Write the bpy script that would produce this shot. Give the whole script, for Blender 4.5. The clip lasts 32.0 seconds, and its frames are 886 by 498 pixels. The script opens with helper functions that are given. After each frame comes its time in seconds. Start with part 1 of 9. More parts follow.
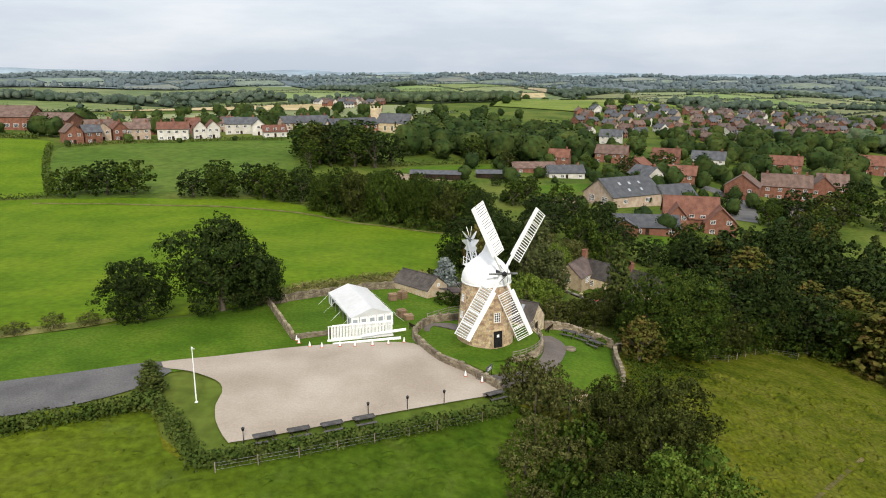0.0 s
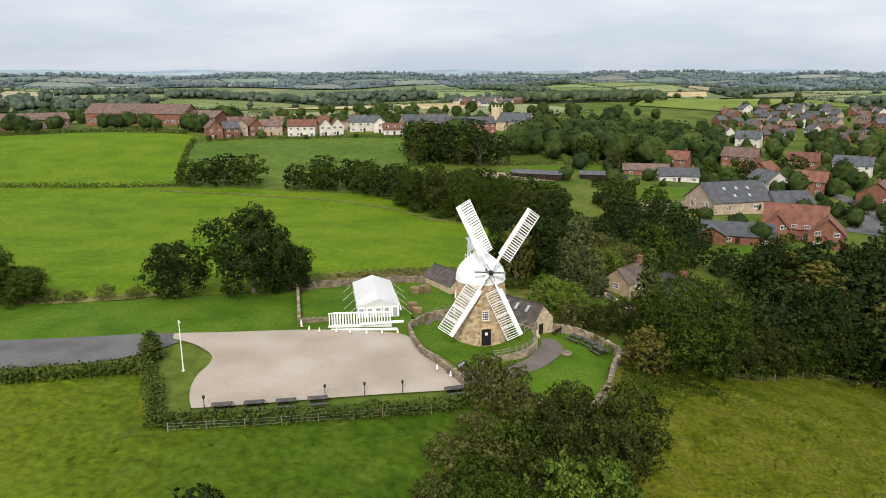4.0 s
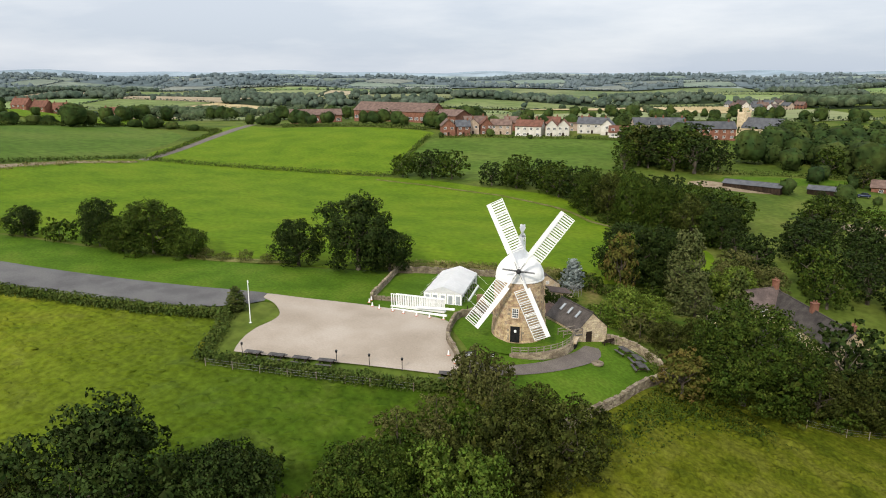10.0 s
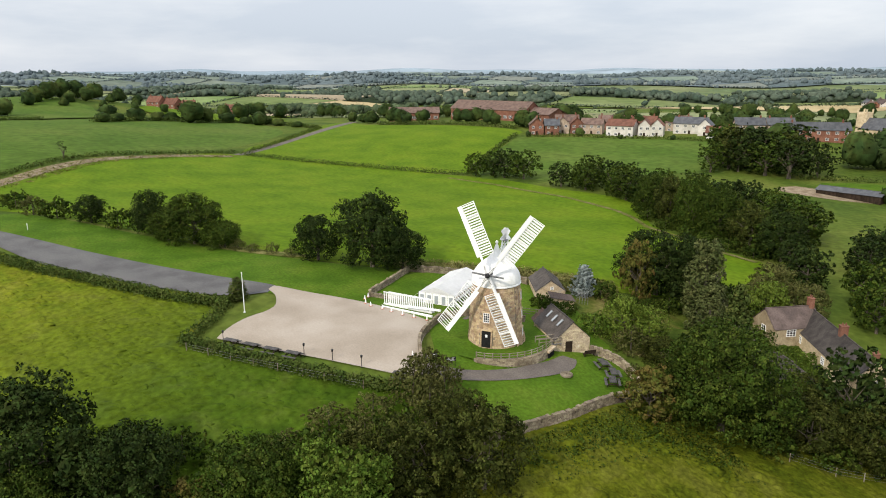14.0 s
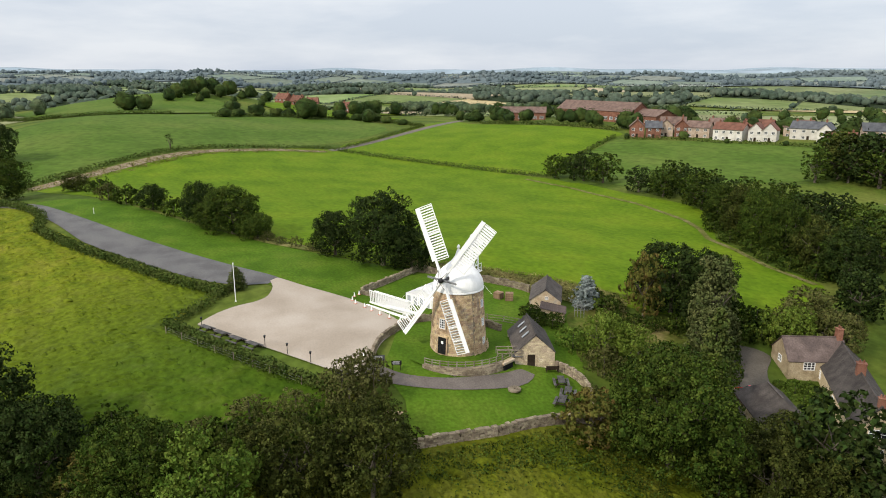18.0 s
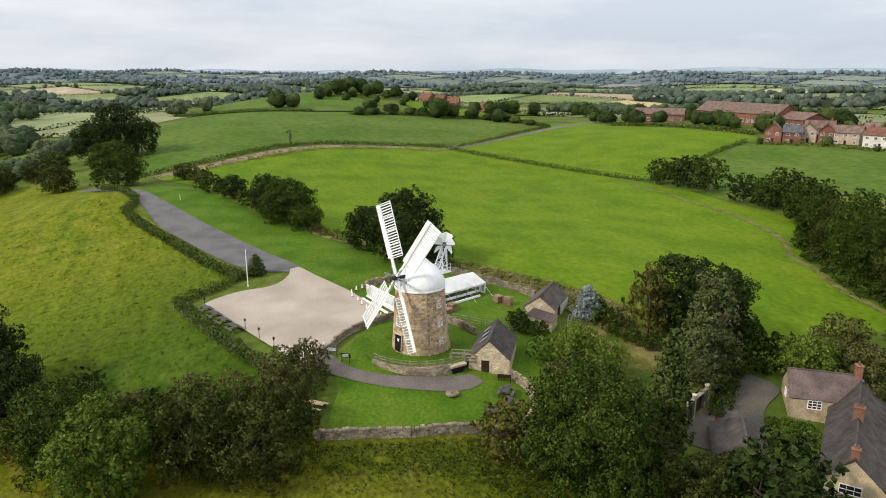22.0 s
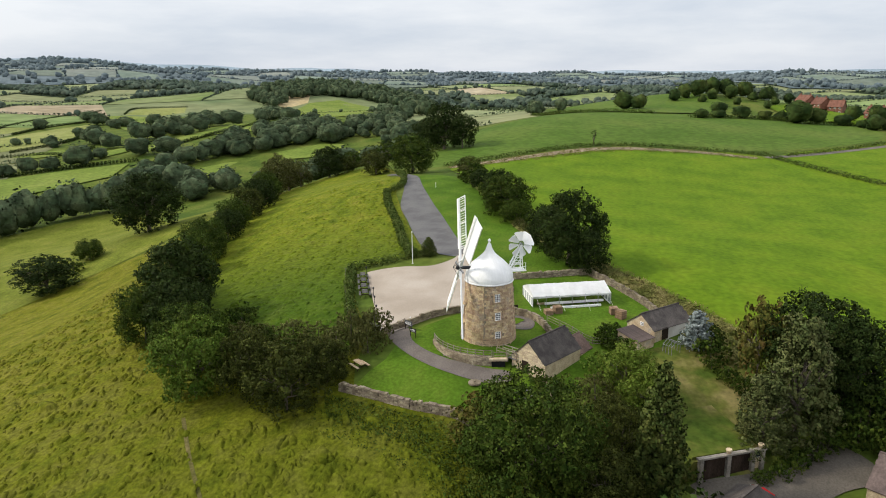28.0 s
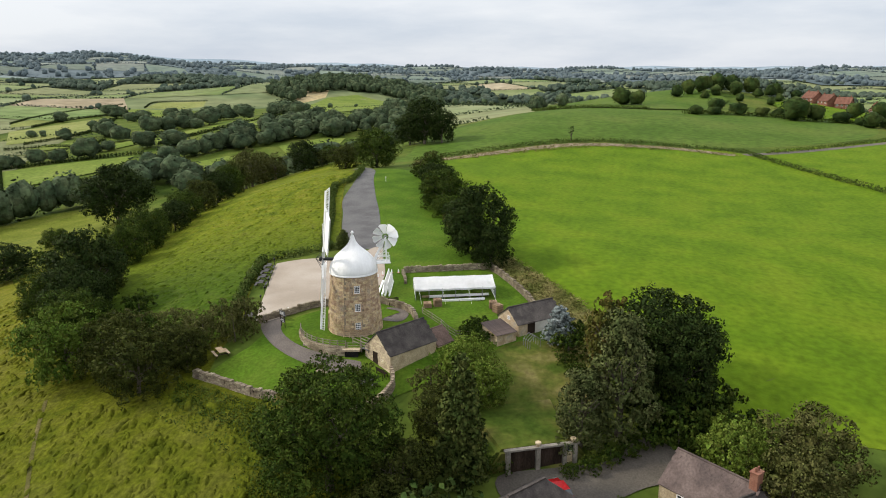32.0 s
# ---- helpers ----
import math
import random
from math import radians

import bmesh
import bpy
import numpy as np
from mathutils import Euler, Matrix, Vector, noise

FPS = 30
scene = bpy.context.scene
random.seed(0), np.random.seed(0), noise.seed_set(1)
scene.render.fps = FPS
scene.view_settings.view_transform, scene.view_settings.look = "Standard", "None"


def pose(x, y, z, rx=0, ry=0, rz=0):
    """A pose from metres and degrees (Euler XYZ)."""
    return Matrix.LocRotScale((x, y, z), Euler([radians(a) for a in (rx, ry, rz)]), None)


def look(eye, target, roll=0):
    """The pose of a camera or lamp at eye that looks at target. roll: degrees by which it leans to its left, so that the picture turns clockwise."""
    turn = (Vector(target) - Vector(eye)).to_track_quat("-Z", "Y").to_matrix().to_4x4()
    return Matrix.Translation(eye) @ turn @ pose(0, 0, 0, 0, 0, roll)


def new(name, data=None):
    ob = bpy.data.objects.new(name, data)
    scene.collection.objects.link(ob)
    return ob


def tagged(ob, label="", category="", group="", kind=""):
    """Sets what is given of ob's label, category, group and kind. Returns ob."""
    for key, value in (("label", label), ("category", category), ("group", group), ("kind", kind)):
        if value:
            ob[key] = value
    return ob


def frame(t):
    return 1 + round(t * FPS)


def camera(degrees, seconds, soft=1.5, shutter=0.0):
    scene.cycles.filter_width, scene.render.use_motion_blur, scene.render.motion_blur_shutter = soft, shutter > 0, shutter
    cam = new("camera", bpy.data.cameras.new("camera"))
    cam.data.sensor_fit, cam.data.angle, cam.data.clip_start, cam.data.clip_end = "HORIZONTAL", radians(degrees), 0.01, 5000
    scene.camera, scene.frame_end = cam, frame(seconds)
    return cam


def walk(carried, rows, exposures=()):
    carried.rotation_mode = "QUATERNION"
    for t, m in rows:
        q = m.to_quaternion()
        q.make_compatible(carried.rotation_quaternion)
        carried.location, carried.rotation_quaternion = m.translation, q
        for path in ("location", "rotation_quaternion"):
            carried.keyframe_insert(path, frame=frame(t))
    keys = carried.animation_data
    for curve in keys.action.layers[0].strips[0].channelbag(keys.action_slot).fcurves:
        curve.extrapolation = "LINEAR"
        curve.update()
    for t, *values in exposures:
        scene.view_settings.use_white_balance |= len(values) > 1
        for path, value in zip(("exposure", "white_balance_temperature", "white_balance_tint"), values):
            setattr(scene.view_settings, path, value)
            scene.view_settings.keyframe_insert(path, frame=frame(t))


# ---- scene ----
cam = camera(65.7, 32.0, soft=1.0)
PATH = [
    (0, (0.669, 1.19, 31.977), (0.678, 3.131, 31.492), 0.4),
    (0.5, (2.879, 1.04, 32.008), (2.824, 2.979, 31.523), 0.4),
    (1, (5.274, 0.788, 32.024), (5.151, 2.724, 31.538), 0.3),
    (1.5, (7.741, 0.69, 32.019), (7.554, 2.621, 31.532), 0.1),
    (2, (10.21, 0.807, 32.0), (9.985, 2.733, 31.512), 0.1),
    (2.5, (12.637, 1.052, 32.01), (12.377, 2.973, 31.521), 0.1),
    (3, (15.075, 1.131, 32.026), (14.767, 3.046, 31.538), 0.0),
    (3.5, (17.67, 1.267, 32.053), (17.304, 3.171, 31.564), 0.0),
    (4, (20.315, 1.356, 32.203), (19.886, 3.247, 31.714), -0.0),
    (4.5, (22.841, 1.461, 32.261), (22.352, 3.338, 31.771), 0.1),
    (6.5, (33.343, 3.139, 32.665), (32.685, 4.962, 32.173), 0.0),
    (7, (35.884, 3.829, 32.725), (35.178, 5.635, 32.234), -0.1),
    (7.5, (38.466, 4.391, 32.656), (37.708, 6.176, 32.167), -0.1),
    (8, (40.558, 5.257, 32.465), (39.736, 7.014, 31.977), -0.1),
    (8.5, (42.712, 6.131, 32.292), (41.821, 7.854, 31.805), -0.1),
    (9, (44.975, 6.986, 32.402), (44.002, 8.665, 31.915), -0.1),
    (9.5, (47.068, 7.735, 32.424), (46.005, 9.358, 31.939), -0.1),
    (10, (49.094, 9.128, 32.444), (47.943, 10.69, 31.958), -0.0),
    (10.5, (51.17, 10.6, 32.505), (49.981, 12.133, 32.018), -0.1),
    (11, (52.964, 11.843, 32.598), (51.775, 13.376, 32.11), -0.1),
    (11.5, (54.749, 13.0, 32.707), (53.554, 14.528, 32.218), -0.1),
    (12, (56.607, 14.141, 32.873), (55.301, 15.575, 32.384), -0.2),
    (12.5, (58.298, 15.817, 32.875), (56.927, 17.188, 32.385), -0.2),
    (13, (60.005, 17.609, 32.861), (58.601, 18.946, 32.371), -0.2),
    (13.5, (61.392, 19.503, 32.861), (59.979, 20.83, 32.369), -0.3),
    (14, (62.955, 21.62, 32.842), (61.539, 22.945, 32.35), -0.3),
    (14.5, (64.463, 23.727, 32.851), (63.046, 25.05, 32.358), -0.4),
    (16.5, (70.595, 32.289, 33.029), (69.072, 33.488, 32.535), -0.2),
    (17, (71.932, 34.61, 33.053), (70.38, 35.77, 32.558), -0.2),
    (17.5, (73.366, 37.078, 32.891), (71.767, 38.173, 32.397), -0.2),
    (18, (74.595, 39.61, 32.821), (72.944, 40.625, 32.328), -0.1),
    (18.5, (75.968, 42.179, 32.879), (74.265, 43.103, 32.384), -0.0),
    (19, (77.54, 44.788, 32.972), (75.795, 45.631, 32.478), -0.2),
    (19.5, (78.577, 47.514, 32.797), (76.798, 48.283, 32.303), -0.1),
    (20, (79.677, 50.405, 32.656), (77.858, 51.073, 32.163), -0.1),
    (20.5, (80.881, 53.349, 32.655), (79.038, 53.952, 32.163), -0.1),
    (21, (82.168, 56.287, 32.583), (80.321, 56.877, 32.091), -0.2),
    (21.5, (83.326, 59.121, 32.471), (81.479, 59.709, 31.98), -0.2),
    (22, (84.369, 61.92, 32.483), (82.521, 62.508, 31.992), -0.2),
    (22.5, (85.622, 64.705, 32.643), (83.753, 65.222, 32.152), -0.3),
    (23, (86.919, 67.62, 32.801), (85.005, 67.931, 32.313), -0.4),
    (23.5, (88.077, 70.862, 32.865), (86.142, 70.998, 32.378), -0.5),
    (24, (89.152, 73.868, 32.982), (87.212, 73.883, 32.497), -0.3),
    (24.5, (89.91, 77.253, 32.997), (87.97, 77.177, 32.514), -0.7),
    (26.5, (91.144, 90.488, 32.89), (89.238, 90.118, 32.41), -0.8),
    (27, (91.055, 93.817, 32.791), (89.165, 93.372, 32.312), -0.9),
    (27.5, (90.512, 96.966, 32.571), (88.631, 96.483, 32.092), -0.9),
    (28, (89.973, 99.711, 32.43), (88.096, 99.214, 31.949), -0.6),
    (28.5, (89.437, 102.727, 32.388), (87.565, 102.214, 31.905), -0.5),
    (29, (88.853, 105.716, 32.339), (86.986, 105.189, 31.856), -0.5),
    (29.5, (88.273, 108.668, 32.347), (86.41, 108.127, 31.861), -0.4),
    (30, (87.63, 111.678, 32.297), (85.772, 111.12, 31.81), -0.4),
    (30.5, (86.843, 114.738, 32.24), (84.991, 114.16, 31.752), -0.3),
    (31, (86.201, 117.312, 32.194), (84.349, 116.737, 31.704), -0.2),
    (31.5, (85.674, 119.135, 32.146), (83.823, 118.561, 31.654), -0.3),
    (32, (85.217, 120.266, 32.096), (83.365, 119.693, 31.603), -0.4),
]
walk(cam, [(t, look(eye, aim, roll)) for t, eye, aim, roll in PATH])

# ---- sky, sun ----
SUN_AZ, SUN_EL = radians(171), radians(37)
world = bpy.data.worlds.new("world")
scene.world = world
world.use_nodes = True
wn, wl = world.node_tree.nodes, world.node_tree.links
wn.clear()
w_out = wn.new("ShaderNodeOutputWorld")
w_bg = wn.new("ShaderNodeBackground")
w_sky = wn.new("ShaderNodeTexSky")
w_sky.sky_type, w_sky.sun_disc = "NISHITA", False
w_sky.sun_elevation, w_sky.sun_rotation = SUN_EL, SUN_AZ
w_sky.air_density, w_sky.dust_density, w_sky.ozone_density = 1.0, 1.6, 1.5
w_tc = wn.new("ShaderNodeTexCoord")
w_map = wn.new("ShaderNodeMapping")
w_map.inputs["Scale"].default_value = (1.0, 1.0, 5.0)
w_n1 = wn.new("ShaderNodeTexNoise")
w_n1.inputs["Scale"].default_value, w_n1.inputs["Detail"].default_value = 2.3, 8.0
w_n1.inputs["Roughness"].default_value = 0.55
w_rmp = wn.new("ShaderNodeValToRGB")
w_rmp.color_ramp.elements[0].position, w_rmp.color_ramp.elements[0].color = 0.42, (0, 0, 0, 1)
w_rmp.color_ramp.elements[1].position, w_rmp.color_ramp.elements[1].color = 0.64, (1, 1, 1, 1)
w_sep = wn.new("ShaderNodeSeparateXYZ")
w_hgt = wn.new("ShaderNodeMapRange")
w_hgt.inputs["From Min"].default_value, w_hgt.inputs["From Max"].default_value = 0.0, 0.22
w_veil = wn.new("ShaderNodeMix")
w_veil.data_type = "RGBA"
w_veil.inputs["A"].default_value = (5.2, 6.1, 7.5, 1)
w_veil.inputs["B"].default_value = (9.95, 10.15, 10.5, 1)
w_mul = wn.new("ShaderNodeMath")
w_mul.operation = "MULTIPLY_ADD"
w_mul.inputs[1].default_value, w_mul.inputs[2].default_value = 0.55, 0.18
w_add = wn.new("ShaderNodeMath")
w_add.operation = "MULTIPLY_ADD"
w_add.inputs[1].default_value = 0.5
w_add.use_clamp = True
w_cover = wn.new("ShaderNodeMix")
w_cover.data_type = "RGBA"
w_cover.inputs["Factor"].default_value = 0.86
wl.new(w_tc.outputs["Generated"], w_map.inputs["Vector"])
wl.new(w_map.outputs["Vector"], w_n1.inputs["Vector"])
wl.new(w_n1.outputs["Fac"], w_rmp.inputs["Fac"])
wl.new(w_tc.outputs["Generated"], w_sep.inputs["Vector"])
wl.new(w_sep.outputs["Z"], w_hgt.inputs["Value"])
wl.new(w_hgt.outputs["Result"], w_mul.inputs[0])
wl.new(w_rmp.outputs["Color"], w_add.inputs[0])
wl.new(w_mul.outputs["Value"], w_add.inputs[2])
wl.new(w_add.outputs["Value"], w_veil.inputs["Factor"])
wl.new(w_sky.outputs["Color"], w_cover.inputs["A"])
wl.new(w_veil.outputs["Result"], w_cover.inputs["B"])
# an overcast sky is brighter overhead than at the horizon
w_dome = wn.new("ShaderNodeMapRange")
w_dome.inputs["From Min"].default_value, w_dome.inputs["From Max"].default_value = 0.26, 0.85
w_dome.inputs["To Min"].default_value, w_dome.inputs["To Max"].default_value = 1.0, 1.6
w_lift = wn.new("ShaderNodeVectorMath")
w_lift.operation = "SCALE"
wl.new(w_sep.outputs["Z"], w_dome.inputs["Value"])
wl.new(w_cover.outputs["Result"], w_lift.inputs["Vector"])
wl.new(w_dome.outputs["Result"], w_lift.inputs["Scale"])
wl.new(w_lift.outputs["Vector"], w_bg.inputs["Color"])
w_bg.inputs["Strength"].default_value = 0.1
wl.new(w_bg.outputs["Background"], w_out.inputs["Surface"])

sun_data = bpy.data.lights.new("sun", "SUN")
sun_data.energy, sun_data.angle, sun_data.color = 3.0, radians(7), (1.0, 0.92, 0.78)
sun = new("sun", sun_data)
SUN_DIR = Vector((math.sin(SUN_AZ) * math.cos(SUN_EL), math.cos(SUN_AZ) * math.cos(SUN_EL), math.sin(SUN_EL)))
sun.matrix_world = look(SUN_DIR * 400, (0, 0, 0))
scene.view_settings.exposure = 0.0

# ---- materials ----
def shade(name, colours, rough=0.85, scale=1.0, fine=9.0, bump=0.0, bump_scale=None, island=0.0, random_ob=0.0, metal=0.0,
          spread=(0.35, 0.65), stretch=None, transl=0.0, streak=0.0, spec=0.3, grain=0.22, drift=None):
    """A surface of two to four base colours mixed by coarse patches, with a finer grain on top. drift: (x0, y0), (x1,
    y1) and the tint that the colour takes on between them.
    """
    m = bpy.data.materials.new(name)
    m.use_nodes = True
    n, l = m.node_tree.nodes, m.node_tree.links
    b = n["Principled BSDF"]
    b.inputs["Roughness"].default_value, b.inputs["Metallic"].default_value = rough, metal
    b.inputs["Specular IOR Level"].default_value = spec
    tc = n.new("ShaderNodeTexCoord")
    at = tc.outputs["Object"]
    if stretch:
        mp = n.new("ShaderNodeMapping")
        mp.inputs["Scale"].default_value = stretch
        l.new(at, mp.inputs["Vector"])
        at = mp.outputs["Vector"]
    big = n.new("ShaderNodeTexNoise")
    big.inputs["Scale"].default_value, big.inputs["Detail"].default_value = scale, 5.0
    l.new(at, big.inputs["Vector"])
    ramp = n.new("ShaderNodeValToRGB")
    el = ramp.color_ramp.elements
    while len(el) < len(colours):
        el.new(0.5)
    for i, c in enumerate(colours):
        el[i].position = spread[0] + (spread[1] - spread[0]) * i / (len(colours) - 1)
        el[i].color = (*c, 1)
    l.new(big.outputs["Fac"], ramp.inputs["Fac"])
    small = n.new("ShaderNodeTexNoise")
    small.inputs["Scale"].default_value, small.inputs["Detail"].default_value = fine, 4.0
    l.new(at, small.inputs["Vector"])
    gain = n.new("ShaderNodeMapRange")
    gain.inputs["From Min"].default_value, gain.inputs["From Max"].default_value = 0.3, 0.7
    gain.inputs["To Min"].default_value, gain.inputs["To Max"].default_value = 1 - grain, 1 + grain
    l.new(small.outputs["Fac"], gain.inputs["Value"])
    hsv = n.new("ShaderNodeHueSaturation")
    colour = ramp.outputs["Color"]
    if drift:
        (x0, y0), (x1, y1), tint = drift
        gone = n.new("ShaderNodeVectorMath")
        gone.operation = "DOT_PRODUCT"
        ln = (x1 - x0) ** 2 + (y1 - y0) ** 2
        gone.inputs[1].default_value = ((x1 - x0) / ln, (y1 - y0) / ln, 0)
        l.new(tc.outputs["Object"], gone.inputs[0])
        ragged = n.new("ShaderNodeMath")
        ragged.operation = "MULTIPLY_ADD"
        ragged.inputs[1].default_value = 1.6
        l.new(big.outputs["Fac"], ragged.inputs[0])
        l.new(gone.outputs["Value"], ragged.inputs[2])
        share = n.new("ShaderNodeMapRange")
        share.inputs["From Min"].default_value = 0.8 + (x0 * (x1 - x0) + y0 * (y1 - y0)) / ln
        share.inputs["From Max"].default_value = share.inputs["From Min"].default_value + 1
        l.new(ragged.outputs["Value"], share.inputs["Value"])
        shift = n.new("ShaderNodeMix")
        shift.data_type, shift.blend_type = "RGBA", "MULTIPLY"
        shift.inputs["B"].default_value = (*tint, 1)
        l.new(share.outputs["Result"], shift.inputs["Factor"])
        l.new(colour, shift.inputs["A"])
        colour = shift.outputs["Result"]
    l.new(colour, hsv.inputs["Color"])
    value = gain.outputs["Result"]

    def times(v, source, amount):
        mr = n.new("ShaderNodeMapRange")
        mr.inputs["To Min"].default_value, mr.inputs["To Max"].default_value = 1 - amount, 1 + amount
        l.new(source, mr.inputs["Value"])
        mu = n.new("ShaderNodeMath")
        mu.operation = "MULTIPLY"
        l.new(v, mu.inputs[0])
        l.new(mr.outputs["Result"], mu.inputs[1])
        return mu.outputs["Value"]

    if island:
        geo = n.new("ShaderNodeNewGeometry")
        value = times(value, geo.outputs["Random Per Island"], island)
        hue = n.new("ShaderNodeMapRange")
        hue.inputs["To Min"].default_value, hue.inputs["To Max"].default_value = 0.485, 0.515
        l.new(geo.outputs["Random Per Island"], hue.inputs["Value"])
        l.new(hue.outputs["Result"], hsv.inputs["Hue"])
    if random_ob:
        oi = n.new("ShaderNodeObjectInfo")
        value = times(value, oi.outputs["Random"], random_ob)
    if streak:
        wv = n.new("ShaderNodeTexNoise")
        wv.inputs["Scale"].default_value = 1.0
        ms = n.new("ShaderNodeMapping")
        ms.inputs["Rotation"].default_value = (0, 0, radians(24))
        ms.inputs["Scale"].default_value = (0.03, 0.55, 0.1)
        l.new(tc.outputs["Object"], ms.inputs["Vector"])
        l.new(ms.outputs["Vector"], wv.inputs["Vector"])
        value = times(value, wv.outputs["Fac"], streak)
    l.new(value, hsv.inputs["Value"])
    l.new(hsv.outputs["Color"], b.inputs["Base Color"])
    if bump:
        bp = n.new("ShaderNodeBump")
        bp.inputs["Strength"].default_value, bp.inputs["Distance"].default_value = min(bump, 1.0), 0.05 * max(bump, 1.0)
        src = small
        if bump_scale:
            src = n.new("ShaderNodeTexNoise")
            src.inputs["Scale"].default_value, src.inputs["Detail"].default_value = bump_scale, 6.0
            l.new(at, src.inputs["Vector"])
        l.new(src.outputs["Fac"], bp.inputs["Height"])
        l.new(bp.outputs["Normal"], b.inputs["Normal"])
    if transl:
        tr = n.new("ShaderNodeBsdfTranslucent")
        mx = n.new("ShaderNodeMixShader")
        mx.inputs["Fac"].default_value = transl
        l.new(hsv.outputs["Color"], tr.inputs["Color"])
        l.new(b.outputs["BSDF"], mx.inputs[1])
        l.new(tr.outputs["BSDF"], mx.inputs[2])
        l.new(mx.outputs["Shader"], n["Material Output"].inputs["Surface"])
    return m


M_GROUND = shade("rough_grassland", [(0.04724, 0.07838, 0.01202), (0.07728, 0.1088, 0.01718), (0.1073, 0.1262, 0.02576)], scale=0.05, fine=0.7, bump=1.0, bump_scale=1.1, spec=0.04)
M_FIELD = shade("grazed_grass", [(0.072, 0.128, 0.0056), (0.09, 0.15, 0.0068), (0.11, 0.163, 0.009)], scale=0.08, fine=0.9, bump=1.0, bump_scale=2.2, streak=0.1, spec=0.04, grain=0.2)
M_LAWN = shade("mown_lawn", [(0.04677, 0.0943, 0.007544), (0.06412, 0.1192, 0.009807), (0.08148, 0.1297, 0.01358)], scale=0.16, fine=2.5, bump=1.0, bump_scale=3.0, spec=0.04)
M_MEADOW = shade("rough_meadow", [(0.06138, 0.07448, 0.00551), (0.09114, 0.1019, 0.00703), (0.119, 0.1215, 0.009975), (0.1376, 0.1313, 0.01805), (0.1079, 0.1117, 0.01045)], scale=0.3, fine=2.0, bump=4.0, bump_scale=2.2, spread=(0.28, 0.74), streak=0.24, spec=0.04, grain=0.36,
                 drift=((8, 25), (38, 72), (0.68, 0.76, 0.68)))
M_PALE = shade("pale_hay_meadow", [(0.16, 0.185, 0.05), (0.20, 0.22, 0.066), (0.24, 0.242, 0.084)], scale=0.03, fine=0.35, bump=1.0, bump_scale=0.9, spec=0.04)
M_SLOPE = shade("slope_pasture", [(0.088, 0.11, 0.013), (0.12, 0.14, 0.019), (0.15, 0.16, 0.028)], scale=0.12, fine=1.2, bump=3.0, bump_scale=1.4, spread=(0.3, 0.7), spec=0.04, grain=0.3)
# Pasture green made paler, with part of the valley haze in the colour.
M_VALLEY = shade("valley_pasture", [(0.105, 0.15, 0.026), (0.135, 0.18, 0.034), (0.16, 0.196, 0.044)], scale=0.03, fine=0.35, bump=1.0, bump_scale=0.9, spec=0.04)
M_DULL = shade("hill_pasture", [(0.05658, 0.1018, 0.01358), (0.07167, 0.1169, 0.01811), (0.08676, 0.1245, 0.02263)], scale=0.03, fine=0.35, bump=1.0, bump_scale=0.9, spec=0.04)
M_STRAW = shade("bleached_grass", [(0.095, 0.105, 0.024), (0.135, 0.132, 0.042), (0.18, 0.16, 0.075)], scale=0.5, fine=3.0, bump=2.0, bump_scale=3.0, spec=0.04)
M_STUBBLE = shade("stubble", [(0.33, 0.26, 0.13), (0.40, 0.32, 0.175), (0.44, 0.36, 0.21)], scale=0.02, fine=0.2, streak=0.15, spec=0.04)
M_TALL = shade("dry_tall_grass", [(0.0975, 0.11, 0.027), (0.156, 0.15, 0.04725), (0.234, 0.2025, 0.0837)], scale=0.4, fine=3.0, bump=3.0, bump_scale=3.0, island=0.3, transl=0.2, spec=0.04)
M_GRAVEL = shade("limestone_gravel", [(0.2836, 0.2375, 0.188), (0.3333, 0.2836, 0.2305), (0.3758, 0.3262, 0.2731)], scale=0.12, fine=5.0, bump=0.3, bump_scale=14.0, rough=0.95, grain=0.1)
M_ASPHALT = shade("worn_asphalt", [(0.0837, 0.08091, 0.08091), (0.106, 0.1032, 0.1032), (0.12, 0.1172, 0.1144)], scale=0.25, fine=6.0, bump=0.4, bump_scale=30, rough=0.9)
M_PATH = shade("tarmac_path", [(0.1, 0.0846, 0.0744), (0.125, 0.1062, 0.093), (0.145, 0.1241, 0.1088)], scale=0.3, fine=6.0, bump=0.4, bump_scale=30, rough=0.9)
M_LEAF = shade("oak_leaves", [(0.0216, 0.0396, 0.0054), (0.0405, 0.06512, 0.009), (0.081, 0.1074, 0.0162)], scale=0.7, fine=2.5, island=0.42, transl=0.2, rough=0.6, random_ob=0.14, spec=0.05)
M_LEAF_DARK = shade("dark_leaves", [(0.01444, 0.0266, 0.0057), (0.02432, 0.03952, 0.00836), (0.038, 0.05472, 0.01216)], scale=0.7, fine=2.5, island=0.42, transl=0.15, rough=0.6, random_ob=0.14, spec=0.05)
M_LEAF_LIGHT = shade("light_leaves", [(0.0528, 0.0924, 0.01144), (0.09504, 0.1452, 0.02024), (0.1364, 0.1866, 0.02992)], scale=0.7, fine=2.5, island=0.42, transl=0.25, rough=0.6, random_ob=0.14, spec=0.05)
M_LEAF_OLIVE = shade("olive_leaves", [(0.02237, 0.02964, 0.005616), (0.04475, 0.0546, 0.01053), (0.08251, 0.09204, 0.01966)], scale=0.7, fine=2.5, island=0.42, transl=0.2, rough=0.6, random_ob=0.14, spec=0.05)
M_LEAF_SALLOW = shade("sallow_leaves", [(0.04956, 0.05566, 0.01408), (0.08128, 0.08602, 0.02376), (0.1209, 0.1194, 0.0396)], scale=0.7, fine=2.5, island=0.4, transl=0.2, rough=0.6, random_ob=0.14, spec=0.05)
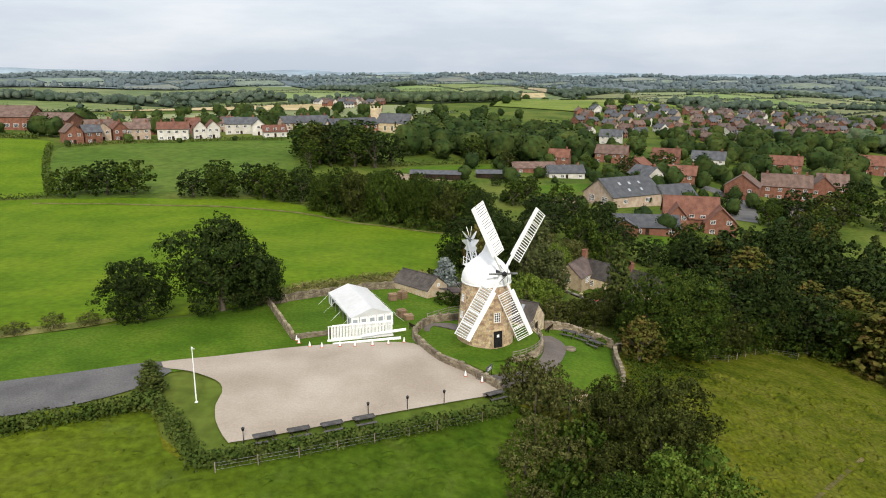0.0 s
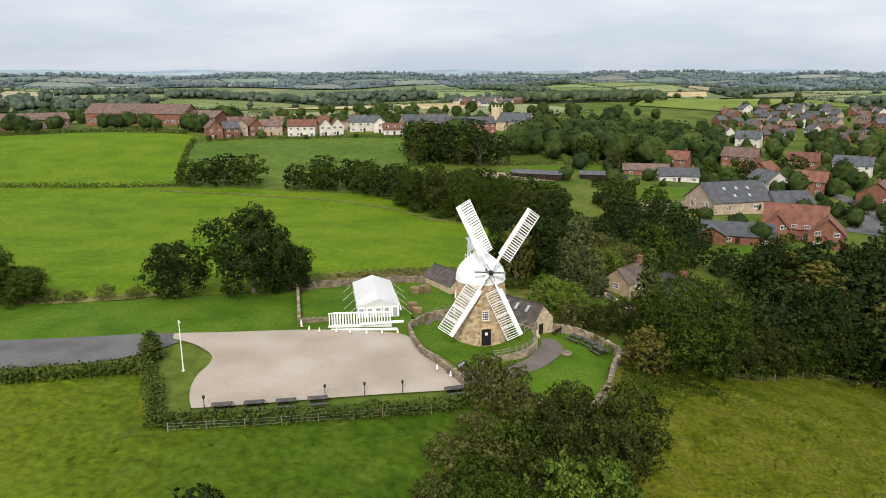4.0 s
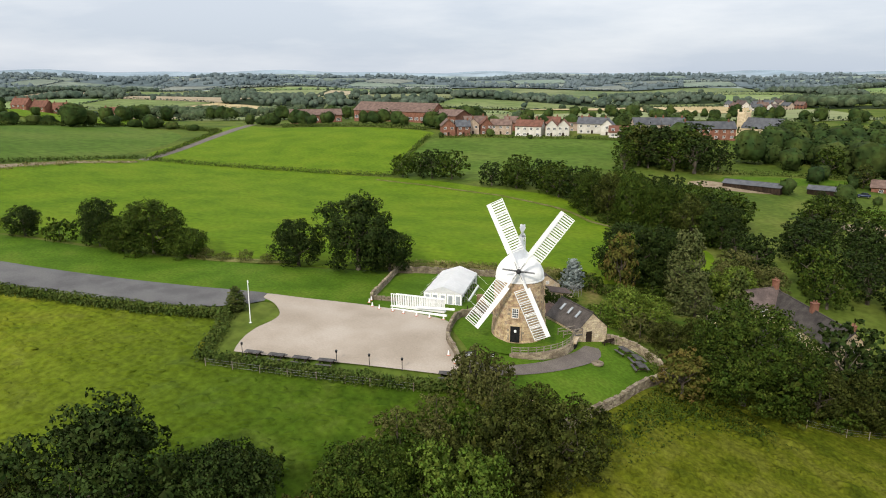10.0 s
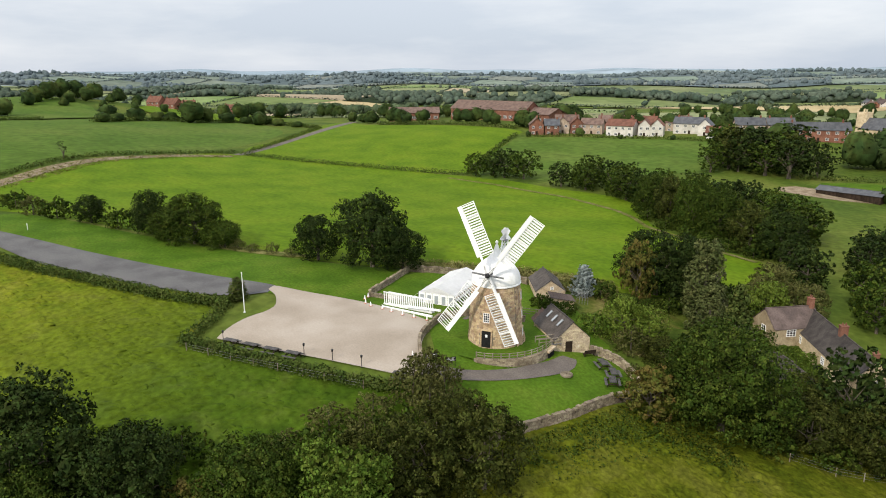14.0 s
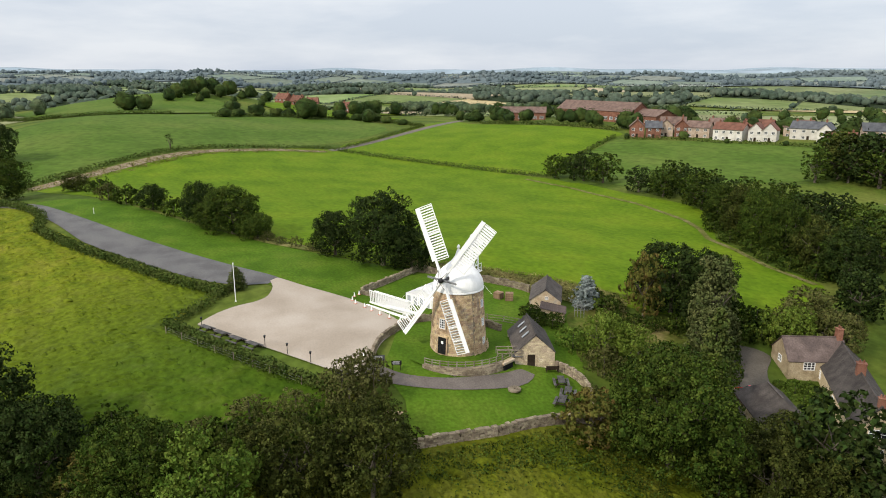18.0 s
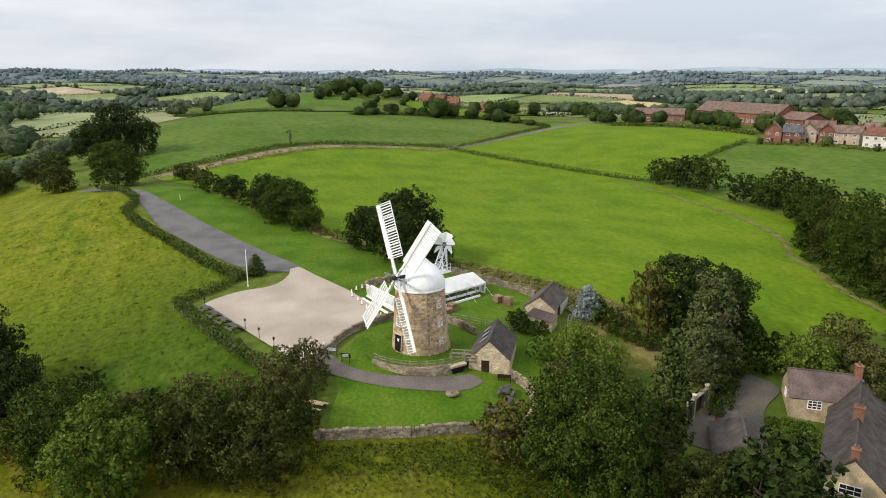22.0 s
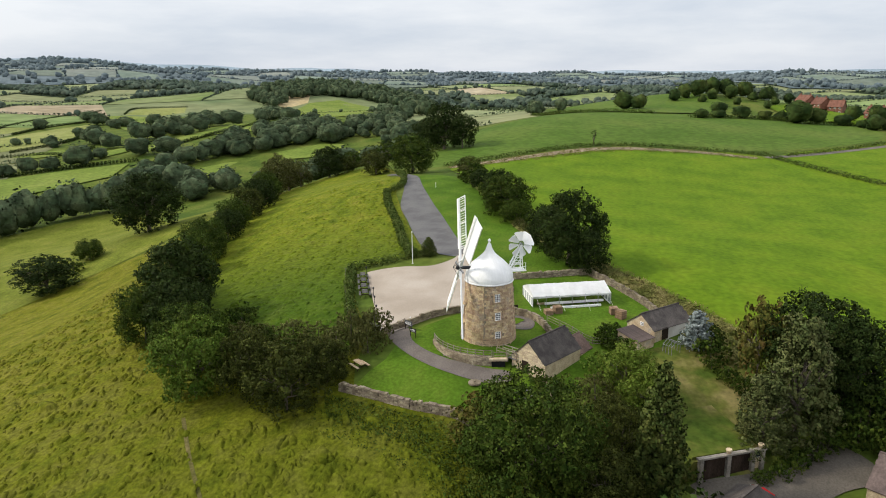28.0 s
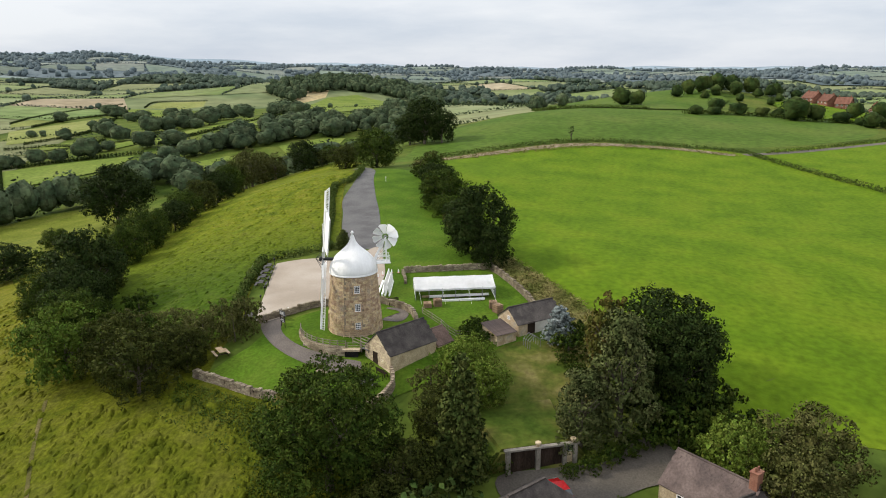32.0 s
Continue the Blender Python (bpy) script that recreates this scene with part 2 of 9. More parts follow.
M_LEAF_LIME = shade("lime_green_leaves", [(0.075, 0.115, 0.014), (0.125, 0.175, 0.025), (0.175, 0.225, 0.04)], scale=0.7, fine=2.5, island=0.4, transl=0.25, rough=0.6, random_ob=0.1, spec=0.05)
M_LEAF_BROWN = shade("russet_leaves", [(0.07225, 0.08925, 0.017), (0.1105, 0.1062, 0.0238), (0.1403, 0.102, 0.0306)], scale=0.7, fine=2.5, island=0.14, transl=0.2, rough=0.7, spec=0.04)
M_LEAF_SILVER = shade("blue_silver_needles", [(0.14, 0.175, 0.165), (0.20, 0.235, 0.225), (0.26, 0.29, 0.28)], scale=0.6, fine=3, island=0.14, rough=0.7, spec=0.04)
M_LEAF_PINE = shade("grey_green_needles", [(0.04872, 0.0663, 0.01892), (0.08526, 0.1017, 0.03216), (0.1218, 0.1326, 0.0473)], scale=0.7, fine=3, island=0.2, rough=0.7, random_ob=0.1, spec=0.08)
M_LEAF_FIR = shade("dark_fir_needles", [(0.0352, 0.0527, 0.0117), (0.0576, 0.0775, 0.0169), (0.096, 0.1054, 0.026)], scale=0.9, fine=3, island=0.2, rough=0.7, random_ob=0.1, spec=0.08)
# Far leaf colour, lifted and blued with the valley's haze.
M_LEAF_FAR = shade("hazed_far_foliage", [(0.04099, 0.0623, 0.03332), (0.06588, 0.09062, 0.04704), (0.1054, 0.1303, 0.06664)], scale=0.12, fine=0.7, island=0.3, rough=0.9, random_ob=0.2, spec=0.04, spread=(0.3, 0.7))
M_LEAF_VILLAGE = shade("village_foliage", [(0.014, 0.026, 0.009), (0.023, 0.038, 0.011), (0.04, 0.058, 0.015), (0.06, 0.074, 0.02)], scale=0.09, fine=0.5, island=0.2, rough=0.9, random_ob=0.2, spec=0.04, spread=(0.3, 0.72))
M_BARK = shade("bark", [(0.06, 0.048, 0.036), (0.10, 0.082, 0.062), (0.14, 0.12, 0.095)], scale=2.0, fine=9.0, bump=2.0, stretch=(1, 1, 0.25))
M_STONE = shade("gritstone", [(0.40, 0.30, 0.19), (0.48, 0.375, 0.25), (0.54, 0.44, 0.31), (0.44, 0.38, 0.30)], scale=1.1, fine=8.0, bump=1.0, bump_scale=12.0, random_ob=0.17, rough=0.95)
M_STONE_PALE = shade("pale_gritstone", [(0.46, 0.36, 0.23), (0.56, 0.45, 0.295), (0.62, 0.515, 0.35)], scale=1.0, fine=8.0, bump=1.0, bump_scale=12.0, random_ob=0.22, rough=0.95)
M_WALLSTONE = shade("drystone", [(0.145, 0.115, 0.08), (0.22, 0.18, 0.125), (0.30, 0.25, 0.18)], scale=0.8, fine=7.0, bump=1.5, bump_scale=9.0, random_ob=0.3, island=0.3, rough=0.95)
M_MORTAR = shade("mortar", [(0.20, 0.165, 0.12), (0.27, 0.225, 0.165)], scale=2.0, fine=14.0, bump=0.6)
M_WHITE = shade("white_paint", [(0.80, 0.80, 0.79), (0.84, 0.84, 0.835), (0.87, 0.87, 0.865)], scale=0.7, fine=6.0, rough=0.5, grain=0.04)
M_CAP = shade("white_cap_boards", [(0.78, 0.78, 0.77), (0.83, 0.83, 0.825), (0.86, 0.86, 0.855)], scale=0.9, fine=5.0, rough=0.75, stretch=(1, 1, 0.4), grain=0.04)
M_CANVAS = shade("white_marquee_cloth", [(0.86, 0.865, 0.87), (0.89, 0.89, 0.895), (0.91, 0.91, 0.915)], scale=0.6, fine=2.0, rough=0.6, bump=0.3, bump_scale=1.0, grain=0.04)
M_WINDOWS = shade("clear_sheet", [(0.30, 0.33, 0.36), (0.38, 0.41, 0.44)], scale=1.0, fine=3.0, rough=0.2, grain=0.04)
M_SLATE = shade("stone_slate", [(0.0374, 0.03145, 0.02856), (0.0578, 0.04906, 0.04403), (0.0782, 0.0673, 0.0595)], scale=0.9, fine=6.0, bump=0.6, bump_scale=10, random_ob=0.25, rough=0.8)
M_TILE_RED = shade("red_clay_tile", [(0.115, 0.05, 0.033), (0.15, 0.065, 0.043), (0.18, 0.082, 0.056)], scale=0.6, fine=5.0, bump=0.5, random_ob=0.15)
M_TILE_BROWN = shade("brown_clay_tile", [(0.09775, 0.06375, 0.051), (0.1318, 0.085, 0.068), (0.1615, 0.1105, 0.08925)], scale=0.6, fine=5.0, bump=0.5, random_ob=0.15)
M_SLATE_GREY = shade("grey_slate", [(0.052, 0.055, 0.062), (0.07, 0.073, 0.08), (0.09, 0.093, 0.1)], scale=0.6, fine=5.0, bump=0.4, random_ob=0.12, rough=0.6)
M_BRICK = shade("red_brick", [(0.1496, 0.06358, 0.04114), (0.1983, 0.08602, 0.0561), (0.2319, 0.1122, 0.0748)], scale=0.9, fine=9.0, bump=0.5, random_ob=0.15)
M_BUFF = shade("buff_brick", [(0.306, 0.2295, 0.17), (0.374, 0.289, 0.221), (0.425, 0.34, 0.272)], scale=0.8, fine=8.0, bump=0.5, random_ob=0.15)
M_RENDER = shade("cream_render", [(0.493, 0.4675, 0.4165), (0.578, 0.5525, 0.5015), (0.6375, 0.612, 0.5695)], scale=0.5, fine=5.0, random_ob=0.08, grain=0.04)
M_WOOD_DARK = shade("dark_stained_timber", [(0.0193, 0.0138, 0.0099), (0.033, 0.0231, 0.0165), (0.0468, 0.033, 0.0248)], scale=1.5, fine=12, bump=0.4, stretch=(1, 1, 0.3), spec=0.08)
M_WOOD = shade("weathered_timber", [(0.15, 0.12, 0.09), (0.215, 0.18, 0.14), (0.28, 0.245, 0.20)], scale=1.5, fine=12, bump=0.5, stretch=(1, 1, 0.3))
M_WOOD_PALE = shade("pale_pallet_timber", [(0.36, 0.25, 0.155), (0.45, 0.33, 0.215), (0.52, 0.40, 0.28)], scale=1.5, fine=12, bump=0.4)
M_PICNIC = shade("grey_picnic_timber", [(0.11, 0.11, 0.112), (0.155, 0.155, 0.155), (0.20, 0.20, 0.195)], scale=1.5, fine=12, bump=0.4, random_ob=0.12)
M_IRON = shade("dark_iron", [(0.022, 0.022, 0.024), (0.04, 0.04, 0.042)], scale=3, fine=12, rough=0.5, metal=0.4)
M_LEAD = shade("dull_metal", [(0.20, 0.205, 0.21), (0.28, 0.285, 0.29)], scale=2, fine=9, rough=0.45, metal=0.5)
M_DARK = shade("dark_interior", [(0.012, 0.012, 0.012), (0.02, 0.02, 0.02)], scale=2, fine=6, spec=0.08)
M_RED_CAR = shade("red_car_paint", [(0.42, 0.012, 0.015), (0.46, 0.016, 0.018)], scale=0.5, fine=2.0, rough=0.25, spec=0.6)
M_EARTH = shade("bare_earth", [(0.16, 0.115, 0.07), (0.225, 0.17, 0.11), (0.29, 0.235, 0.16)], scale=0.5, fine=4.0, bump=1.5, bump_scale=5)
M_BASE_RED = shade("red_plastic_base", [(0.40, 0.12, 0.06), (0.46, 0.15, 0.08)], scale=2, fine=8)


def glass_material():
    m = bpy.data.materials.new("window_glass")
    m.use_nodes = True
    b = m.node_tree.nodes["Principled BSDF"]
    b.inputs["Base Color"].default_value = (0.02, 0.024, 0.03, 1)
    b.inputs["Roughness"].default_value, b.inputs["Specular IOR Level"].default_value = 0.06, 0.8
    return m


M_GLASS = glass_material()

M_GARDEN = shade("worn_garden_lawn", [(0.035, 0.06, 0.0084), (0.058, 0.084, 0.0125), (0.1, 0.104, 0.024), (0.17, 0.145, 0.055)], scale=0.18, fine=1.6, bump=1.0, bump_scale=2.2, spec=0.04)
# Near-black green: the shade between far trees painted as a ground colour.
M_WOOD_SHADE = shade("painted_wood_shade", [(0.018, 0.028, 0.012), (0.026, 0.038, 0.017)], scale=0.05, fine=0.4, spec=0.03)
M_YARD = shade("grey_yard_surface", [(0.0744, 0.06423, 0.0527), (0.09424, 0.08258, 0.06746), (0.1116, 0.09635, 0.0801)], scale=0.2, fine=5.0, bump=0.3, bump_scale=20, rough=0.9)
M_TILE_DARK = shade("dark_brown_tile", [(0.07, 0.052, 0.047), (0.095, 0.07, 0.062), (0.12, 0.09, 0.08)], scale=0.6, fine=5.0, bump=0.5, random_ob=0.15)
M_WALLSTONE_PALE = shade("lichened_stone", [(0.1584, 0.144, 0.1188), (0.2232, 0.2016, 0.1656), (0.2736, 0.2484, 0.2088)], scale=1.2, fine=8.0, bump=1.0, bump_scale=12.0, rough=0.95)
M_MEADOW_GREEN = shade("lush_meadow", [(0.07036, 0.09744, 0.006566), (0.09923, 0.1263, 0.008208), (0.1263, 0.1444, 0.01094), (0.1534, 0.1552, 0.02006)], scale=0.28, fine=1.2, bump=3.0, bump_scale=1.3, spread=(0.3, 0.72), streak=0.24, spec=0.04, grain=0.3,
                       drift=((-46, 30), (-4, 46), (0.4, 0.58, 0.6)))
M_TABLE = shade("dark_picnic_timber", [(0.045, 0.042, 0.042), (0.07, 0.066, 0.065), (0.10, 0.095, 0.09)], scale=1.5, fine=12, bump=0.4, random_ob=0.12)
M_LEAF_HEDGE = shade("clipped_hedge_leaves", [(0.045, 0.072, 0.014), (0.068, 0.098, 0.02), (0.095, 0.122, 0.03)], scale=0.7, fine=2.5, island=0.14, transl=0.2, rough=0.7, spec=0.04)

# ---- helpers for building ----
def part(name, bm, material, parent=None, label="", smooth=False):
    me = bpy.data.meshes.new(name)
    bm.to_mesh(me)
    bm.free()
    me.materials.append(material)
    if smooth:
        me.polygons.foreach_set("use_smooth", [True] * len(me.polygons))
    ob = new(name, me)
    if parent:
        ob.parent = parent
    if label:
        ob["label"] = label
    return ob


def piece(name, mesh, parent, m):
    """One more object on a shared mesh."""
    ob = new(name, mesh)
    ob.parent = parent
    ob.matrix_basis = m
    return ob


def shared(name, bm, material):
    me = bpy.data.meshes.new(name)
    bm.to_mesh(me)
    bm.free()
    me.materials.append(material)
    return me


def thing(name, m, label, category, group="", kind=""):
    ob = new(name)
    ob.empty_display_size = 0.3
    ob.matrix_basis = m
    return tagged(ob, label, category, group, kind)


def box(bm, c, s, m=None, bevel=0.0):
    """A box with its centre at c and sizes s."""
    t = Matrix.LocRotScale(c, None, s)
    made = bmesh.ops.create_cube(bm, size=1.0, matrix=(m @ t) if m else t)["verts"]
    if bevel:
        edges = list({e for v in made for e in v.link_edges})
        bmesh.ops.bevel(bm, geom=edges, offset=bevel, segments=1, affect="EDGES")
    return made


def bar(bm, a, b, w, d=None, up=(0, 0, 1)):
    """A beam of section w x d from a to b."""
    a, b = Vector(a), Vector(b)
    z = (b - a).normalized()
    x = Vector(up).cross(z)
    if x.length < 1e-4:
        x = Vector((1, 0, 0)).cross(z)
    x.normalize()
    y = z.cross(x)
    m = Matrix((x, y, z)).transposed().to_4x4()
    m.translation = (a + b) / 2
    return bmesh.ops.create_cube(bm, size=1.0, matrix=m @ Matrix.Diagonal((w, d or w, (b - a).length, 1)))["verts"]


def rod(bm, a, b, r0, r1=None, n=8):
    a, b = Vector(a), Vector(b)
    z = (b - a)
    m = z.to_track_quat("Z", "Y").to_matrix().to_4x4()
    m.translation = (a + b) / 2
    return bmesh.ops.create_cone(bm, cap_ends=True, segments=n, radius1=r0, radius2=r0 if r1 is None else r1, depth=z.length, matrix=m)["verts"]


def lathe(bm, profile, n=32, cap=True):
    """Turns (radius, height) pairs about z."""
    rings = []
    for r, z in profile:
        rings.append([bm.verts.new((r * math.cos(2 * math.pi * i / n), r * math.sin(2 * math.pi * i / n), z)) for i in range(n)])
    for a, b in zip(rings, rings[1:]):
        for i in range(n):
            bm.faces.new((a[i], a[(i + 1) % n], b[(i + 1) % n], b[i]))
    if cap:
        bm.faces.new(rings[0][::-1])
        bm.faces.new(rings[-1])


def prism(bm, outline, y0, y1):
    """An outline in x, z drawn from y0 to y1."""
    a = [bm.verts.new((x, y0, z)) for x, z in outline]
    b = [bm.verts.new((x, y1, z)) for x, z in outline]
    n = len(a)
    bm.faces.new(a)
    bm.faces.new(b[::-1])
    for i in range(n):
        bm.faces.new((a[(i + 1) % n], a[i], b[i], b[(i + 1) % n]))


# ---- lie of the land ----
def ease(a, b, v):
    t = np.clip((v - a) / (b - a), 0, 1)
    return t * t * (3 - 2 * t)


BROAD = [
    (-500, -200, 260, 12.0),
    (-500, 150, 260, 21.4),
    (-500, 500, 260, 2.6),
    (-150, -250, 260, -18.9),
    (-150, 600, 260, 16.1),
    (150, -200, 260, -16.5),
    (150, 600, 260, 10.4),
    (400, 100, 260, -3.9),
    (400, 400, 260, 4.5),
    (-350, 60, 90, 12.1),
    (-230, 200, 90, 0.5),
    (-230, 30, 90, 28.2),
    (-120, -60, 90, 11.0),
    (-110, 200, 90, 18.0),
    (-120, 310, 90, -3.2),
    (0, -30, 90, 16.4),
    (10, 240, 90, -0.2),
    (100, 60, 90, 1.6),
    (100, 200, 90, 7.4),
]
LOCAL = [
    (0, 85, 38, 12.45),
    (-60, 60, 38, 2.02),
    (30, 60, 38, -5.63),
    (30, 115, 38, 3.06),
    (-60, 130, 38, 2.18),
    (-40, 0, 38, 4.95),
    (70, 90, 38, -0.78),
    (-96, 43, 30, 6.16),
    (-300, -20, 97, -17.97),
    (-600, 300, 120, -15.32),
    (-42, -36, 38, -11.07),
    (-150, -80, 84, -14.29),
    (90, 130, 32, -3.66),
    (-200, 313, 57, 5.82),
    (-10, 90, 18, -3.74),
    (-111, 192, 53, -8.40),
    (60, 20, 51, 13.22),
    (24, 110, 19, -3.38),
    (72, 164, 31, 3.96),
    (-202, 153, 59, -7.43),
    (6, 84, 18, 1.96),
    (60, -60, 64, -11.61),
    (-83, -39, 56, 9.30),
    (-505, 165, 66, 17.0),
    (-320, 35, 45, 2.5),
    (180, 850, 190, 15.0),
    (-1290, -480, 150, 26.0),
    (-40, 345, 40, 7.0),
    (-95, 325, 30, 3.0),
    (-166, -3, 20, 3.0),
]


def height(x, y):
    """Ground height: a ridge that falls away to a valley, with far hills round it."""
    x, y = np.asarray(x, float), np.asarray(y, float)
    z = np.full(x.shape, -20.0)
    for cx, cy, s, v in BROAD + LOCAL:
        z = z + v * np.exp(-((x - cx) ** 2 + (y - cy) ** 2) / (2 * s * s))
    r = np.hypot(x, y - 80)
    az = np.degrees(np.arctan2(-x, y - 80))
    rim = 36 + 115 * np.exp(-((az - 152) / 34) ** 2)
    roll = np.sin(x / 310 + 1.3) * np.cos(y / 270) + 0.6 * np.sin(x / 140 - y / 170) + 0.4 * np.sin(y / 95 + x / 230)
    return z + ease(700, 3900, r) * (rim + 20) + roll * 11 * ease(350, 1300, r)


def hz(x, y):
    return float(height(x, y))


def ground_sheet():
    radii = list(np.arange(2, 132, 2.0))
    while radii[-1] < 4850:
        radii.append(radii[-1] * 1.034)
    n = 420
    ang = np.arange(n) * 2 * math.pi / n
    r = np.array(radii)
    X = (r[:, None] * np.cos(ang)).ravel()
    Y = (r[:, None] * np.sin(ang)).ravel() + 80
    Z = height(X, Y)
    verts = np.column_stack([X, Y, Z]).tolist() + [(0, 80, hz(0, 80))]
    faces = []
    for k in range(len(radii) - 1):
        o = k * n
        faces += [(o + i, o + n + i, o + n + (i + 1) % n, o + (i + 1) % n) for i in range(n)]
    c = len(verts) - 1
    faces += [(c, i, (i + 1) % n) for i in range(n)]
    me = bpy.data.meshes.new("ground")
    me.from_pydata(verts, [], faces)
    me.polygons.foreach_set("use_smooth", [True] * len(faces))
    me.materials.append(M_GROUND)
    return tagged(new("ground", me), "rough green grassland on a ridge above a valley", "ground", kind="structure")


ground_sheet()


def curve(points, step=2.0, closed=False):
    """A smooth line through points, as points about step apart."""
    p = [Vector((*q[:2], 0)) for q in points]
    n = len(p)
    out = []
    for i in range(n if closed else n - 1):
        p0 = p[(i - 1) % n] if closed or i else p[0] * 2 - p[1]
        p1, p2 = p[i], p[(i + 1) % n]
        p3 = p[(i + 2) % n] if closed or i < n - 2 else p[-1] * 2 - p[-2]
        k = max(1, int((p2 - p1).length / step))
        for j in range(k):
            t = j / k
            q = 0.5 * (2 * p1 + (p2 - p0) * t + (2 * p0 - 5 * p1 + 4 * p2 - p3) * t * t + (3 * p1 - p0 - 3 * p2 + p3) * t ** 3)
            out.append((q.x, q.y))
    if not closed:
        out.append((p[-1].x, p[-1].y))
    return out


def straight(points, step):
    """The closed outline with points added along its straight sides."""
    out = []
    for (x0, y0), (x1, y1) in zip(points, points[1:] + points[:1]):
        k = max(1, int(math.hypot(x1 - x0, y1 - y0) / step))
        out += [(x0 + (x1 - x0) * j / k, y0 + (y1 - y0) * j / k) for j in range(k)]
    return out


def drape(name, outline, material, lift=0.05, step=4.0, label="", category="", z_add=None):
    """A sheet with that outline, laid on the ground."""
    bm = bmesh.new()
    vs = [bm.verts.new((x, y, 0)) for x, y in outline]
    f = bm.faces.new(vs)
    bmesh.ops.triangulate(bm, faces=[f])
    for axis in (0, 1):
        lo, hi = min(q[axis] for q in outline), max(q[axis] for q in outline)
        no = (1, 0, 0) if axis == 0 else (0, 1, 0)
        v = math.ceil(lo / step) * step
        while v < hi:
            co = (v, 0, 0) if axis == 0 else (0, v, 0)
            bmesh.ops.bisect_plane(bm, geom=bm.verts[:] + bm.edges[:] + bm.faces[:], dist=1e-5, plane_co=co, plane_no=no)
            v += step
    xs = np.array([v.co[:2] for v in bm.verts])
    for v, z in zip(bm.verts, height(xs[:, 0], xs[:, 1])):
        v.co.z = z + lift + (z_add(v.co.x, v.co.y) if z_add else 0)
    bmesh.ops.recalc_face_normals(bm, faces=bm.faces[:])
    if sum(q.normal.z for q in bm.faces) < 0:
        bmesh.ops.reverse_faces(bm, faces=bm.faces[:])
    ob = part(name, bm, material, smooth=True)
    return tagged(ob, label, category or name, kind="structure")

# ---- fields, road, car park ----
drape("grass_field", curve([(-143, 42), (-112, 52), (-75, 70), (-38, 86), (-23, 97), (-9, 107), (4, 117), (11, 127), (14, 146), (9, 161.5), (-3, 164), (-14, 169), (-24, 174), (-33, 186), (-48, 196),
                            (-70, 196), (-112, 194), (-202, 153), (-198, 122), (-186, 88), (-160, 55)], 4, True),
      M_FIELD, 0.05, 6, "bright green grazed field sloping up behind the mill", "field")
drape("grass_field", curve([(-115, 199), (-200, 158), (-244, 205), (-300, 276), (-250, 262), (-165, 281), (-148, 262), (-130, 230)], 5, True),
      M_FIELD, 0.05, 8, "bright green pasture below the far hedge", "field")
drape("grass_field", curve([(-110, 198), (-145, 264), (-138, 274), (-118, 289), (-95, 297), (-72, 303), (-54, 300), (-48, 262), (-56, 240), (-80, 208)], 5, True),
      M_DULL, 0.05, 8, "rough green paddock below the row of houses", "field")
drape("grass_field", curve([(-146, 36), (-200, 92), (-206, 130), (-258, 208), (-345, 225), (-352, 190), (-340, 105), (-318, 60), (-240, 18), (-170, 28)], 5, True),
      M_DULL, 0.06, 9, "dull green hill pasture with a lone tree", "field")
drape("meadow", curve([(-100, 42), (-84, 41), (-60, 50.5), (-31, 63.5), (-27, 62), (-21, 54.6), (-6, 60), (9, 67.5), (20, 70), (24, 84), (30, 97), (40, 101), (52, 108), (64, 109), (80, 104), (135, 98), (150, 20), (110, -80), (40, -120), (-30, -90),
                       (-45, -60), (-64, -30), (-96, -16), (-136, -22), (-158, -8), (-152, 14), (-128, 26), (-110, 30)], 4, True),
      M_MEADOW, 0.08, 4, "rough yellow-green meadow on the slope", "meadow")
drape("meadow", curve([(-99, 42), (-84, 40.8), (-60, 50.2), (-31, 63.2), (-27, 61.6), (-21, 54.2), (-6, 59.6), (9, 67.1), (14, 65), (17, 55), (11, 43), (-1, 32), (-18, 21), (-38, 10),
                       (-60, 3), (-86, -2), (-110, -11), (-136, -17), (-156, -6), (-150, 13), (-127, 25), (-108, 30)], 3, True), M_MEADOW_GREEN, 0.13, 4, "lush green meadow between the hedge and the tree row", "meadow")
drape("lawn", curve([(-106, 41.5), (-92, 43.5), (-80, 46.5), (-60, 55), (-40, 64), (-26, 71.5), (-17, 76.5), (-15, 82), (-17.5, 85), (-23.5, 94), (-38, 85), (-75, 68), (-104, 53)], 3, True),
      M_LAWN, 0.09, 4, "mown green verge beside the road", "lawn")
drape("lawn", curve([(-18, 79), (-12, 79), (-4, 80), (-2, 79.5), (3, 76), (8, 72.5), (14, 72), (19.5, 70), (22, 74), (22.5, 82), (24, 88), (20, 93), (15, 97),
                     (8, 102), (3, 105.5), (-2, 106), (-11, 103.5), (-22, 95)], 2, True),
      M_LAWN, 0.10, 3, "mown lawn round the mill and the marquee", "lawn")
drape("garden_lawn", curve([(3, 105), (8, 101.5), (15, 97), (20, 100), (27, 104), (26, 109), (22, 115), (14, 117), (7, 116), (2, 111)], 2, True),
      M_GARDEN, 0.11, 3, "worn green and straw-coloured garden lawn", "lawn")
drape("road", curve([(-128, 22.5), (-112, 31.5), (-98, 38.2), (-89, 41.4), (-79.8, 44.2), (-66, 47.9), (-54.5, 53.3), (-43, 58.4), (-34, 63), (-29.5, 67.4), (-28.4, 70.4), (-30.2, 72.9), (-40, 68.5), (-50.5, 64), (-60, 59.8), (-69.5, 55.2), (-84, 48.6), (-92, 45.4), (-102, 41.6), (-116, 34), (-130, 26)], 2, True),
      M_ASPHALT, 0.14, 3, "worn grey asphalt access road", "road")
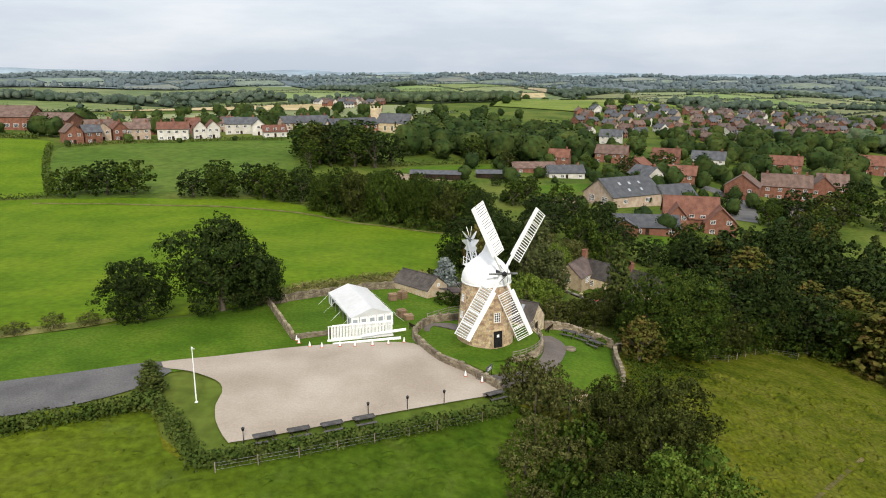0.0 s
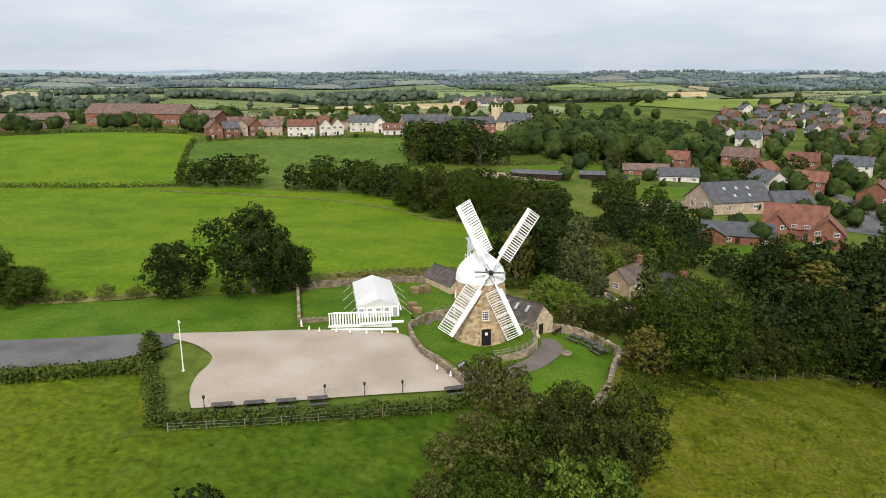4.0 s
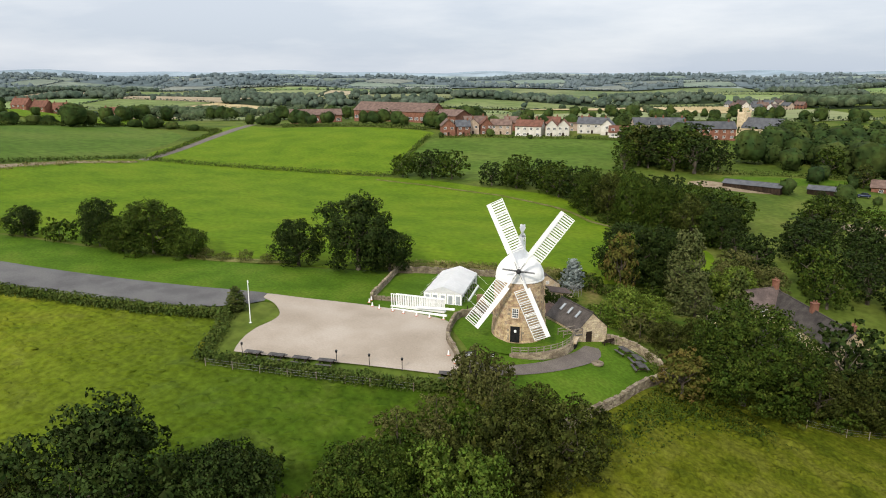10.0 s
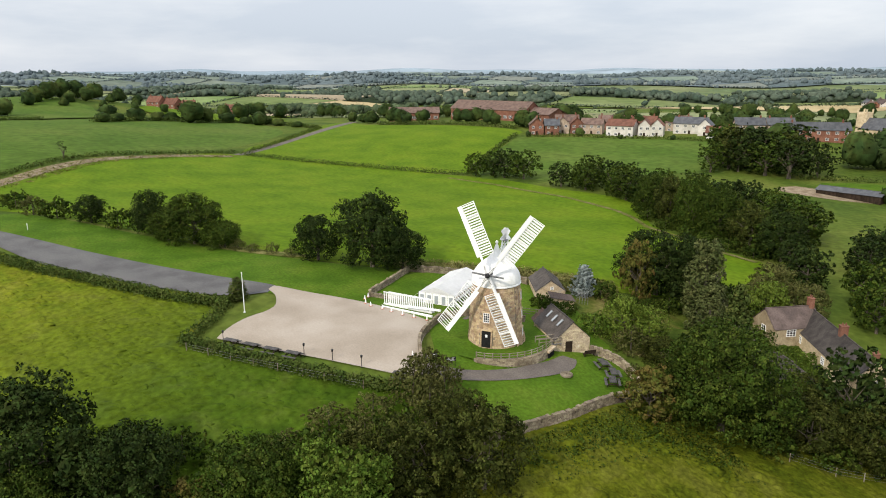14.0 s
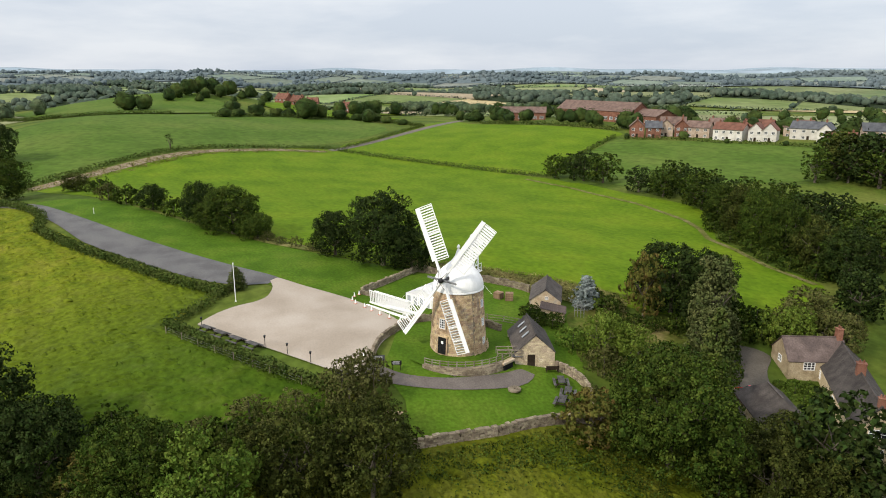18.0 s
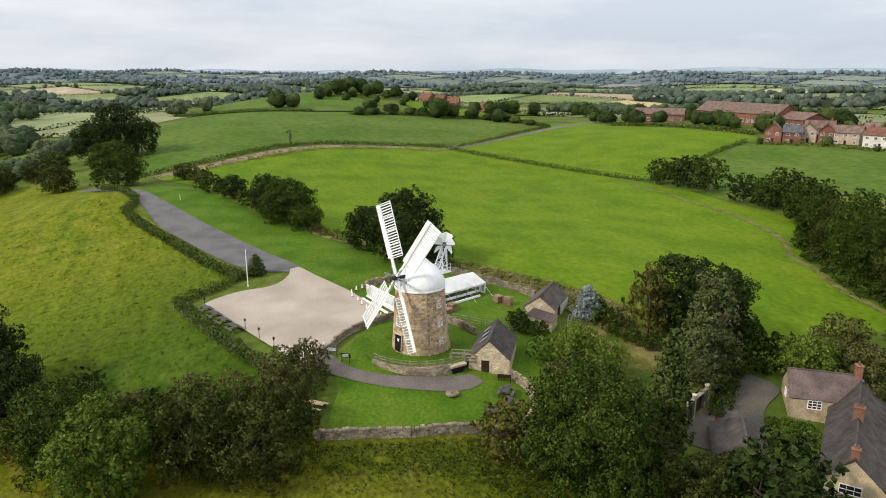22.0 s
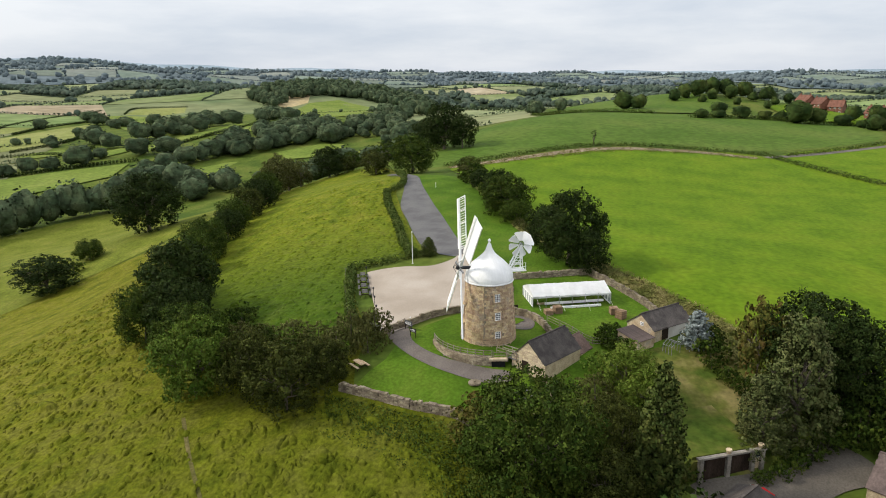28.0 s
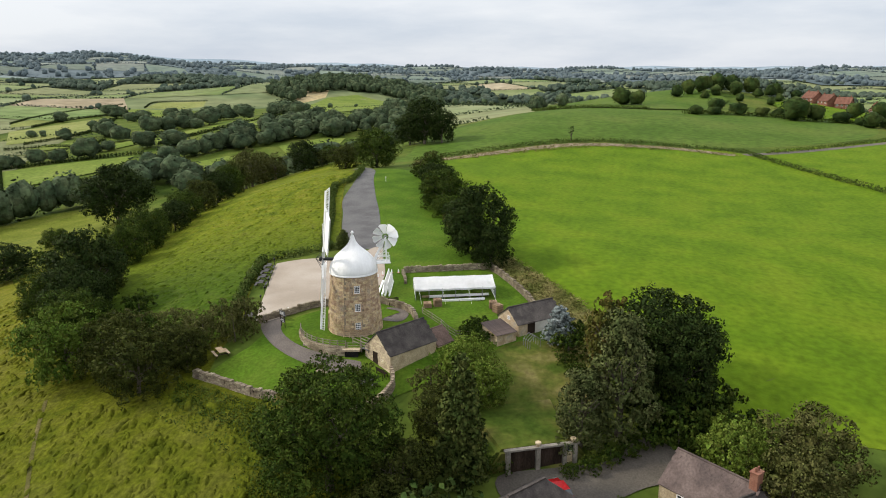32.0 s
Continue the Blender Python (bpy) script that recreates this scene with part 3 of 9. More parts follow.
drape("car_park", curve([(-18.4, 57.3), (-6.4, 62.6), (7, 68.8), (7.4, 70.3), (5.2, 72.4), (1.7, 75.2), (-0.9, 78.6), (-2.6, 80.6), (-6, 80.9), (-11.5, 80.1), (-16, 78.9), (-20.5, 77), (-25, 74.9), (-30.4, 72.6),
                         (-29.6, 71.2), (-26.6, 70.6), (-24, 69.3), (-22.4, 68), (-21.6, 66), (-21.5, 63.6), (-20.6, 60.7), (-19.2, 58.3)], 1, True),
      M_GRAVEL, 0.18, 3, "pale crushed-stone car park with faint stains", "car park")
drape("path", curve([(4.5, 71.5), (7.5, 70.0), (12, 73.6), (15.4, 78.8), (17.2, 85.2), (15.8, 88.6), (14.3, 87.8), (14.3, 84.8), (13.3, 80), (11.6, 76.6), (9.2, 74), (6, 72.6)], 1, True),
      M_PATH, 0.15, 2, "grey tarmac path curving to the barn", "path")
drape("farm_yard", curve([(17.5, 121), (19, 124.5), (22.3, 125.6), (24.6, 121.6), (27, 119), (30.5, 116.8), (30, 110), (26.6, 107.6), (23.6, 113.6), (21.6, 118)], 1, True),
      M_YARD, 0.12, 3, "grey tarmac yard between farm buildings", "yard")
drape("stone_path", curve([(3.4, 86.2), (2.9, 88.7), (0.2, 88.9), (-1.3, 87.2), (-1.2, 85.2), (-0.6, 85.2), (-0.5, 86.8), (0.5, 88.1), (2.2, 87.9), (2.6, 86.2)], 0.6, True),
      M_PATH, 0.16, 1, "narrow grey paved path behind the mill", "path")

# ---- trees and hedges ----
def leaf_mesh(name, c, nrm, size, material, rng, round_n=None, core=None, own=0.55):
    """Many small four-cornered leaf sprays at the places c, facing nrm. core: corners and normals of inner foliage faces."""
    n = len(c)
    if round_n is not None:
        round_n = round_n / np.maximum(np.linalg.norm(round_n, axis=1, keepdims=True), 1e-6)
        nrm = np.where(np.sum(nrm * round_n, axis=1, keepdims=True) < 0, -nrm, nrm)
    nrm = nrm / np.maximum(np.linalg.norm(nrm, axis=1, keepdims=True), 1e-6)
    a = np.cross(nrm, rng.normal(size=(n, 3)))
    a /= np.maximum(np.linalg.norm(a, axis=1, keepdims=True), 1e-6)
    b = np.cross(nrm, a)
    s = size[:, None]
    cup = nrm * s * 0.18
    v = np.stack([c + a * s * 0.62, c + b * s * 0.42 + cup, c - a * s * 0.62, c - b * s * 0.42 + cup], 1).reshape(-1, 3)
    vn = np.repeat(own * round_n + (1 - own) * np.cross(a, b), 4, axis=0) if round_n is not None else None
    if core is not None:
        v, vn = np.concatenate([v, core[0]]), np.concatenate([vn, core[1]])
    return quad_mesh(name, v, vn, material)


def quad_mesh(name, v, vn, material):
    """A mesh of separate four-cornered faces; vn lets them take the roundness of their clump in the light."""
    n = len(v) // 4
    me = bpy.data.meshes.new(name)
    me.vertices.add(4 * n)
    me.vertices.foreach_set("co", v.astype(np.float32).ravel())
    me.loops.add(4 * n)
    me.loops.foreach_set("vertex_index", np.arange(4 * n, dtype=np.int32))
    me.polygons.add(n)
    me.polygons.foreach_set("loop_start", np.arange(0, 4 * n, 4, dtype=np.int32))
    me.update(calc_edges=True)
    me.materials.append(material)
    if vn is not None:
        vn = vn / np.maximum(np.linalg.norm(vn, axis=1, keepdims=True), 1e-6)
        me.normals_split_custom_set_from_vertices(vn.astype(np.float32))
    return me


def knob(k):
    """A unit ball of 6 k k faces, as the corners of each face in turn."""
    g = np.linspace(-1, 1, k + 1)
    quads = []
    for axis in range(3):
        for side in (-1, 1):
            for i in range(k):
                for j in range(k):
                    q = []
                    for u, w in ((g[i], g[j]), (g[i + 1], g[j]), (g[i + 1], g[j + 1]), (g[i], g[j + 1]))[::side]:
                        p = [0.0, 0.0, 0.0]
                        p[axis], p[(axis + 1) % 3], p[(axis + 2) % 3] = side, u, w
                        q.append(p)
                    quads += q
    v = np.array(quads)
    return v / np.linalg.norm(v, axis=1, keepdims=True)


KNOBS = {k: knob(k) for k in (2, 3, 5, 6)}


def lumpy_core(rng, k, lumps, depth):
    """A ball with bulges, as face corners and rounded normals."""
    d = KNOBS[k]
    e = rng.normal(size=(lumps, 3)) + np.array([0, 0, 0.25])
    e /= np.linalg.norm(e, axis=1, keepdims=True)
    near = d @ e.T
    best = near.argmax(1)
    rise = 1 - depth * np.clip((1 - near.max(1)) / 0.32, 0, 1)
    return d * rise[:, None], d - 0.55 * e[best] * near.max(1)[:, None] + 0.15 * d, best


def clump_leaves(rng, centres, radii, per_area, size, flat=0.8):
    """Leaf sprays in small tufts over the outsides of round clumps, thicker on top."""
    cs, ns, ds = [], [], []
    mid = centres.mean(0)
    for c, r in zip(centres, radii):
        k = max(6 if size < 0.9 else 4, int(per_area * 4 * r * r / (size * size)))
        m = int(np.clip(k / 10, 3, 26))
        out = c - mid
        out = out / (np.linalg.norm(out) + 1e-6)
        t = rng.normal(size=(m, 3))
        t /= np.linalg.norm(t, axis=1, keepdims=True)
        t = t + out * 0.5 + np.array([0, 0, 0.35])
        t /= np.linalg.norm(t, axis=1, keepdims=True)
        heart = t * (r * rng.uniform(0.62, 1.0, m))[:, None]
        wide = r * rng.uniform(0.22, 0.42, m)
        own = rng.integers(m, size=k)
        d = rng.normal(size=(k, 3))
        d /= np.linalg.norm(d, axis=1, keepdims=True)
        d = d + 0.7 * t[own] + np.array([0, 0, 0.2])
        d /= np.linalg.norm(d, axis=1, keepdims=True)
        rr = wide[own] * (1 - 0.45 * rng.random(k) ** 2) * (1 + 0.15 * rng.normal(size=k))
        cs.append(c + (heart[own] + d * rr[:, None]) * np.array([1, 1, flat]))
        ns.append(d + 0.75 * rng.normal(size=(k, 3)))
        ds.append(0.5 * d + 0.35 * t[own] + out * 0.6 + np.array([0, 0, 0.12]))
    return np.concatenate(cs), np.concatenate(ns), np.concatenate(ds)


def crown_clumps(rng, kind, h, r):
    """Centres and radii of the leaf clumps of a crown of height h and radius r."""
    cs, rs = [], []
    if kind in ("broad", "round", "tall"):
        n = {"broad": 66, "round": 48, "tall": 60}[kind]
        z0 = {"broad": 0.06, "round": 0.03, "tall": 0.05}[kind] * h
        p1, p2, p3 = rng.uniform(0, 6.28, 3)
        zc, zr = (z0 + h) / 2, (h - z0) / 2
        for i in range(n):
            u = i / (n - 1) * 2 - 1
            a = i * 2.39996 + rng.normal() * 0.25
            u = np.clip(u + rng.normal() * 0.08, -0.97, 0.97)
            w = math.sqrt(1 - u * u) ** (0.75 if kind == "broad" else 0.9)
            q = rng.uniform(0.58, 0.92) * (1 + 0.15 * math.sin(2 * a + p1) + 0.11 * math.sin(3 * a + p2 + 2.5 * u) + 0.08 * math.sin(5 * u + p3))
            br = 0.22 + 0.1 * rng.random()
            if u < -0.3:
                w = max(w, 0.72)
            cs.append((r * w * q * math.cos(a), r * w * q * math.sin(a), zc + zr * u * rng.uniform(0.74, 0.98)))
            rs.append(br * r * (1.15 if kind == "tall" else 1.0))
        for i in range(8):
            d = rng.normal(size=3) * 0.25
            cs.append((d[0] * r, d[1] * r, zc + d[2] * zr))
            rs.append(0.42 * r)
    elif kind == "cone":
        n = 84
        for i in range(n):
            u = (i + 0.5) / n
            a = i * 2.39996
            w = (1 - u) ** 0.5 * min(1, u * 9 + 0.35)
            q = rng.uniform(0.5, 0.8)
            cs.append((r * w * q * math.cos(a), r * w * q * math.sin(a), 0.05 * h + 0.93 * h * u))
            rs.append(r * (0.2 + 0.34 * w * rng.uniform(0.7, 1.1)))
    elif kind == "pine":
        for i in range(64):
            u = (i + 0.5) / 64
            a = i * 2.39996
            w = (1 - u * 0.75) * rng.uniform(0.4, 0.95)
            cs.append((r * w * math.cos(a), r * w * math.sin(a), h * (0.1 + 0.86 * u)))
            rs.append(r * rng.uniform(0.22, 0.34))
    elif kind == "bush":
        for i in range(26):
            a = i * 2.39996
            w = math.sqrt((i + 0.5) / 26) * 0.8
            zz = (0.3 + 0.5 * (1 - w * w) * rng.uniform(0.5, 1.1)) * h
            cs.append((r * w * math.cos(a), r * w * math.sin(a), zz))
            rs.append(r * rng.uniform(0.24, 0.36))
            if i % 2 == 0:
                cs.append((r * w * 1.05 * math.cos(a), r * w * 1.05 * math.sin(a), 0.2 * h))
                rs.append(r * 0.26)
    return np.array(cs), np.array(rs)


def trunk_mesh(rng, kind, h, r):
    bm = bmesh.new()
    t = 0.032 * h if kind != "cone" else 0.02 * h
    top = (0.62 if kind in ("broad", "round", "tall") else 0.85) * h
    lean = Vector((rng.normal() * 0.02 * h, rng.normal() * 0.02 * h, 0))
    rod(bm, (0, 0, -1.0), (0, 0, 0.12 * h), t * 1.35, t, 9)
    rod(bm, (0, 0, 0.12 * h), Vector((0, 0, top)) + lean, t, t * 0.3, 8)
    if kind in ("broad", "round", "tall", "pine"):
        for i in range(8):
            a = i * 2.39996
            z0 = h * rng.uniform(0.2, 0.42)
            e = Vector((math.cos(a) * r * 0.68, math.sin(a) * r * 0.68, z0 + h * rng.uniform(0.14, 0.34)))
            rod(bm, (0, 0, z0), e, t * 0.5, t * 0.12, 6)
            s = Vector((0, 0, z0)).lerp(e, 0.55)
            rod(bm, s, s + Vector((rng.normal() * 0.2 * r, rng.normal() * 0.2 * r, 0.2 * h)), t * 0.24, t * 0.07, 5)
    return shared("trunk", bm, M_BARK)


TREE_MAKES = {}


def tree_make(key, kind, h, r, material, size, density, seed):
    rng = np.random.default_rng(seed)
    cs, rs = crown_clumps(rng, kind, h, r)
    c, nrm, rn = clump_leaves(rng, cs, rs, density, size)
    sizes = size * rng.uniform(0.7, 1.25, len(c))
    # larger sprays deep in the clumps keep the crown from being seen through
    k = 5 if kind == "bush" else 11 if size < 0.5 else 5
    d = rng.normal(size=(len(cs) * k, 3))
    d /= np.linalg.norm(d, axis=1, keepdims=True)
    deep = np.repeat(rs, k)
    c = np.concatenate([c, np.repeat(cs, k, axis=0) + d * deep[:, None] * 0.42])
    nrm, rn = np.concatenate([nrm, d]), np.concatenate([rn, d + np.array([0, 0, 0.1])])
    sizes = np.concatenate([sizes, deep * rng.uniform(0.32, 0.5, len(deep))])
    me = leaf_mesh("crown", c, nrm, sizes, material, rng, rn, own=0.45)
    TREE_MAKES[key] = (me, trunk_mesh(rng, kind, h, r), h, r)


FAR_MAKES = {}


def far_tree_make(key, h, r, seed, tall=False):
    """A crown for trees far off: a bulging mass of foliage with loose sprays round it."""
    rng = np.random.default_rng(seed)
    v, vn, _ = lumpy_core(rng, 5, 14, 0.3)
    shape = np.array([r * 0.9, r * 0.9, h * 0.47])
    v = v * (1 + 0.12 * np.sin(3 * v[:, [1, 2, 0]] * 2 + seed))
    if tall:
        v[:, :2] *= (1 - 0.5 * np.clip(v[:, 2:], -0.4, 1))
    n = 190
    d = rng.normal(size=(n, 3)) + np.array([0, 0, 0.3])
    d /= np.linalg.norm(d, axis=1, keepdims=True)
    pick = rng.integers(len(v), size=n)
    c = v[pick] * rng.uniform(0.88, 1.1, (n, 1)) + 0.05 * rng.normal(size=(n, 3))
    rn = vn[pick] + 0.35 * d
    up = np.array([0, 0, h * 0.5])
    core = (v * 0.93 * shape + up, vn + 0.25 * rng.normal(size=vn.shape))
    me = leaf_mesh("crown", c * shape + up, rn + 0.8 * d, rng.uniform(0.45, 0.9, n), M_LEAF_VILLAGE, rng, rn, core)
    co = np.empty(len(me.vertices) * 3, np.float32)
    me.vertices.foreach_get("co", co)
    FAR_MAKES[key] = (co.reshape(-1, 3), np.concatenate([np.repeat(rn, 4, axis=0), vn]), h, r)


for k in range(3):
    tree_make(("oak", k), "broad", 11, 6.2, M_LEAF, 0.24, 1.05, 10 + k)
    tree_make(("dark", k), "broad", 11, 5.6, M_LEAF_DARK, 0.25, 1.05, 20 + k)
    tree_make(("olive", k), "round", 8, 4.6, M_LEAF_OLIVE, 0.23, 1.0, 40 + k)
    tree_make(("mid", k), "broad", 11, 5.5, (M_LEAF, M_LEAF_DARK, M_LEAF)[k], 0.6, 0.8, 60 + k)
    tree_make(("midtall", k), "tall", 14, 4.6, (M_LEAF_DARK, M_LEAF, M_LEAF_OLIVE)[k], 0.6, 0.8, 70 + k)
    far_tree_make(k, 10, 5.0, 80 + k)
    far_tree_make(k + 3, 13, 4.2, 84 + k, k == 1)
for k in range(2):
    tree_make(("light", k), "round", 9, 5.2, M_LEAF_LIGHT, 0.26, 1.0, 30 + k)
    tree_make(("bush", k), "bush", 3.6, 2.6, M_LEAF_SALLOW, 0.17, 0.62, 50 + k)
    tree_make(("sallow", k), "round", 8, 4.6, M_LEAF_SALLOW, 0.24, 1.0, 46 + k)
    tree_make(("ash", k), "tall", 13, 4.2, M_LEAF_SALLOW, 0.3, 0.7, 48 + k)
    tree_make(("lime", k), "round", 8, 4.8, M_LEAF_LIME, 0.26, 1.0, 36 + k)
    tree_make(("bushdark", k), "bush", 3.4, 2.8, M_LEAF, 0.30, 1.0, 54 + k)
    tree_make(("bushlight", k), "bush", 3.2, 2.6, M_LEAF_LIGHT, 0.28, 1.0, 58 + k)
tree_make(("front", 0), "broad", 13, 7.0, M_LEAF, 0.25, 1.2, 96)
tree_make(("cone", 0), "cone", 13, 2.6, M_LEAF_FIR, 0.3, 1.7, 90)
tree_make(("pine", 0), "pine", 13, 5.0, M_LEAF_PINE, 0.3, 1.5, 91)
tree_make(("silver", 0), "cone", 6, 2.0, M_LEAF_SILVER, 0.28, 1.0, 92)
tree_make(("brown", 0), "round", 7, 3.4, M_LEAF_BROWN, 0.34, 1.0, 93)
tree_make(("chestnut", 0), "broad", 13, 7.0, M_LEAF_DARK, 0.3, 1.1, 94)
tree_make(("larch", 0), "cone", 14, 4.0, M_LEAF_BROWN, 0.5, 1.0, 95)

TREE_WORDS = {
    "front": ("large domed dark green oak below the garden wall", "tree"), "oak": ("dense green broadleaf tree with a rounded crown", "tree"), "dark": ("dark green spreading oak tree", "tree"),
    "olive": ("olive-green hawthorn tree with a loose crown", "tree"), "mid": ("green broadleaf tree in a belt of trees", "tree"),
    "midtall": ("tall green tree in a belt of trees", "tree"), "far": ("distant broadleaf tree beside fields", "tree"),
    "sallow": ("round olive-green sallow tree", "tree"), "ash": ("tall olive-green tree with a thin airy crown", "tree"), "lime": ("bright yellow-green garden tree", "tree"), "light": ("bright fresh-green broadleaf tree", "tree"), "bush": ("olive-green shrub with loose twigs", "shrub"),
    "bushdark": ("dense dark green shrub", "shrub"), "bushlight": ("fresh green garden shrub", "shrub"),
    "cone": ("narrow dark green conifer tree", "conifer"), "pine": ("grey-green pine tree with open branches", "conifer"),
    "silver": ("small silvery-blue spruce beside the shed", "conifer"), "brown": ("small russet-brown hawthorn tree", "tree"),
    "chestnut": ("large dark broadleaf tree with russet edges", "tree"), "larch": ("brownish larch tree with a tall cone crown", "conifer"),
}


# open gardens and yards in front of the village houses
CLEARINGS = [(51, 286, 8), (46, 266, 8), (80, 306, 9), (82, 271, 7), (103, 302, 10), (121, 298, 10), (154, 292, 10), (199, 302, 11), (96, 372, 10), (60, 200, 11), (76, 172, 10),
             (52, 166, 8), (112, 228, 10), (128, 232, 10), (140, 232, 10), (36, 272, 8), (90, 190, 6), (12.5, 222, 5), (14, 212, 4.5), (15.5, 202, 4.5), (17, 192, 4.5), (19, 182, 4.5), (20.5, 172, 4.5), (21.5, 164, 4), (36, 236, 9), (48, 243, 9), (28, 230, 7), (42, 218, 9),
             (34, 212, 6), (-12, 236, 10), (0, 240, 9), (-20, 246, 8), (20, 256, 9), (28, 258, 8), (2, 252, 8), (48, 262, 8)]


def cleared(x, y):
    return any(math.hypot(x - cx, y - cy) < r for cx, cy, r in CLEARINGS)


def tree(key, x, y, h, w=None, turn=0.0, z=None, label="", group=""):
    """Places a tree of height h and crown width w."""
    me, tr, h0, r0 = TREE_MAKES[key]
    sz = h / h0
    sx = (w / (2 * r0)) if w else sz
    words, cat = TREE_WORDS[key[0]]
    m = Matrix.LocRotScale((x, y, (hz(x, y) if z is None else z) - 0.1), Euler((0, 0, turn)), (sx, sx, sz))
    ob = thing("shrub" if cat == "shrub" else "tree", m, label or words, cat, group)
    piece("trunk", tr, ob, Matrix())
    piece("crown", me, ob, Matrix())
    return ob


JOINED = []


def joined_trees(name, label, material, south):
    """The far trees gathered so far, north or south of the fields, as one mesh."""
    cos, ns = [], []
    for key, m in [q for q in JOINED if (q[1].translation.y < 60) == south]:
        co, vn = FAR_MAKES[key][:2]
        a = np.array(m)
        cos.append(co @ a[:3, :3].T + a[:3, 3])
        ns.append(vn @ a[:3, :3].T)
    return tagged(new(name, quad_mesh(name, np.concatenate(cos), np.concatenate(ns), material)), label, "trees", kind="stuff")


def join_tree(x, y, h, w, turn):
    if cleared(x, y):
        return
    key = int(abs(x * 7 + y * 3)) % 6
    h0, r0 = FAR_MAKES[key][2:]
    JOINED.append((key, Matrix.LocRotScale((x, y, hz(x, y) - 0.4), Euler((0, 0, turn)), (w / (2 * r0), w / (2 * r0), h / h0))))


def hedge(name, points, width, tall, label, material=None, size=0.26, density=0.9, group="", step=0.6):
    """A clipped hedge along a line."""
    rng = np.random.default_rng(int(abs(points[0][0] * 13 + points[0][1] * 7)) + 5)
    line = curve(points, step)
    cs, rs = [], []
    for x, y in line:
        z = hz(x, y)
        for k in range(max(2, int(tall / 0.55))):
            for s in (-1, 1):
                cs.append((x + rng.normal() * 0.1 + s * width * 0.22, y + rng.normal() * 0.1 + s * width * 0.22, z + 0.25 + k * tall / max(2, int(tall / 0.55)) + rng.normal() * 0.05))
                rs.append(width * 0.36 * rng.uniform(0.85, 1.2))
    cs, rs = np.array(cs), np.array(rs)
    c, n, rn = [], [], []
    for p, r in zip(cs, rs):
        k = max(5, int(density * 4 * r * r / size ** 2))
        d = rng.normal(size=(k, 3)) + np.array([0, 0, 0.35])
        d /= np.linalg.norm(d, axis=1, keepdims=True)
        c.append(p + d * (r * rng.uniform(0.75, 1.1, k))[:, None])
        n.append(d + 0.5 * rng.normal(size=(k, 3)))
        rn.append(d + np.array([0, 0, 0.3]))
    c, n, rn = np.concatenate(c), np.concatenate(n), np.concatenate(rn)
    me = leaf_mesh(name, c, n, size * rng.uniform(0.7, 1.3, len(c)), material or M_LEAF_HEDGE, rng, rn)
    return tagged(new(name, me), label, "hedge", group)

# ---- hedges and trees near the mill ----
hedge("hedge", [(-77.4, 40.4), (-67, 44.4), (-51.8, 51.6), (-36, 58.3), (-27.5, 62.6)], 1.9, 1.5, "clipped green hedge along the access road", density=1.2)
hedge("hedge", [(-28.6, 63.6), (-24.5, 60), (-20.5, 54.5)], 1.5, 1.25, "clipped green hedge at the end of the car park")
hedge("hedge", [(-20, 53.8), (-8, 58.2), (2, 62.5), (8, 65.7)], 1.7, 1.25, "clipped green hedge along the car park", density=1.3)
hedge("hedge", [(-117, 30.4), (-106, 35.6), (-95.7, 39.2), (-87, 41.6), (-82, 41.4), (-77.4, 40.4)], 1.7, 1.6, "clipped green hedge round the road's end")

tree(("dark", 0), -29.3, 91.2, 12.6, 12.5)
tree(("dark", 1), -38.6, 86.2, 7.8, 8.6, 2.0)
tree(("dark", 2), -25.2, 94.6, 7.2, 7.5, 1.0)
tree(("oak", 0), -63.5, 74.5, 9.2, 11.5)
tree(("dark", 1), -74.5, 70.5, 8.4, 7.5, 0.6)
tree(("oak", 1), -68.6, 71.5, 6.0, 7.0, 0.6)
tree(("oak", 2), -57, 77.5, 5.0, 6.5, 1.6)
tree(("bushdark", 0), -81, 66.5, 4.6, 6, 0.5)
tree(("dark", 0), -88, 63.5, 5.6, 6.5, 2.5)
tree(("bushdark", 1), -95, 59, 4.6, 7, 1.5)
tree(("bush", 0), -101, 56, 4.5, 6)
for k, (x, y) in enumerate(((-51, 80), (-47.5, 82), (-44, 84), (-54, 78.6))):
    tree(("bush", k % 2), x, y, 1.8 + 0.5 * (k % 2), 3.2, k)
tree(("cone", 0), -28.6, 65.6, 3.7, 2.9, label="small dark bushy conifer beside the flagpole")

# round the garden and the farm
tree(("front", 0), 33, 92.6, 12.4, 12.8, 1.0, z=-6.6)
tree(("cone", 0), 28.7, 104.5, 13.8, 4.8, z=-6.5)
tree(("olive", 1), 31.5, 99.5, 5.4, 7, 1.0, z=-6.4)
tree(("olive", 0), 36, 99, 5.2, 7, 2.0, z=-7.6)
tree(("chestnut", 0), 7.4, 122.2, 10.6, 12.0, z=-3)
tree(("dark", 2), 11.5, 124.5, 11.0, 9.5, z=-3.8)
tree(("brown", 0), 7.2, 116.4, 9.6, 6, z=-2.4, label="russet-tinged tree at the field's edge")
tree(("pine", 0), 17.5, 118.5, 12.6, 8.5, z=-4.3)
tree(("pine", 0), 20.4, 114.8, 8.0, 6.5, 1.0, z=-4.9)
tree(("lime", 0), 22.5, 129.5, 6.5, 7, z=-5.5)
tree(("sallow", 1), 21.0, 135.5, 7.5, 9, z=-5.4)
tree(("sallow", 0), 26.5, 133.8, 7.0, 8, 1.0, z=-6.2)
tree(("bushdark", 1), 16.5, 130.5, 4.0, 6, z=-4.6)
tree(("brown", 0), 27.4, 86.6, 6.0, 6.2)
tree(("silver", 0), 1.5, 110, 5.0, 3.8)
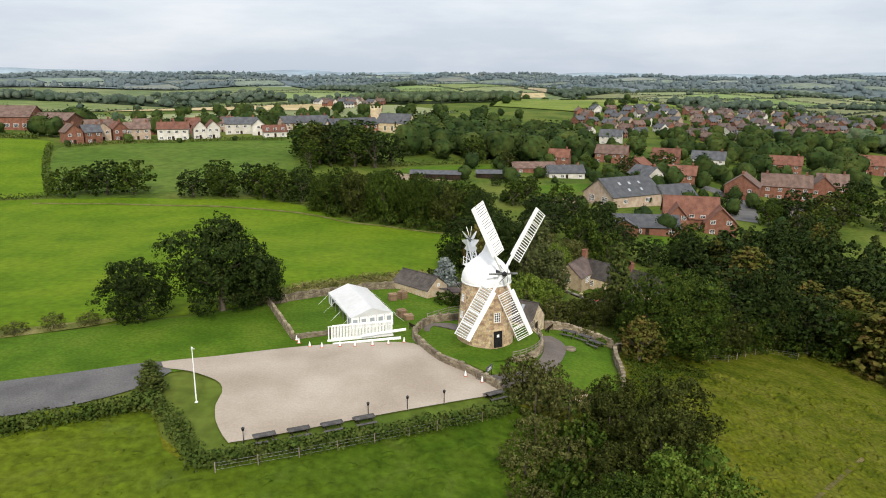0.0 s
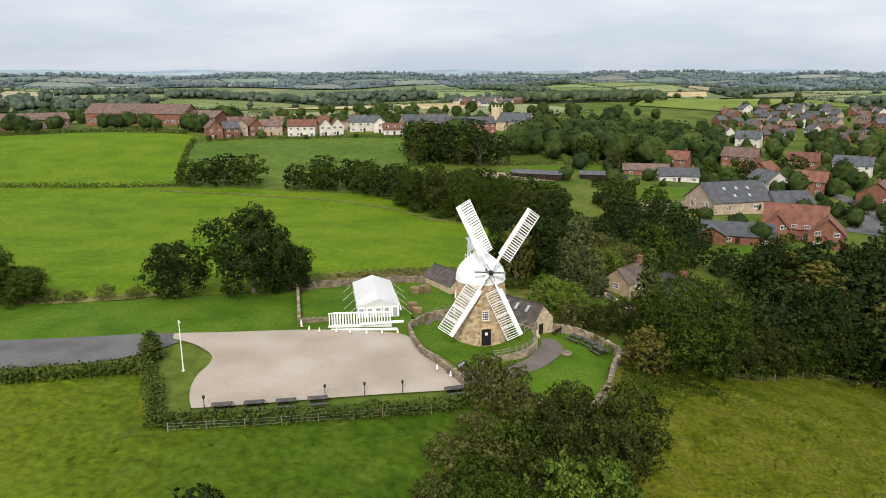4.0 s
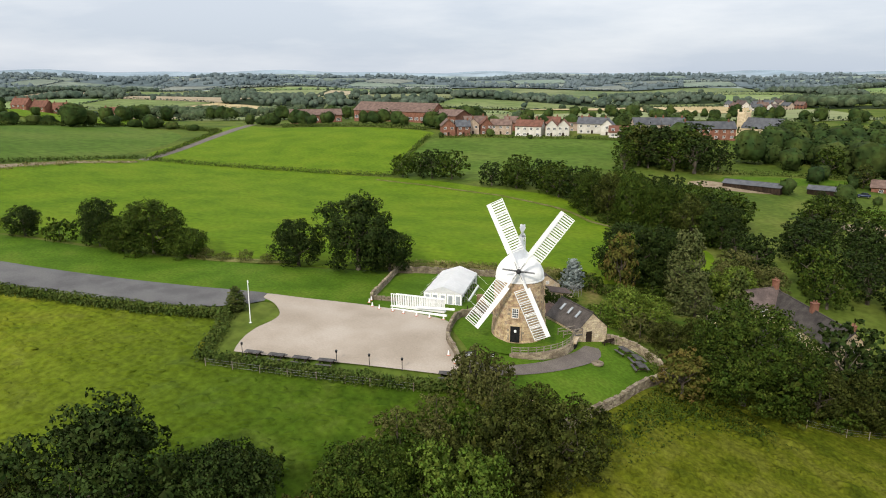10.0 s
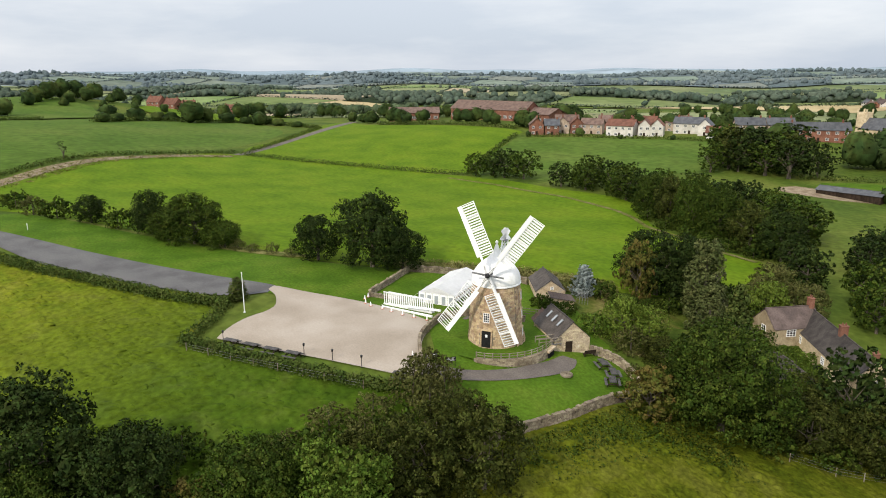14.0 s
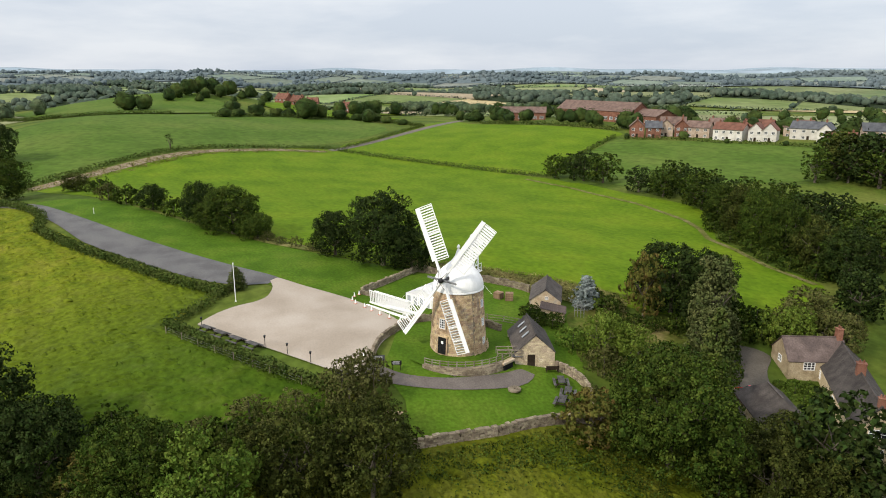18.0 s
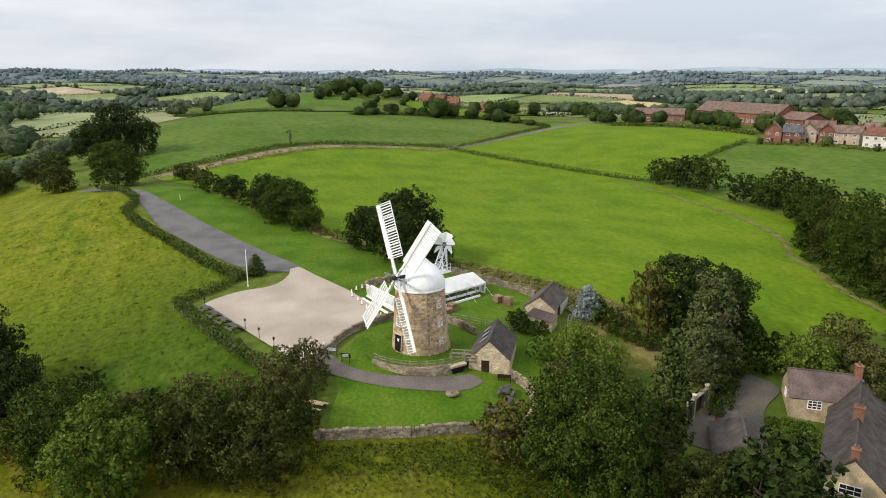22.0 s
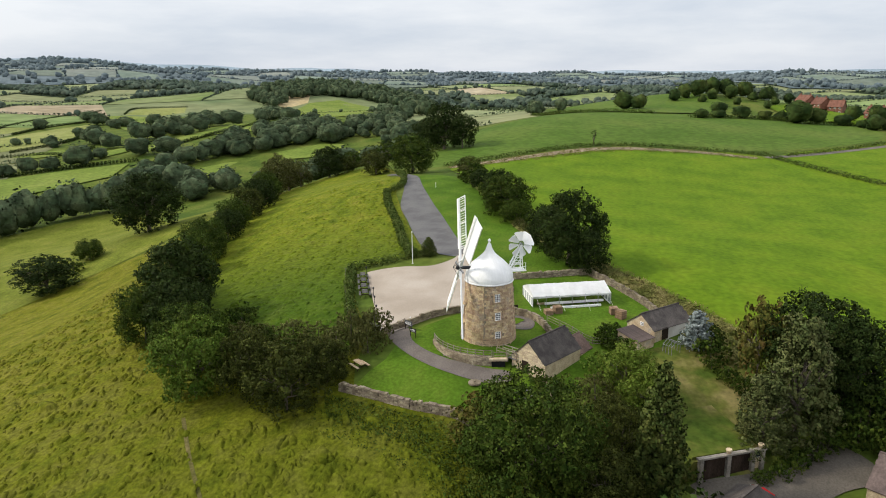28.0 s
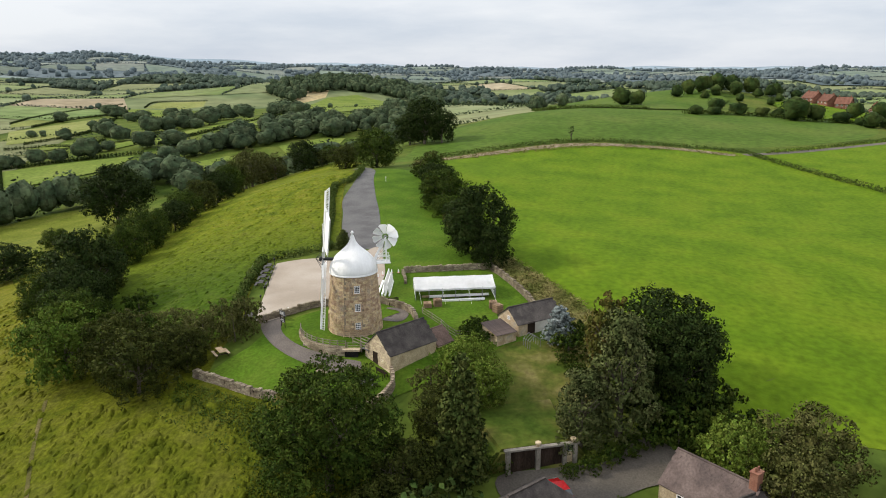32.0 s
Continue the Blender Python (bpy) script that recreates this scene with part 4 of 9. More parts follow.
tree(("bushdark", 0), 3.8, 111.5, 3.2, 5)
tree(("bushdark", 1), 0.4, 111.5, 3.0, 4.5)
tree(("lime", 1), 14.2, 101.2, 6.0, 6.5)
tree(("lime", 0), 17.0, 103.6, 5.4, 6.2, 2)
tree(("bush", 1), 17.8, 98.0, 4.2, 5.6)
tree(("olive", 1), 21.4, 99.6, 4.0, 5.4, 2.0)
tree(("bushlight", 0), 11.6, 98.4, 3.2, 4.6)
tree(("bushdark", 0), 5.4, 100.2, 2.2, 3.8, 2.0)
tree(("bushdark", 1), 1.6, 99.2, 2.3, 3.6)
tree(("bushdark", 0), 3.8, 98.6, 2.2, 3.2, 1.0)
tree(("bush", 1), 21.8, 92.6, 2.0, 2.6)
tree(("bushlight", 1), 22.9, 89.5, 1.4, 1.8, label="flowering pale shrub by the picnic tables")
tree(("olive", 0), 24.5, 101.0, 5.2, 5.0, 0.5, z=-4.9)

tree(("olive", 1), 36.6, 107.2, 5.0, 7.4, 0.7, label="pale olive-green tree beside the garage roof")
tree(("bushlight", 0), 38.6, 113.2, 3.4, 5.0, 1.2)
tree(("olive", 2), 38.0, 103.0, 5.6, 7.0, 1.7)
for k, (x, y, h, w) in enumerate(((40.5, 98.5, 6.5, 7.5), (45, 101.5, 7, 7.5), (50, 106, 6.5, 7.5), (55, 109.5, 8, 8), (61, 110.5, 9, 9.5), (69, 110, 8.5, 9), (77, 108, 8, 9))):
    tree((("olive", 1), ("olive", 0), ("oak", 2), ("olive", 2), ("dark", 0), ("oak", 0), ("dark", 2))[k], x, y, h, w, k, group="farm wood")
for k, (x, y) in enumerate(((38, 94), (43, 98.6), (47.4, 102.6), (52.6, 106.6), (58.5, 107.4), (65, 107.6), (73, 106))):
    tree(("bushdark", k % 2), x, y, 3.0, 5.5, k, group="farm wood")
for k, (x, y, h) in enumerate(((12.5, 117.5, 3.0), (15.0, 121.5, 4.2), (17.6, 124.5, 4.0), (12.0, 128.0, 4.4), (19.0, 128.2, 3.6), (14.6, 126.2, 5.0), (6.4, 111.4, 1.8), (8.6, 113.0, 2.2), (10.6, 114.6, 2.4))):
    tree(("bushdark", k % 2), x, y, h, h * 1.35, k)
# shrubs between car park and lower trees
tree(("bush", 0), 9.6, 69.0, 5.2, 5.4)
tree(("bush", 1), 12.4, 69.0, 4.6, 4.8, 1.0)
tree(("bush", 1), 10.6, 66.0, 5.2, 5.8, 2.0)
tree(("bush", 0), 14.0, 65.4, 4.8, 5.8, 3.0)
tree(("olive", 2), 18.8, 66.2, 5.4, 5.6, 3.0)
tree(("olive", 1), 17.6, 63.0, 5.4, 5.8, 0.6)
tree(("olive", 0), 24.0, 63.2, 7.8, 8.8)
tree(("olive", 2), 21.0, 57.0, 8.0, 8.0, 1.4)
tree(("light", 0), 20.8, 49.0, 9.8, 10.0)
tree(("oak", 2), 14.5, 44.6, 9.0, 9.0, 2.2)
tree(("dark", 2), 7.0, 37.0, 10.2, 9.5)
tree(("brown", 0), 11.2, 40.6, 6.0, 5.6)
tree(("dark", 0), -1.0, 31.5, 13.5, 13.0, 0.7)
tree(("oak", 0), 5.0, 29.5, 9.0, 8.5, 1.9)
tree(("olive", 1), 16.0, 54.5, 5.5, 6.0)
for k, (x, y, h, w) in enumerate(((8.5, 56.5, 3.6, 5.5), (11.5, 53.5, 4.2, 6.0), (9.0, 48.5, 4.0, 6.0), (13.0, 49.5, 4.6, 6.0), (10.0, 61.0, 3.4, 5.0), (14.5, 60.5, 4.2, 5.6))):
    tree(("bushdark" if k % 2 else "bush", k // 2 % 2), x, y, h, w, k)
tree(("bushdark", 0), 1.5, 44.2, 3.6, 5.6)
tree(("bush", 0), 8.5, 51.4, 3.4, 5.0)
tree(("bush", 1), 12.5, 58.0, 3.4, 5.6, 1.0)


def inside(poly, x, y):
    hit = False
    for (x0, y0), (x1, y1) in zip(poly, poly[1:] + poly[:1]):
        if (y0 > y) != (y1 > y) and x < (x1 - x0) * (y - y0) / (y1 - y0) + x0:
            hit = not hit
    return hit


def scatter(poly, gap, seed, most=10 ** 6):
    rng = np.random.default_rng(seed)
    xs, ys = [p[0] for p in poly], [p[1] for p in poly]
    out = []
    x = min(xs)
    while x < max(xs):
        y = min(ys)
        while y < max(ys):
            px, py = x + rng.uniform(-0.45, 0.45) * gap, y + rng.uniform(-0.45, 0.45) * gap
            if inside(poly, px, py) and len(out) < most:
                out.append((px, py))
            y += gap
        x += gap
    return out


def wood(poly, gap, kinds, lo, hi, seed, group, aspect=0.95):
    rng = np.random.default_rng(seed + 500)
    for x, y in scatter(poly, gap, seed):
        h = rng.uniform(lo, hi)
        kind, w, a = kinds[int(rng.integers(len(kinds)))], h * aspect * rng.uniform(0.8, 1.15), rng.uniform(0, 6)
        if cleared(x, y):
            continue
        if math.hypot(x - 40, y - 60) > 235:
            join_tree(x, y, h, w * 1.15, a)
        else:
            tree(kind, x, y, h, w, a, group=group)


def belt(points, gap, kinds, lo, hi, seed, group, spread=1.5, aspect=1.0):
    rng = np.random.default_rng(seed)
    for x, y in curve(points, gap):
        h = rng.uniform(lo, hi)
        kind, w, a = kinds[int(rng.integers(len(kinds)))], h * aspect * rng.uniform(0.85, 1.2), rng.uniform(0, 6)
        x, y = x + rng.normal() * spread, y + rng.normal() * spread
        if cleared(x, y):
            continue
        if math.hypot(x - 40, y - 60) > 235:
            join_tree(x, y, h, w * 1.15, a)
        else:
            tree(kind, x, y, h, w, a, group=group)


NEAR = [("oak", 0), ("olive", 2), ("oak", 1), ("olive", 0), ("oak", 2), ("dark", 1)]
DARK = [("mid", 1), ("midtall", 0), ("mid", 1), ("dark", 1), ("midtall", 0), ("mid", 0)]
MID = [("mid", 0), ("mid", 1), ("mid", 2), ("midtall", 0), ("midtall", 1), ("midtall", 2)]
belt([(-9, 27), (-18, 21), (-28, 15), (-38, 10)], 7, NEAR, 7.5, 10, 3, "meadow tree row", 1.0)
for k, (x, y, h, w) in enumerate(((-46, 8, 8, 8.5), (-55, 7, 7.5, 8), (-64, 3, 8, 9), (-75, 1, 8.5, 9), (-86, -2, 9, 9.5), (-97, -6, 9.5, 9), (-108, -11, 10, 9.5))):
    tree((("oak", 1), ("dark", 2), ("oak", 0), ("olive", 2), ("dark", 1), ("oak", 2), ("olive", 0))[k], x, y, h, w, k, group="meadow tree row")
for k, (x, y, h, w) in enumerate(((-117, -15, 12, 8.5), (-124, -17, 13.5, 8), (-131, -19, 14, 8.5), (-138, -19, 12, 8), (-144, -17, 10, 8))):
    tree(("ash", k % 2), x, y, h, w, k * 1.4, group="meadow tree row")
tree(("dark", 0), -152, -9, 11.5, 12.5, 1.0, label="dark oak at the end of the meadow row")
tree(("dark", 0), -96.7, -48.4, 18.5, 21, label="large dark oak on the lower slope")
tree(("dark", 1), -48.8, -43.5, 9.5, 15)
tree(("oak", 1), -72.8, -51, 5.8, 8.5)
tree(("bushdark", 0), -62, -47, 4, 6)
belt([(-150, -196), (-160, -189), (-175.7, -187), (-190, -184), (-203.5, -175), (-216, -164), (-230, -156)], 6.0, MID, 17, 22, 5, "valley tree line", 2.0, 0.75)
belt([(-228, -160), (-246, -172), (-258, -176), (-262, -160), (-250, -146)], 8, MID, 15, 20, 6, "valley copse", 3, 0.9)
belt([(-236, -128), (-251, -137.6), (-262, -128), (-250, -116)], 8, MID, 11, 16, 45, "valley copse", 3, 1.05)
belt([(-160, -30), (-172, -36), (-194, -44)], 8, MID, 8, 12, 46, "slope wood", 3, 1.1)
belt([(-236, -85), (-251, -70), (-223, -46), (-200, -34)], 8, MID, 10, 15, 52, "slope wood", 4, 1.1)
# hedgerow oaks of the valley
for k, (x, y, h, w) in enumerate((
        (-278, -308, 11, 15), (-286, -306, 9, 13), (-297, -301, 12, 17), (-306, -290, 10, 18), (-318, -276, 17, 25), (-345, -281, 9, 13), (-338, -286, 8, 12), (-356, -257, 15, 24), (-365, -237, 14, 28),
        (-330, -196, 14, 22), (-341, -192, 12, 18), (-350, -189, 15, 22), (-364, -188, 16, 24), (-372, -180, 14, 20), (-402, -379, 11, 15), (-395, -371, 7, 12), (-418, -348, 18, 26), (-410, -340, 15, 22),
        (-388, -307, 14, 20), (-433, -314, 18, 28), (-446, -306, 15, 22), (-475, -307, 19, 26), (-462, -300, 14, 22), (-455, -281, 11, 16), (-487, -290, 16, 26), (-547, -311, 15, 28), (-548, -289, 15, 24),
        (-572, -558, 14, 22), (-646, -540, 17, 30), (-470, -412, 11, 14), (-690, -590, 14, 34), (-590, -470, 13, 22), (-620, -480, 14, 26), (-660, -470, 15, 26), (-300, -205, 11, 18), (-312, -200, 13, 18))):
    join_tree(x, y, h, w, k * 1.3)
wood([(-343, -177), (-350, -160), (-371, -150), (-395, -128), (-393, -104), (-426, -113), (-486, -166), (-465, -198), (-423, -202), (-409, -219)], 13, MID, 11, 17, 47, "valley wood", 1.15)
wood([(-397, -102), (-395, -77), (-330, -40), (-318, -24), (-434, -57), (-514, -101), (-525, -125), (-478, -137)], 13, MID, 8, 14, 48, "valley wood", 1.2)
belt([(-480, -330), (-548, -333), (-600, -340), (-660, -400), (-740, -440)], 20, MID, 12, 17, 55, "valley hedge trees", 8, 1.3)
belt([(-560, -240), (-640, -300), (-700, -330), (-820, -400)], 15, MID, 12, 17, 56, "valley hedge trees", 6, 1.2)
# road's end and ridge
tree(("oak", 0), -122.8, 33.5, 12, 15, label="large tree at the road's end")
tree(("olive", 1), -137, 15.5, 8, 10.5)
tree(("olive", 2), -127.5, 51, 4.6, 7, 1.0)
tree(("bushdark", 1), -114.6, 55.6, 4.4, 7, 0.3)
for x, y, h, w in ((-200, 24, 19, 18), (-196, 33, 14, 11), (-209, 14, 14, 14)):
    tree(("dark", int(h) % 3), x, y, h, w, x, label="tall dark oak in the ridge clump", group="ridge oaks")
wood([(-150, -6), (-172, 8), (-205, 2), (-262, 6), (-300, -16), (-250, -36), (-190, -26)], 10, [("olive", 0), ("mid", 2), ("olive", 2), ("mid", 0)], 5, 9, 8, "ridge scrub", 1.3)


def bent_tree(x, y):
    """A wind-bent tree with a bare trunk and two leaning boughs of leaves."""
    rng = np.random.default_rng(15)
    ob = thing("tree", Matrix.Translation((x, y, hz(x, y) - 0.1)), "lone wind-bent tree with a bare forked trunk in the hill pasture", "tree")
    bm = bmesh.new()
    rod(bm, (0, 0, -0.4), (0.1, 0, 1.5), 0.3, 0.22, 8)
    for e in ((-2.4, -0.3, 4.6), (-1.0, 0.5, 5.0), (1.9, 0.4, 3.3), (2.9, -0.3, 3.5), (0.4, -0.6, 3.6)):
        rod(bm, (0.1, 0, 1.4), e, 0.14, 0.04, 6)
    part("trunk", bm, M_BARK, ob)
    cs = np.array([(-2.7, -0.3, 4.9), (-1.9, 0.3, 4.2), (-1.2, 0.4, 5.3), (-3.2, 0.2, 4.1), (-0.6, -0.3, 4.4), (0.3, -0.5, 3.7), (1.4, 0.3, 3.4), (2.4, 0.1, 3.7), (3.3, -0.3, 3.5), (2.7, 0.4, 2.9), (-1.9, -0.8, 5.0), (0.9, 0.6, 4.0)])
    rs = np.array([0.8, 0.8, 0.7, 0.55, 0.75, 0.7, 0.7, 0.7, 0.55, 0.5, 0.6, 0.55])
    c, nrm, rn = clump_leaves(rng, cs, rs, 1.1, 0.26)
    part_of = new("crown", leaf_mesh("crown", c, nrm, 0.26 * rng.uniform(0.7, 1.25, len(c)), M_LEAF_DARK, rng, rn))
    part_of.parent = ob


bent_tree(-196.2, 87.5)

# woods north of the big field
wood([(-78, 199), (-56, 198), (-38, 193), (-20, 178), (-2, 170), (10, 166), (22, 178), (14, 196), (-8, 205), (-40, 212), (-74, 210)], 8.0, MID[:3], 6.5, 9.5, 9, "field-edge wood", 1.15)
for k, (x, y, h, w) in enumerate(((-30, 184, 10, 9), (-22, 179.5, 11.5, 9), (-13.5, 175, 12.5, 10), (-5, 171, 12, 9.5), (3, 168.5, 10.5, 9), (10.5, 166.5, 10, 9))):
    tree((("oak", 0), ("olive", 1), ("oak", 2), ("oak", 1), ("olive", 0), ("dark", 1))[k], x, y, h, w, k * 1.1, label="broad yellow-green tree at the field's corner", group="field-edge wood")
for k, (x, y) in enumerate(((-27, 177.5), (-19, 172.5), (-12, 170), (-6, 167), (0, 165), (6, 164), (-33, 184))):
    tree(("bushdark", k % 2), x, y, 3.2, 5.5, k, group="field-edge wood")
for k, (x, y, h) in enumerate(((-108, 198, 8), (-97, 201, 10), (-90, 203, 10), (-104, 203, 8))):
    tree(MID[k % 3], x, y, h, h * 1.1, k, group="field-edge wood")
wood([(-48, 250), (-24, 252), (-16, 266), (-26, 288), (-46, 296), (-56, 276)], 8.5, MID[3:] + [("mid", 1)], 11, 15, 10, "dark wood by the paddock")
wood([(-14, 288), (12, 290), (44, 300), (76, 326), (66, 372), (20, 380), (-12, 346)], 8.5, MID, 9, 15, 11, "churchyard trees")
wood([(20, 144), (34, 138), (44, 142), (44, 164), (32, 190), (17, 176), (14, 160)], 8.0, DARK, 6.5, 9.5, 12, "farm wood")
wood([(40, 104), (60, 100), (92, 108), (96, 150), (74, 156), (58, 148), (46, 136), (48, 116)], 8.5, DARK + [("larch", 0)], 9, 13.5, 13, "farm wood")
wood([(44, 126), (56, 124), (66, 140), (50, 140)], 7.5, DARK, 8, 9.5, 24, "farm wood")
wood([(42, 140), (66, 142), (78, 156), (60, 158), (46, 153)], 7.0, DARK, 5, 6.8, 25, "farm wood", 1.1)
for k, (x, y, h) in enumerate(((62, 146, 10), (70, 152, 9), (86, 152, 13), (93, 158, 12), (98, 150, 13), (56, 134, 11))):
    tree(("larch" if k % 3 == 2 else "cone", 0), x, y, h, h * 0.42, k, group="farm wood")
wood([(72, 156), (100, 158), (112, 196), (92, 204), (84, 190)], 10, MID, 8, 12, 14, "garden trees")
wood([(100, 196), (150, 190), (170, 230), (140, 232), (118, 204)], 12, MID, 8, 12, 15, "garden trees")
belt([(20, 206), (34, 214), (44, 222)], 7, MID, 6, 9, 16, "garden trees")
belt([(-6, 242), (14, 250), (30, 262), (26, 276)], 8, MID, 5, 8, 17, "garden trees")
belt([(70, 268), (92, 284), (112, 292), (140, 300)], 12, MID, 7, 11, 18, "village trees")
wood([(130, 290), (190, 300), (230, 360), (190, 380), (140, 340)], 14, MID, 9, 14, 19, "village trees")
belt([(-300, 284), (-262, 276), (-236, 284), (-206, 290), (-180, 290), (-160, 294)], 8, MID, 6, 11, 20, "school trees", 4)
belt([(-330, 340), (-270, 350), (-210, 346), (-170, 336)], 10, MID, 8, 13, 21, "school trees", 6)
belt([(-146, 272), (-128, 288), (-108, 292), (-88, 301), (-62, 308)], 15, [("bushdark", 0), ("mid", 1)], 2.5, 4.5, 22, "front garden shrubs", 1.2)
belt([(-162, 300), (-142, 316), (-115, 326), (-95, 340), (-70, 352), (-40, 352)], 10, MID, 7, 11, 23, "back garden trees", 4)
# hill trees west
for k, (x, y, h, w) in enumerate(((-381, 98, 13, 17), (-376, 107, 11, 14), (-320, 140, 6, 9), (-330, 150, 5, 10), (-338, 163, 8, 12), (-341, 176, 6, 10), (-329, 191, 14, 18), (-334, 201, 10, 13), (-332, 214, 7, 12),
                                  (-308, 222, 9, 12), (-300, 230, 5, 9), (-283, 232, 4, 8), (-313, 230, 6, 9), (-324, 222, 5, 10), (-350, 152, 9, 12), (-346, 186, 6, 12))):
    join_tree(x, y, h, w, k * 1.7)
for k, (x, y, h) in enumerate(((-432, 132, 10), (-446, 140, 12), (-455, 150, 14), (-464, 160, 15), (-470, 170, 14), (-452, 172, 11), (-440, 158, 9), (-474, 184, 13), (-466, 196, 10), (-478, 202, 12), (-448, 186, 8), (-436, 198, 7), (-424, 150, 7), (-482, 216, 9), (-420, 172, 6), (-414, 190, 6), (-404, 205, 7))):
    join_tree(x, y, h, h * 1.05, k * 2.1)
belt([(-372, 230), (-392, 280), (-380, 330)], 11, MID, 9, 13, 26, "hill hedge trees", 6)
belt([(-420, 30), (-424, 44), (-450, 30)], 9, MID, 9, 13, 54, "hilltop trees", 4)

# hedges round the fields
hedge("hedge", [(-112, 196), (-150, 179), (-201, 155)], 1.8, 1.5, "dark field hedge between two pastures", size=0.5, step=1.2)
hedge("hedge", [(-206, 155), (-206, 128), (-196, 92), (-172, 62), (-148, 38)], 1.8, 1.3, "dark field hedge along the track", size=0.5, step=1.2)
hedge("hedge", [(-207, 162), (-240, 205), (-262, 232)], 1.8, 1.4, "dark field hedge along the lane", size=0.5, step=1.4)
hedge("hedge", [(-164, 284), (-205, 274), (-248, 264)], 2.2, 1.8, "dark hedge below the school", size=0.6, step=1.6)
hedge("hedge", [(-143, 268), (-130, 283), (-110, 291), (-91, 299), (-68, 304)], 1.8, 1.4, "garden hedge below the row of houses", size=0.5, step=1.4)
hedge("hedge", [(-113, 199), (-132, 232), (-150, 268)], 1.8, 1.3, "field hedge between the paddocks", size=0.5, step=1.4)
hedge("hedge", [(-420, 33), (-344, 60), (-333, 88), (-332, 114)], 2.2, 1.7, "dark hedge on the hill's brow", size=0.6, step=1.6)
hedge("hedge", [(-318, 134), (-338, 168), (-332, 198), (-326, 222), (-296, 234), (-262, 233)], 2.4, 1.8, "hedge along the foot of the brow trees", size=0.6, step=1.6)
hedge("hedge", [(-20, 262), (0, 278), (24, 292)], 2.0, 1.6, "clipped hedge beside the allotments", size=0.6, step=1.6)

# worn track beside the hedge
drape("track", curve([(-200, 150), (-203, 128), (-192, 92), (-168, 62), (-146, 40), (-140, 42), (-164, 66), (-188, 96), (-198, 128), (-196, 149)], 5, True), M_EARTH, 0.10, 8, "bare earth track beside the hedge", "track")
drape("lane", curve([(-202, 152), (-232, 196), (-262, 236), (-300, 282), (-296, 285), (-258, 240), (-229, 199), (-199, 154)], 5, True), M_PATH, 0.14, 8, "narrow country lane between fields", "road")
EDGE = [(-112, 187.4), (-91, 188.4), (-77, 186.4), (-60, 185.4), (-48, 182.4), (-38, 179.8), (-30, 175.4), (-23, 169.4), (-14, 166.9), (-3, 161.9), (8, 159.8)]
EDGE = EDGE + [(x + 0.3, y + 1.5) for x, y in EDGE[::-1]]
drape("rough_strip", straight(EDGE, 4), M_STRAW, 0.14, 3, "strip of dry tall grass along the wood", "grass strip")
drape("rough_strip", curve([(-24, 95.4), (-10, 104.8), (0, 109), (4, 113), (0, 118.5), (-9.5, 112.5), (-21.5, 103.6), (-32, 95)], 3, True), M_TALL, 0.14, 4, "strip of dry tall grass behind the field wall", "grass strip")
drape("rough_strip", curve([(-44, 82.5), (-56, 76.5), (-60, 77.5), (-50, 82.5), (-40, 87)], 3, True), M_TALL, 0.16, 4, "strip of dry tall grass between trees", "grass strip")

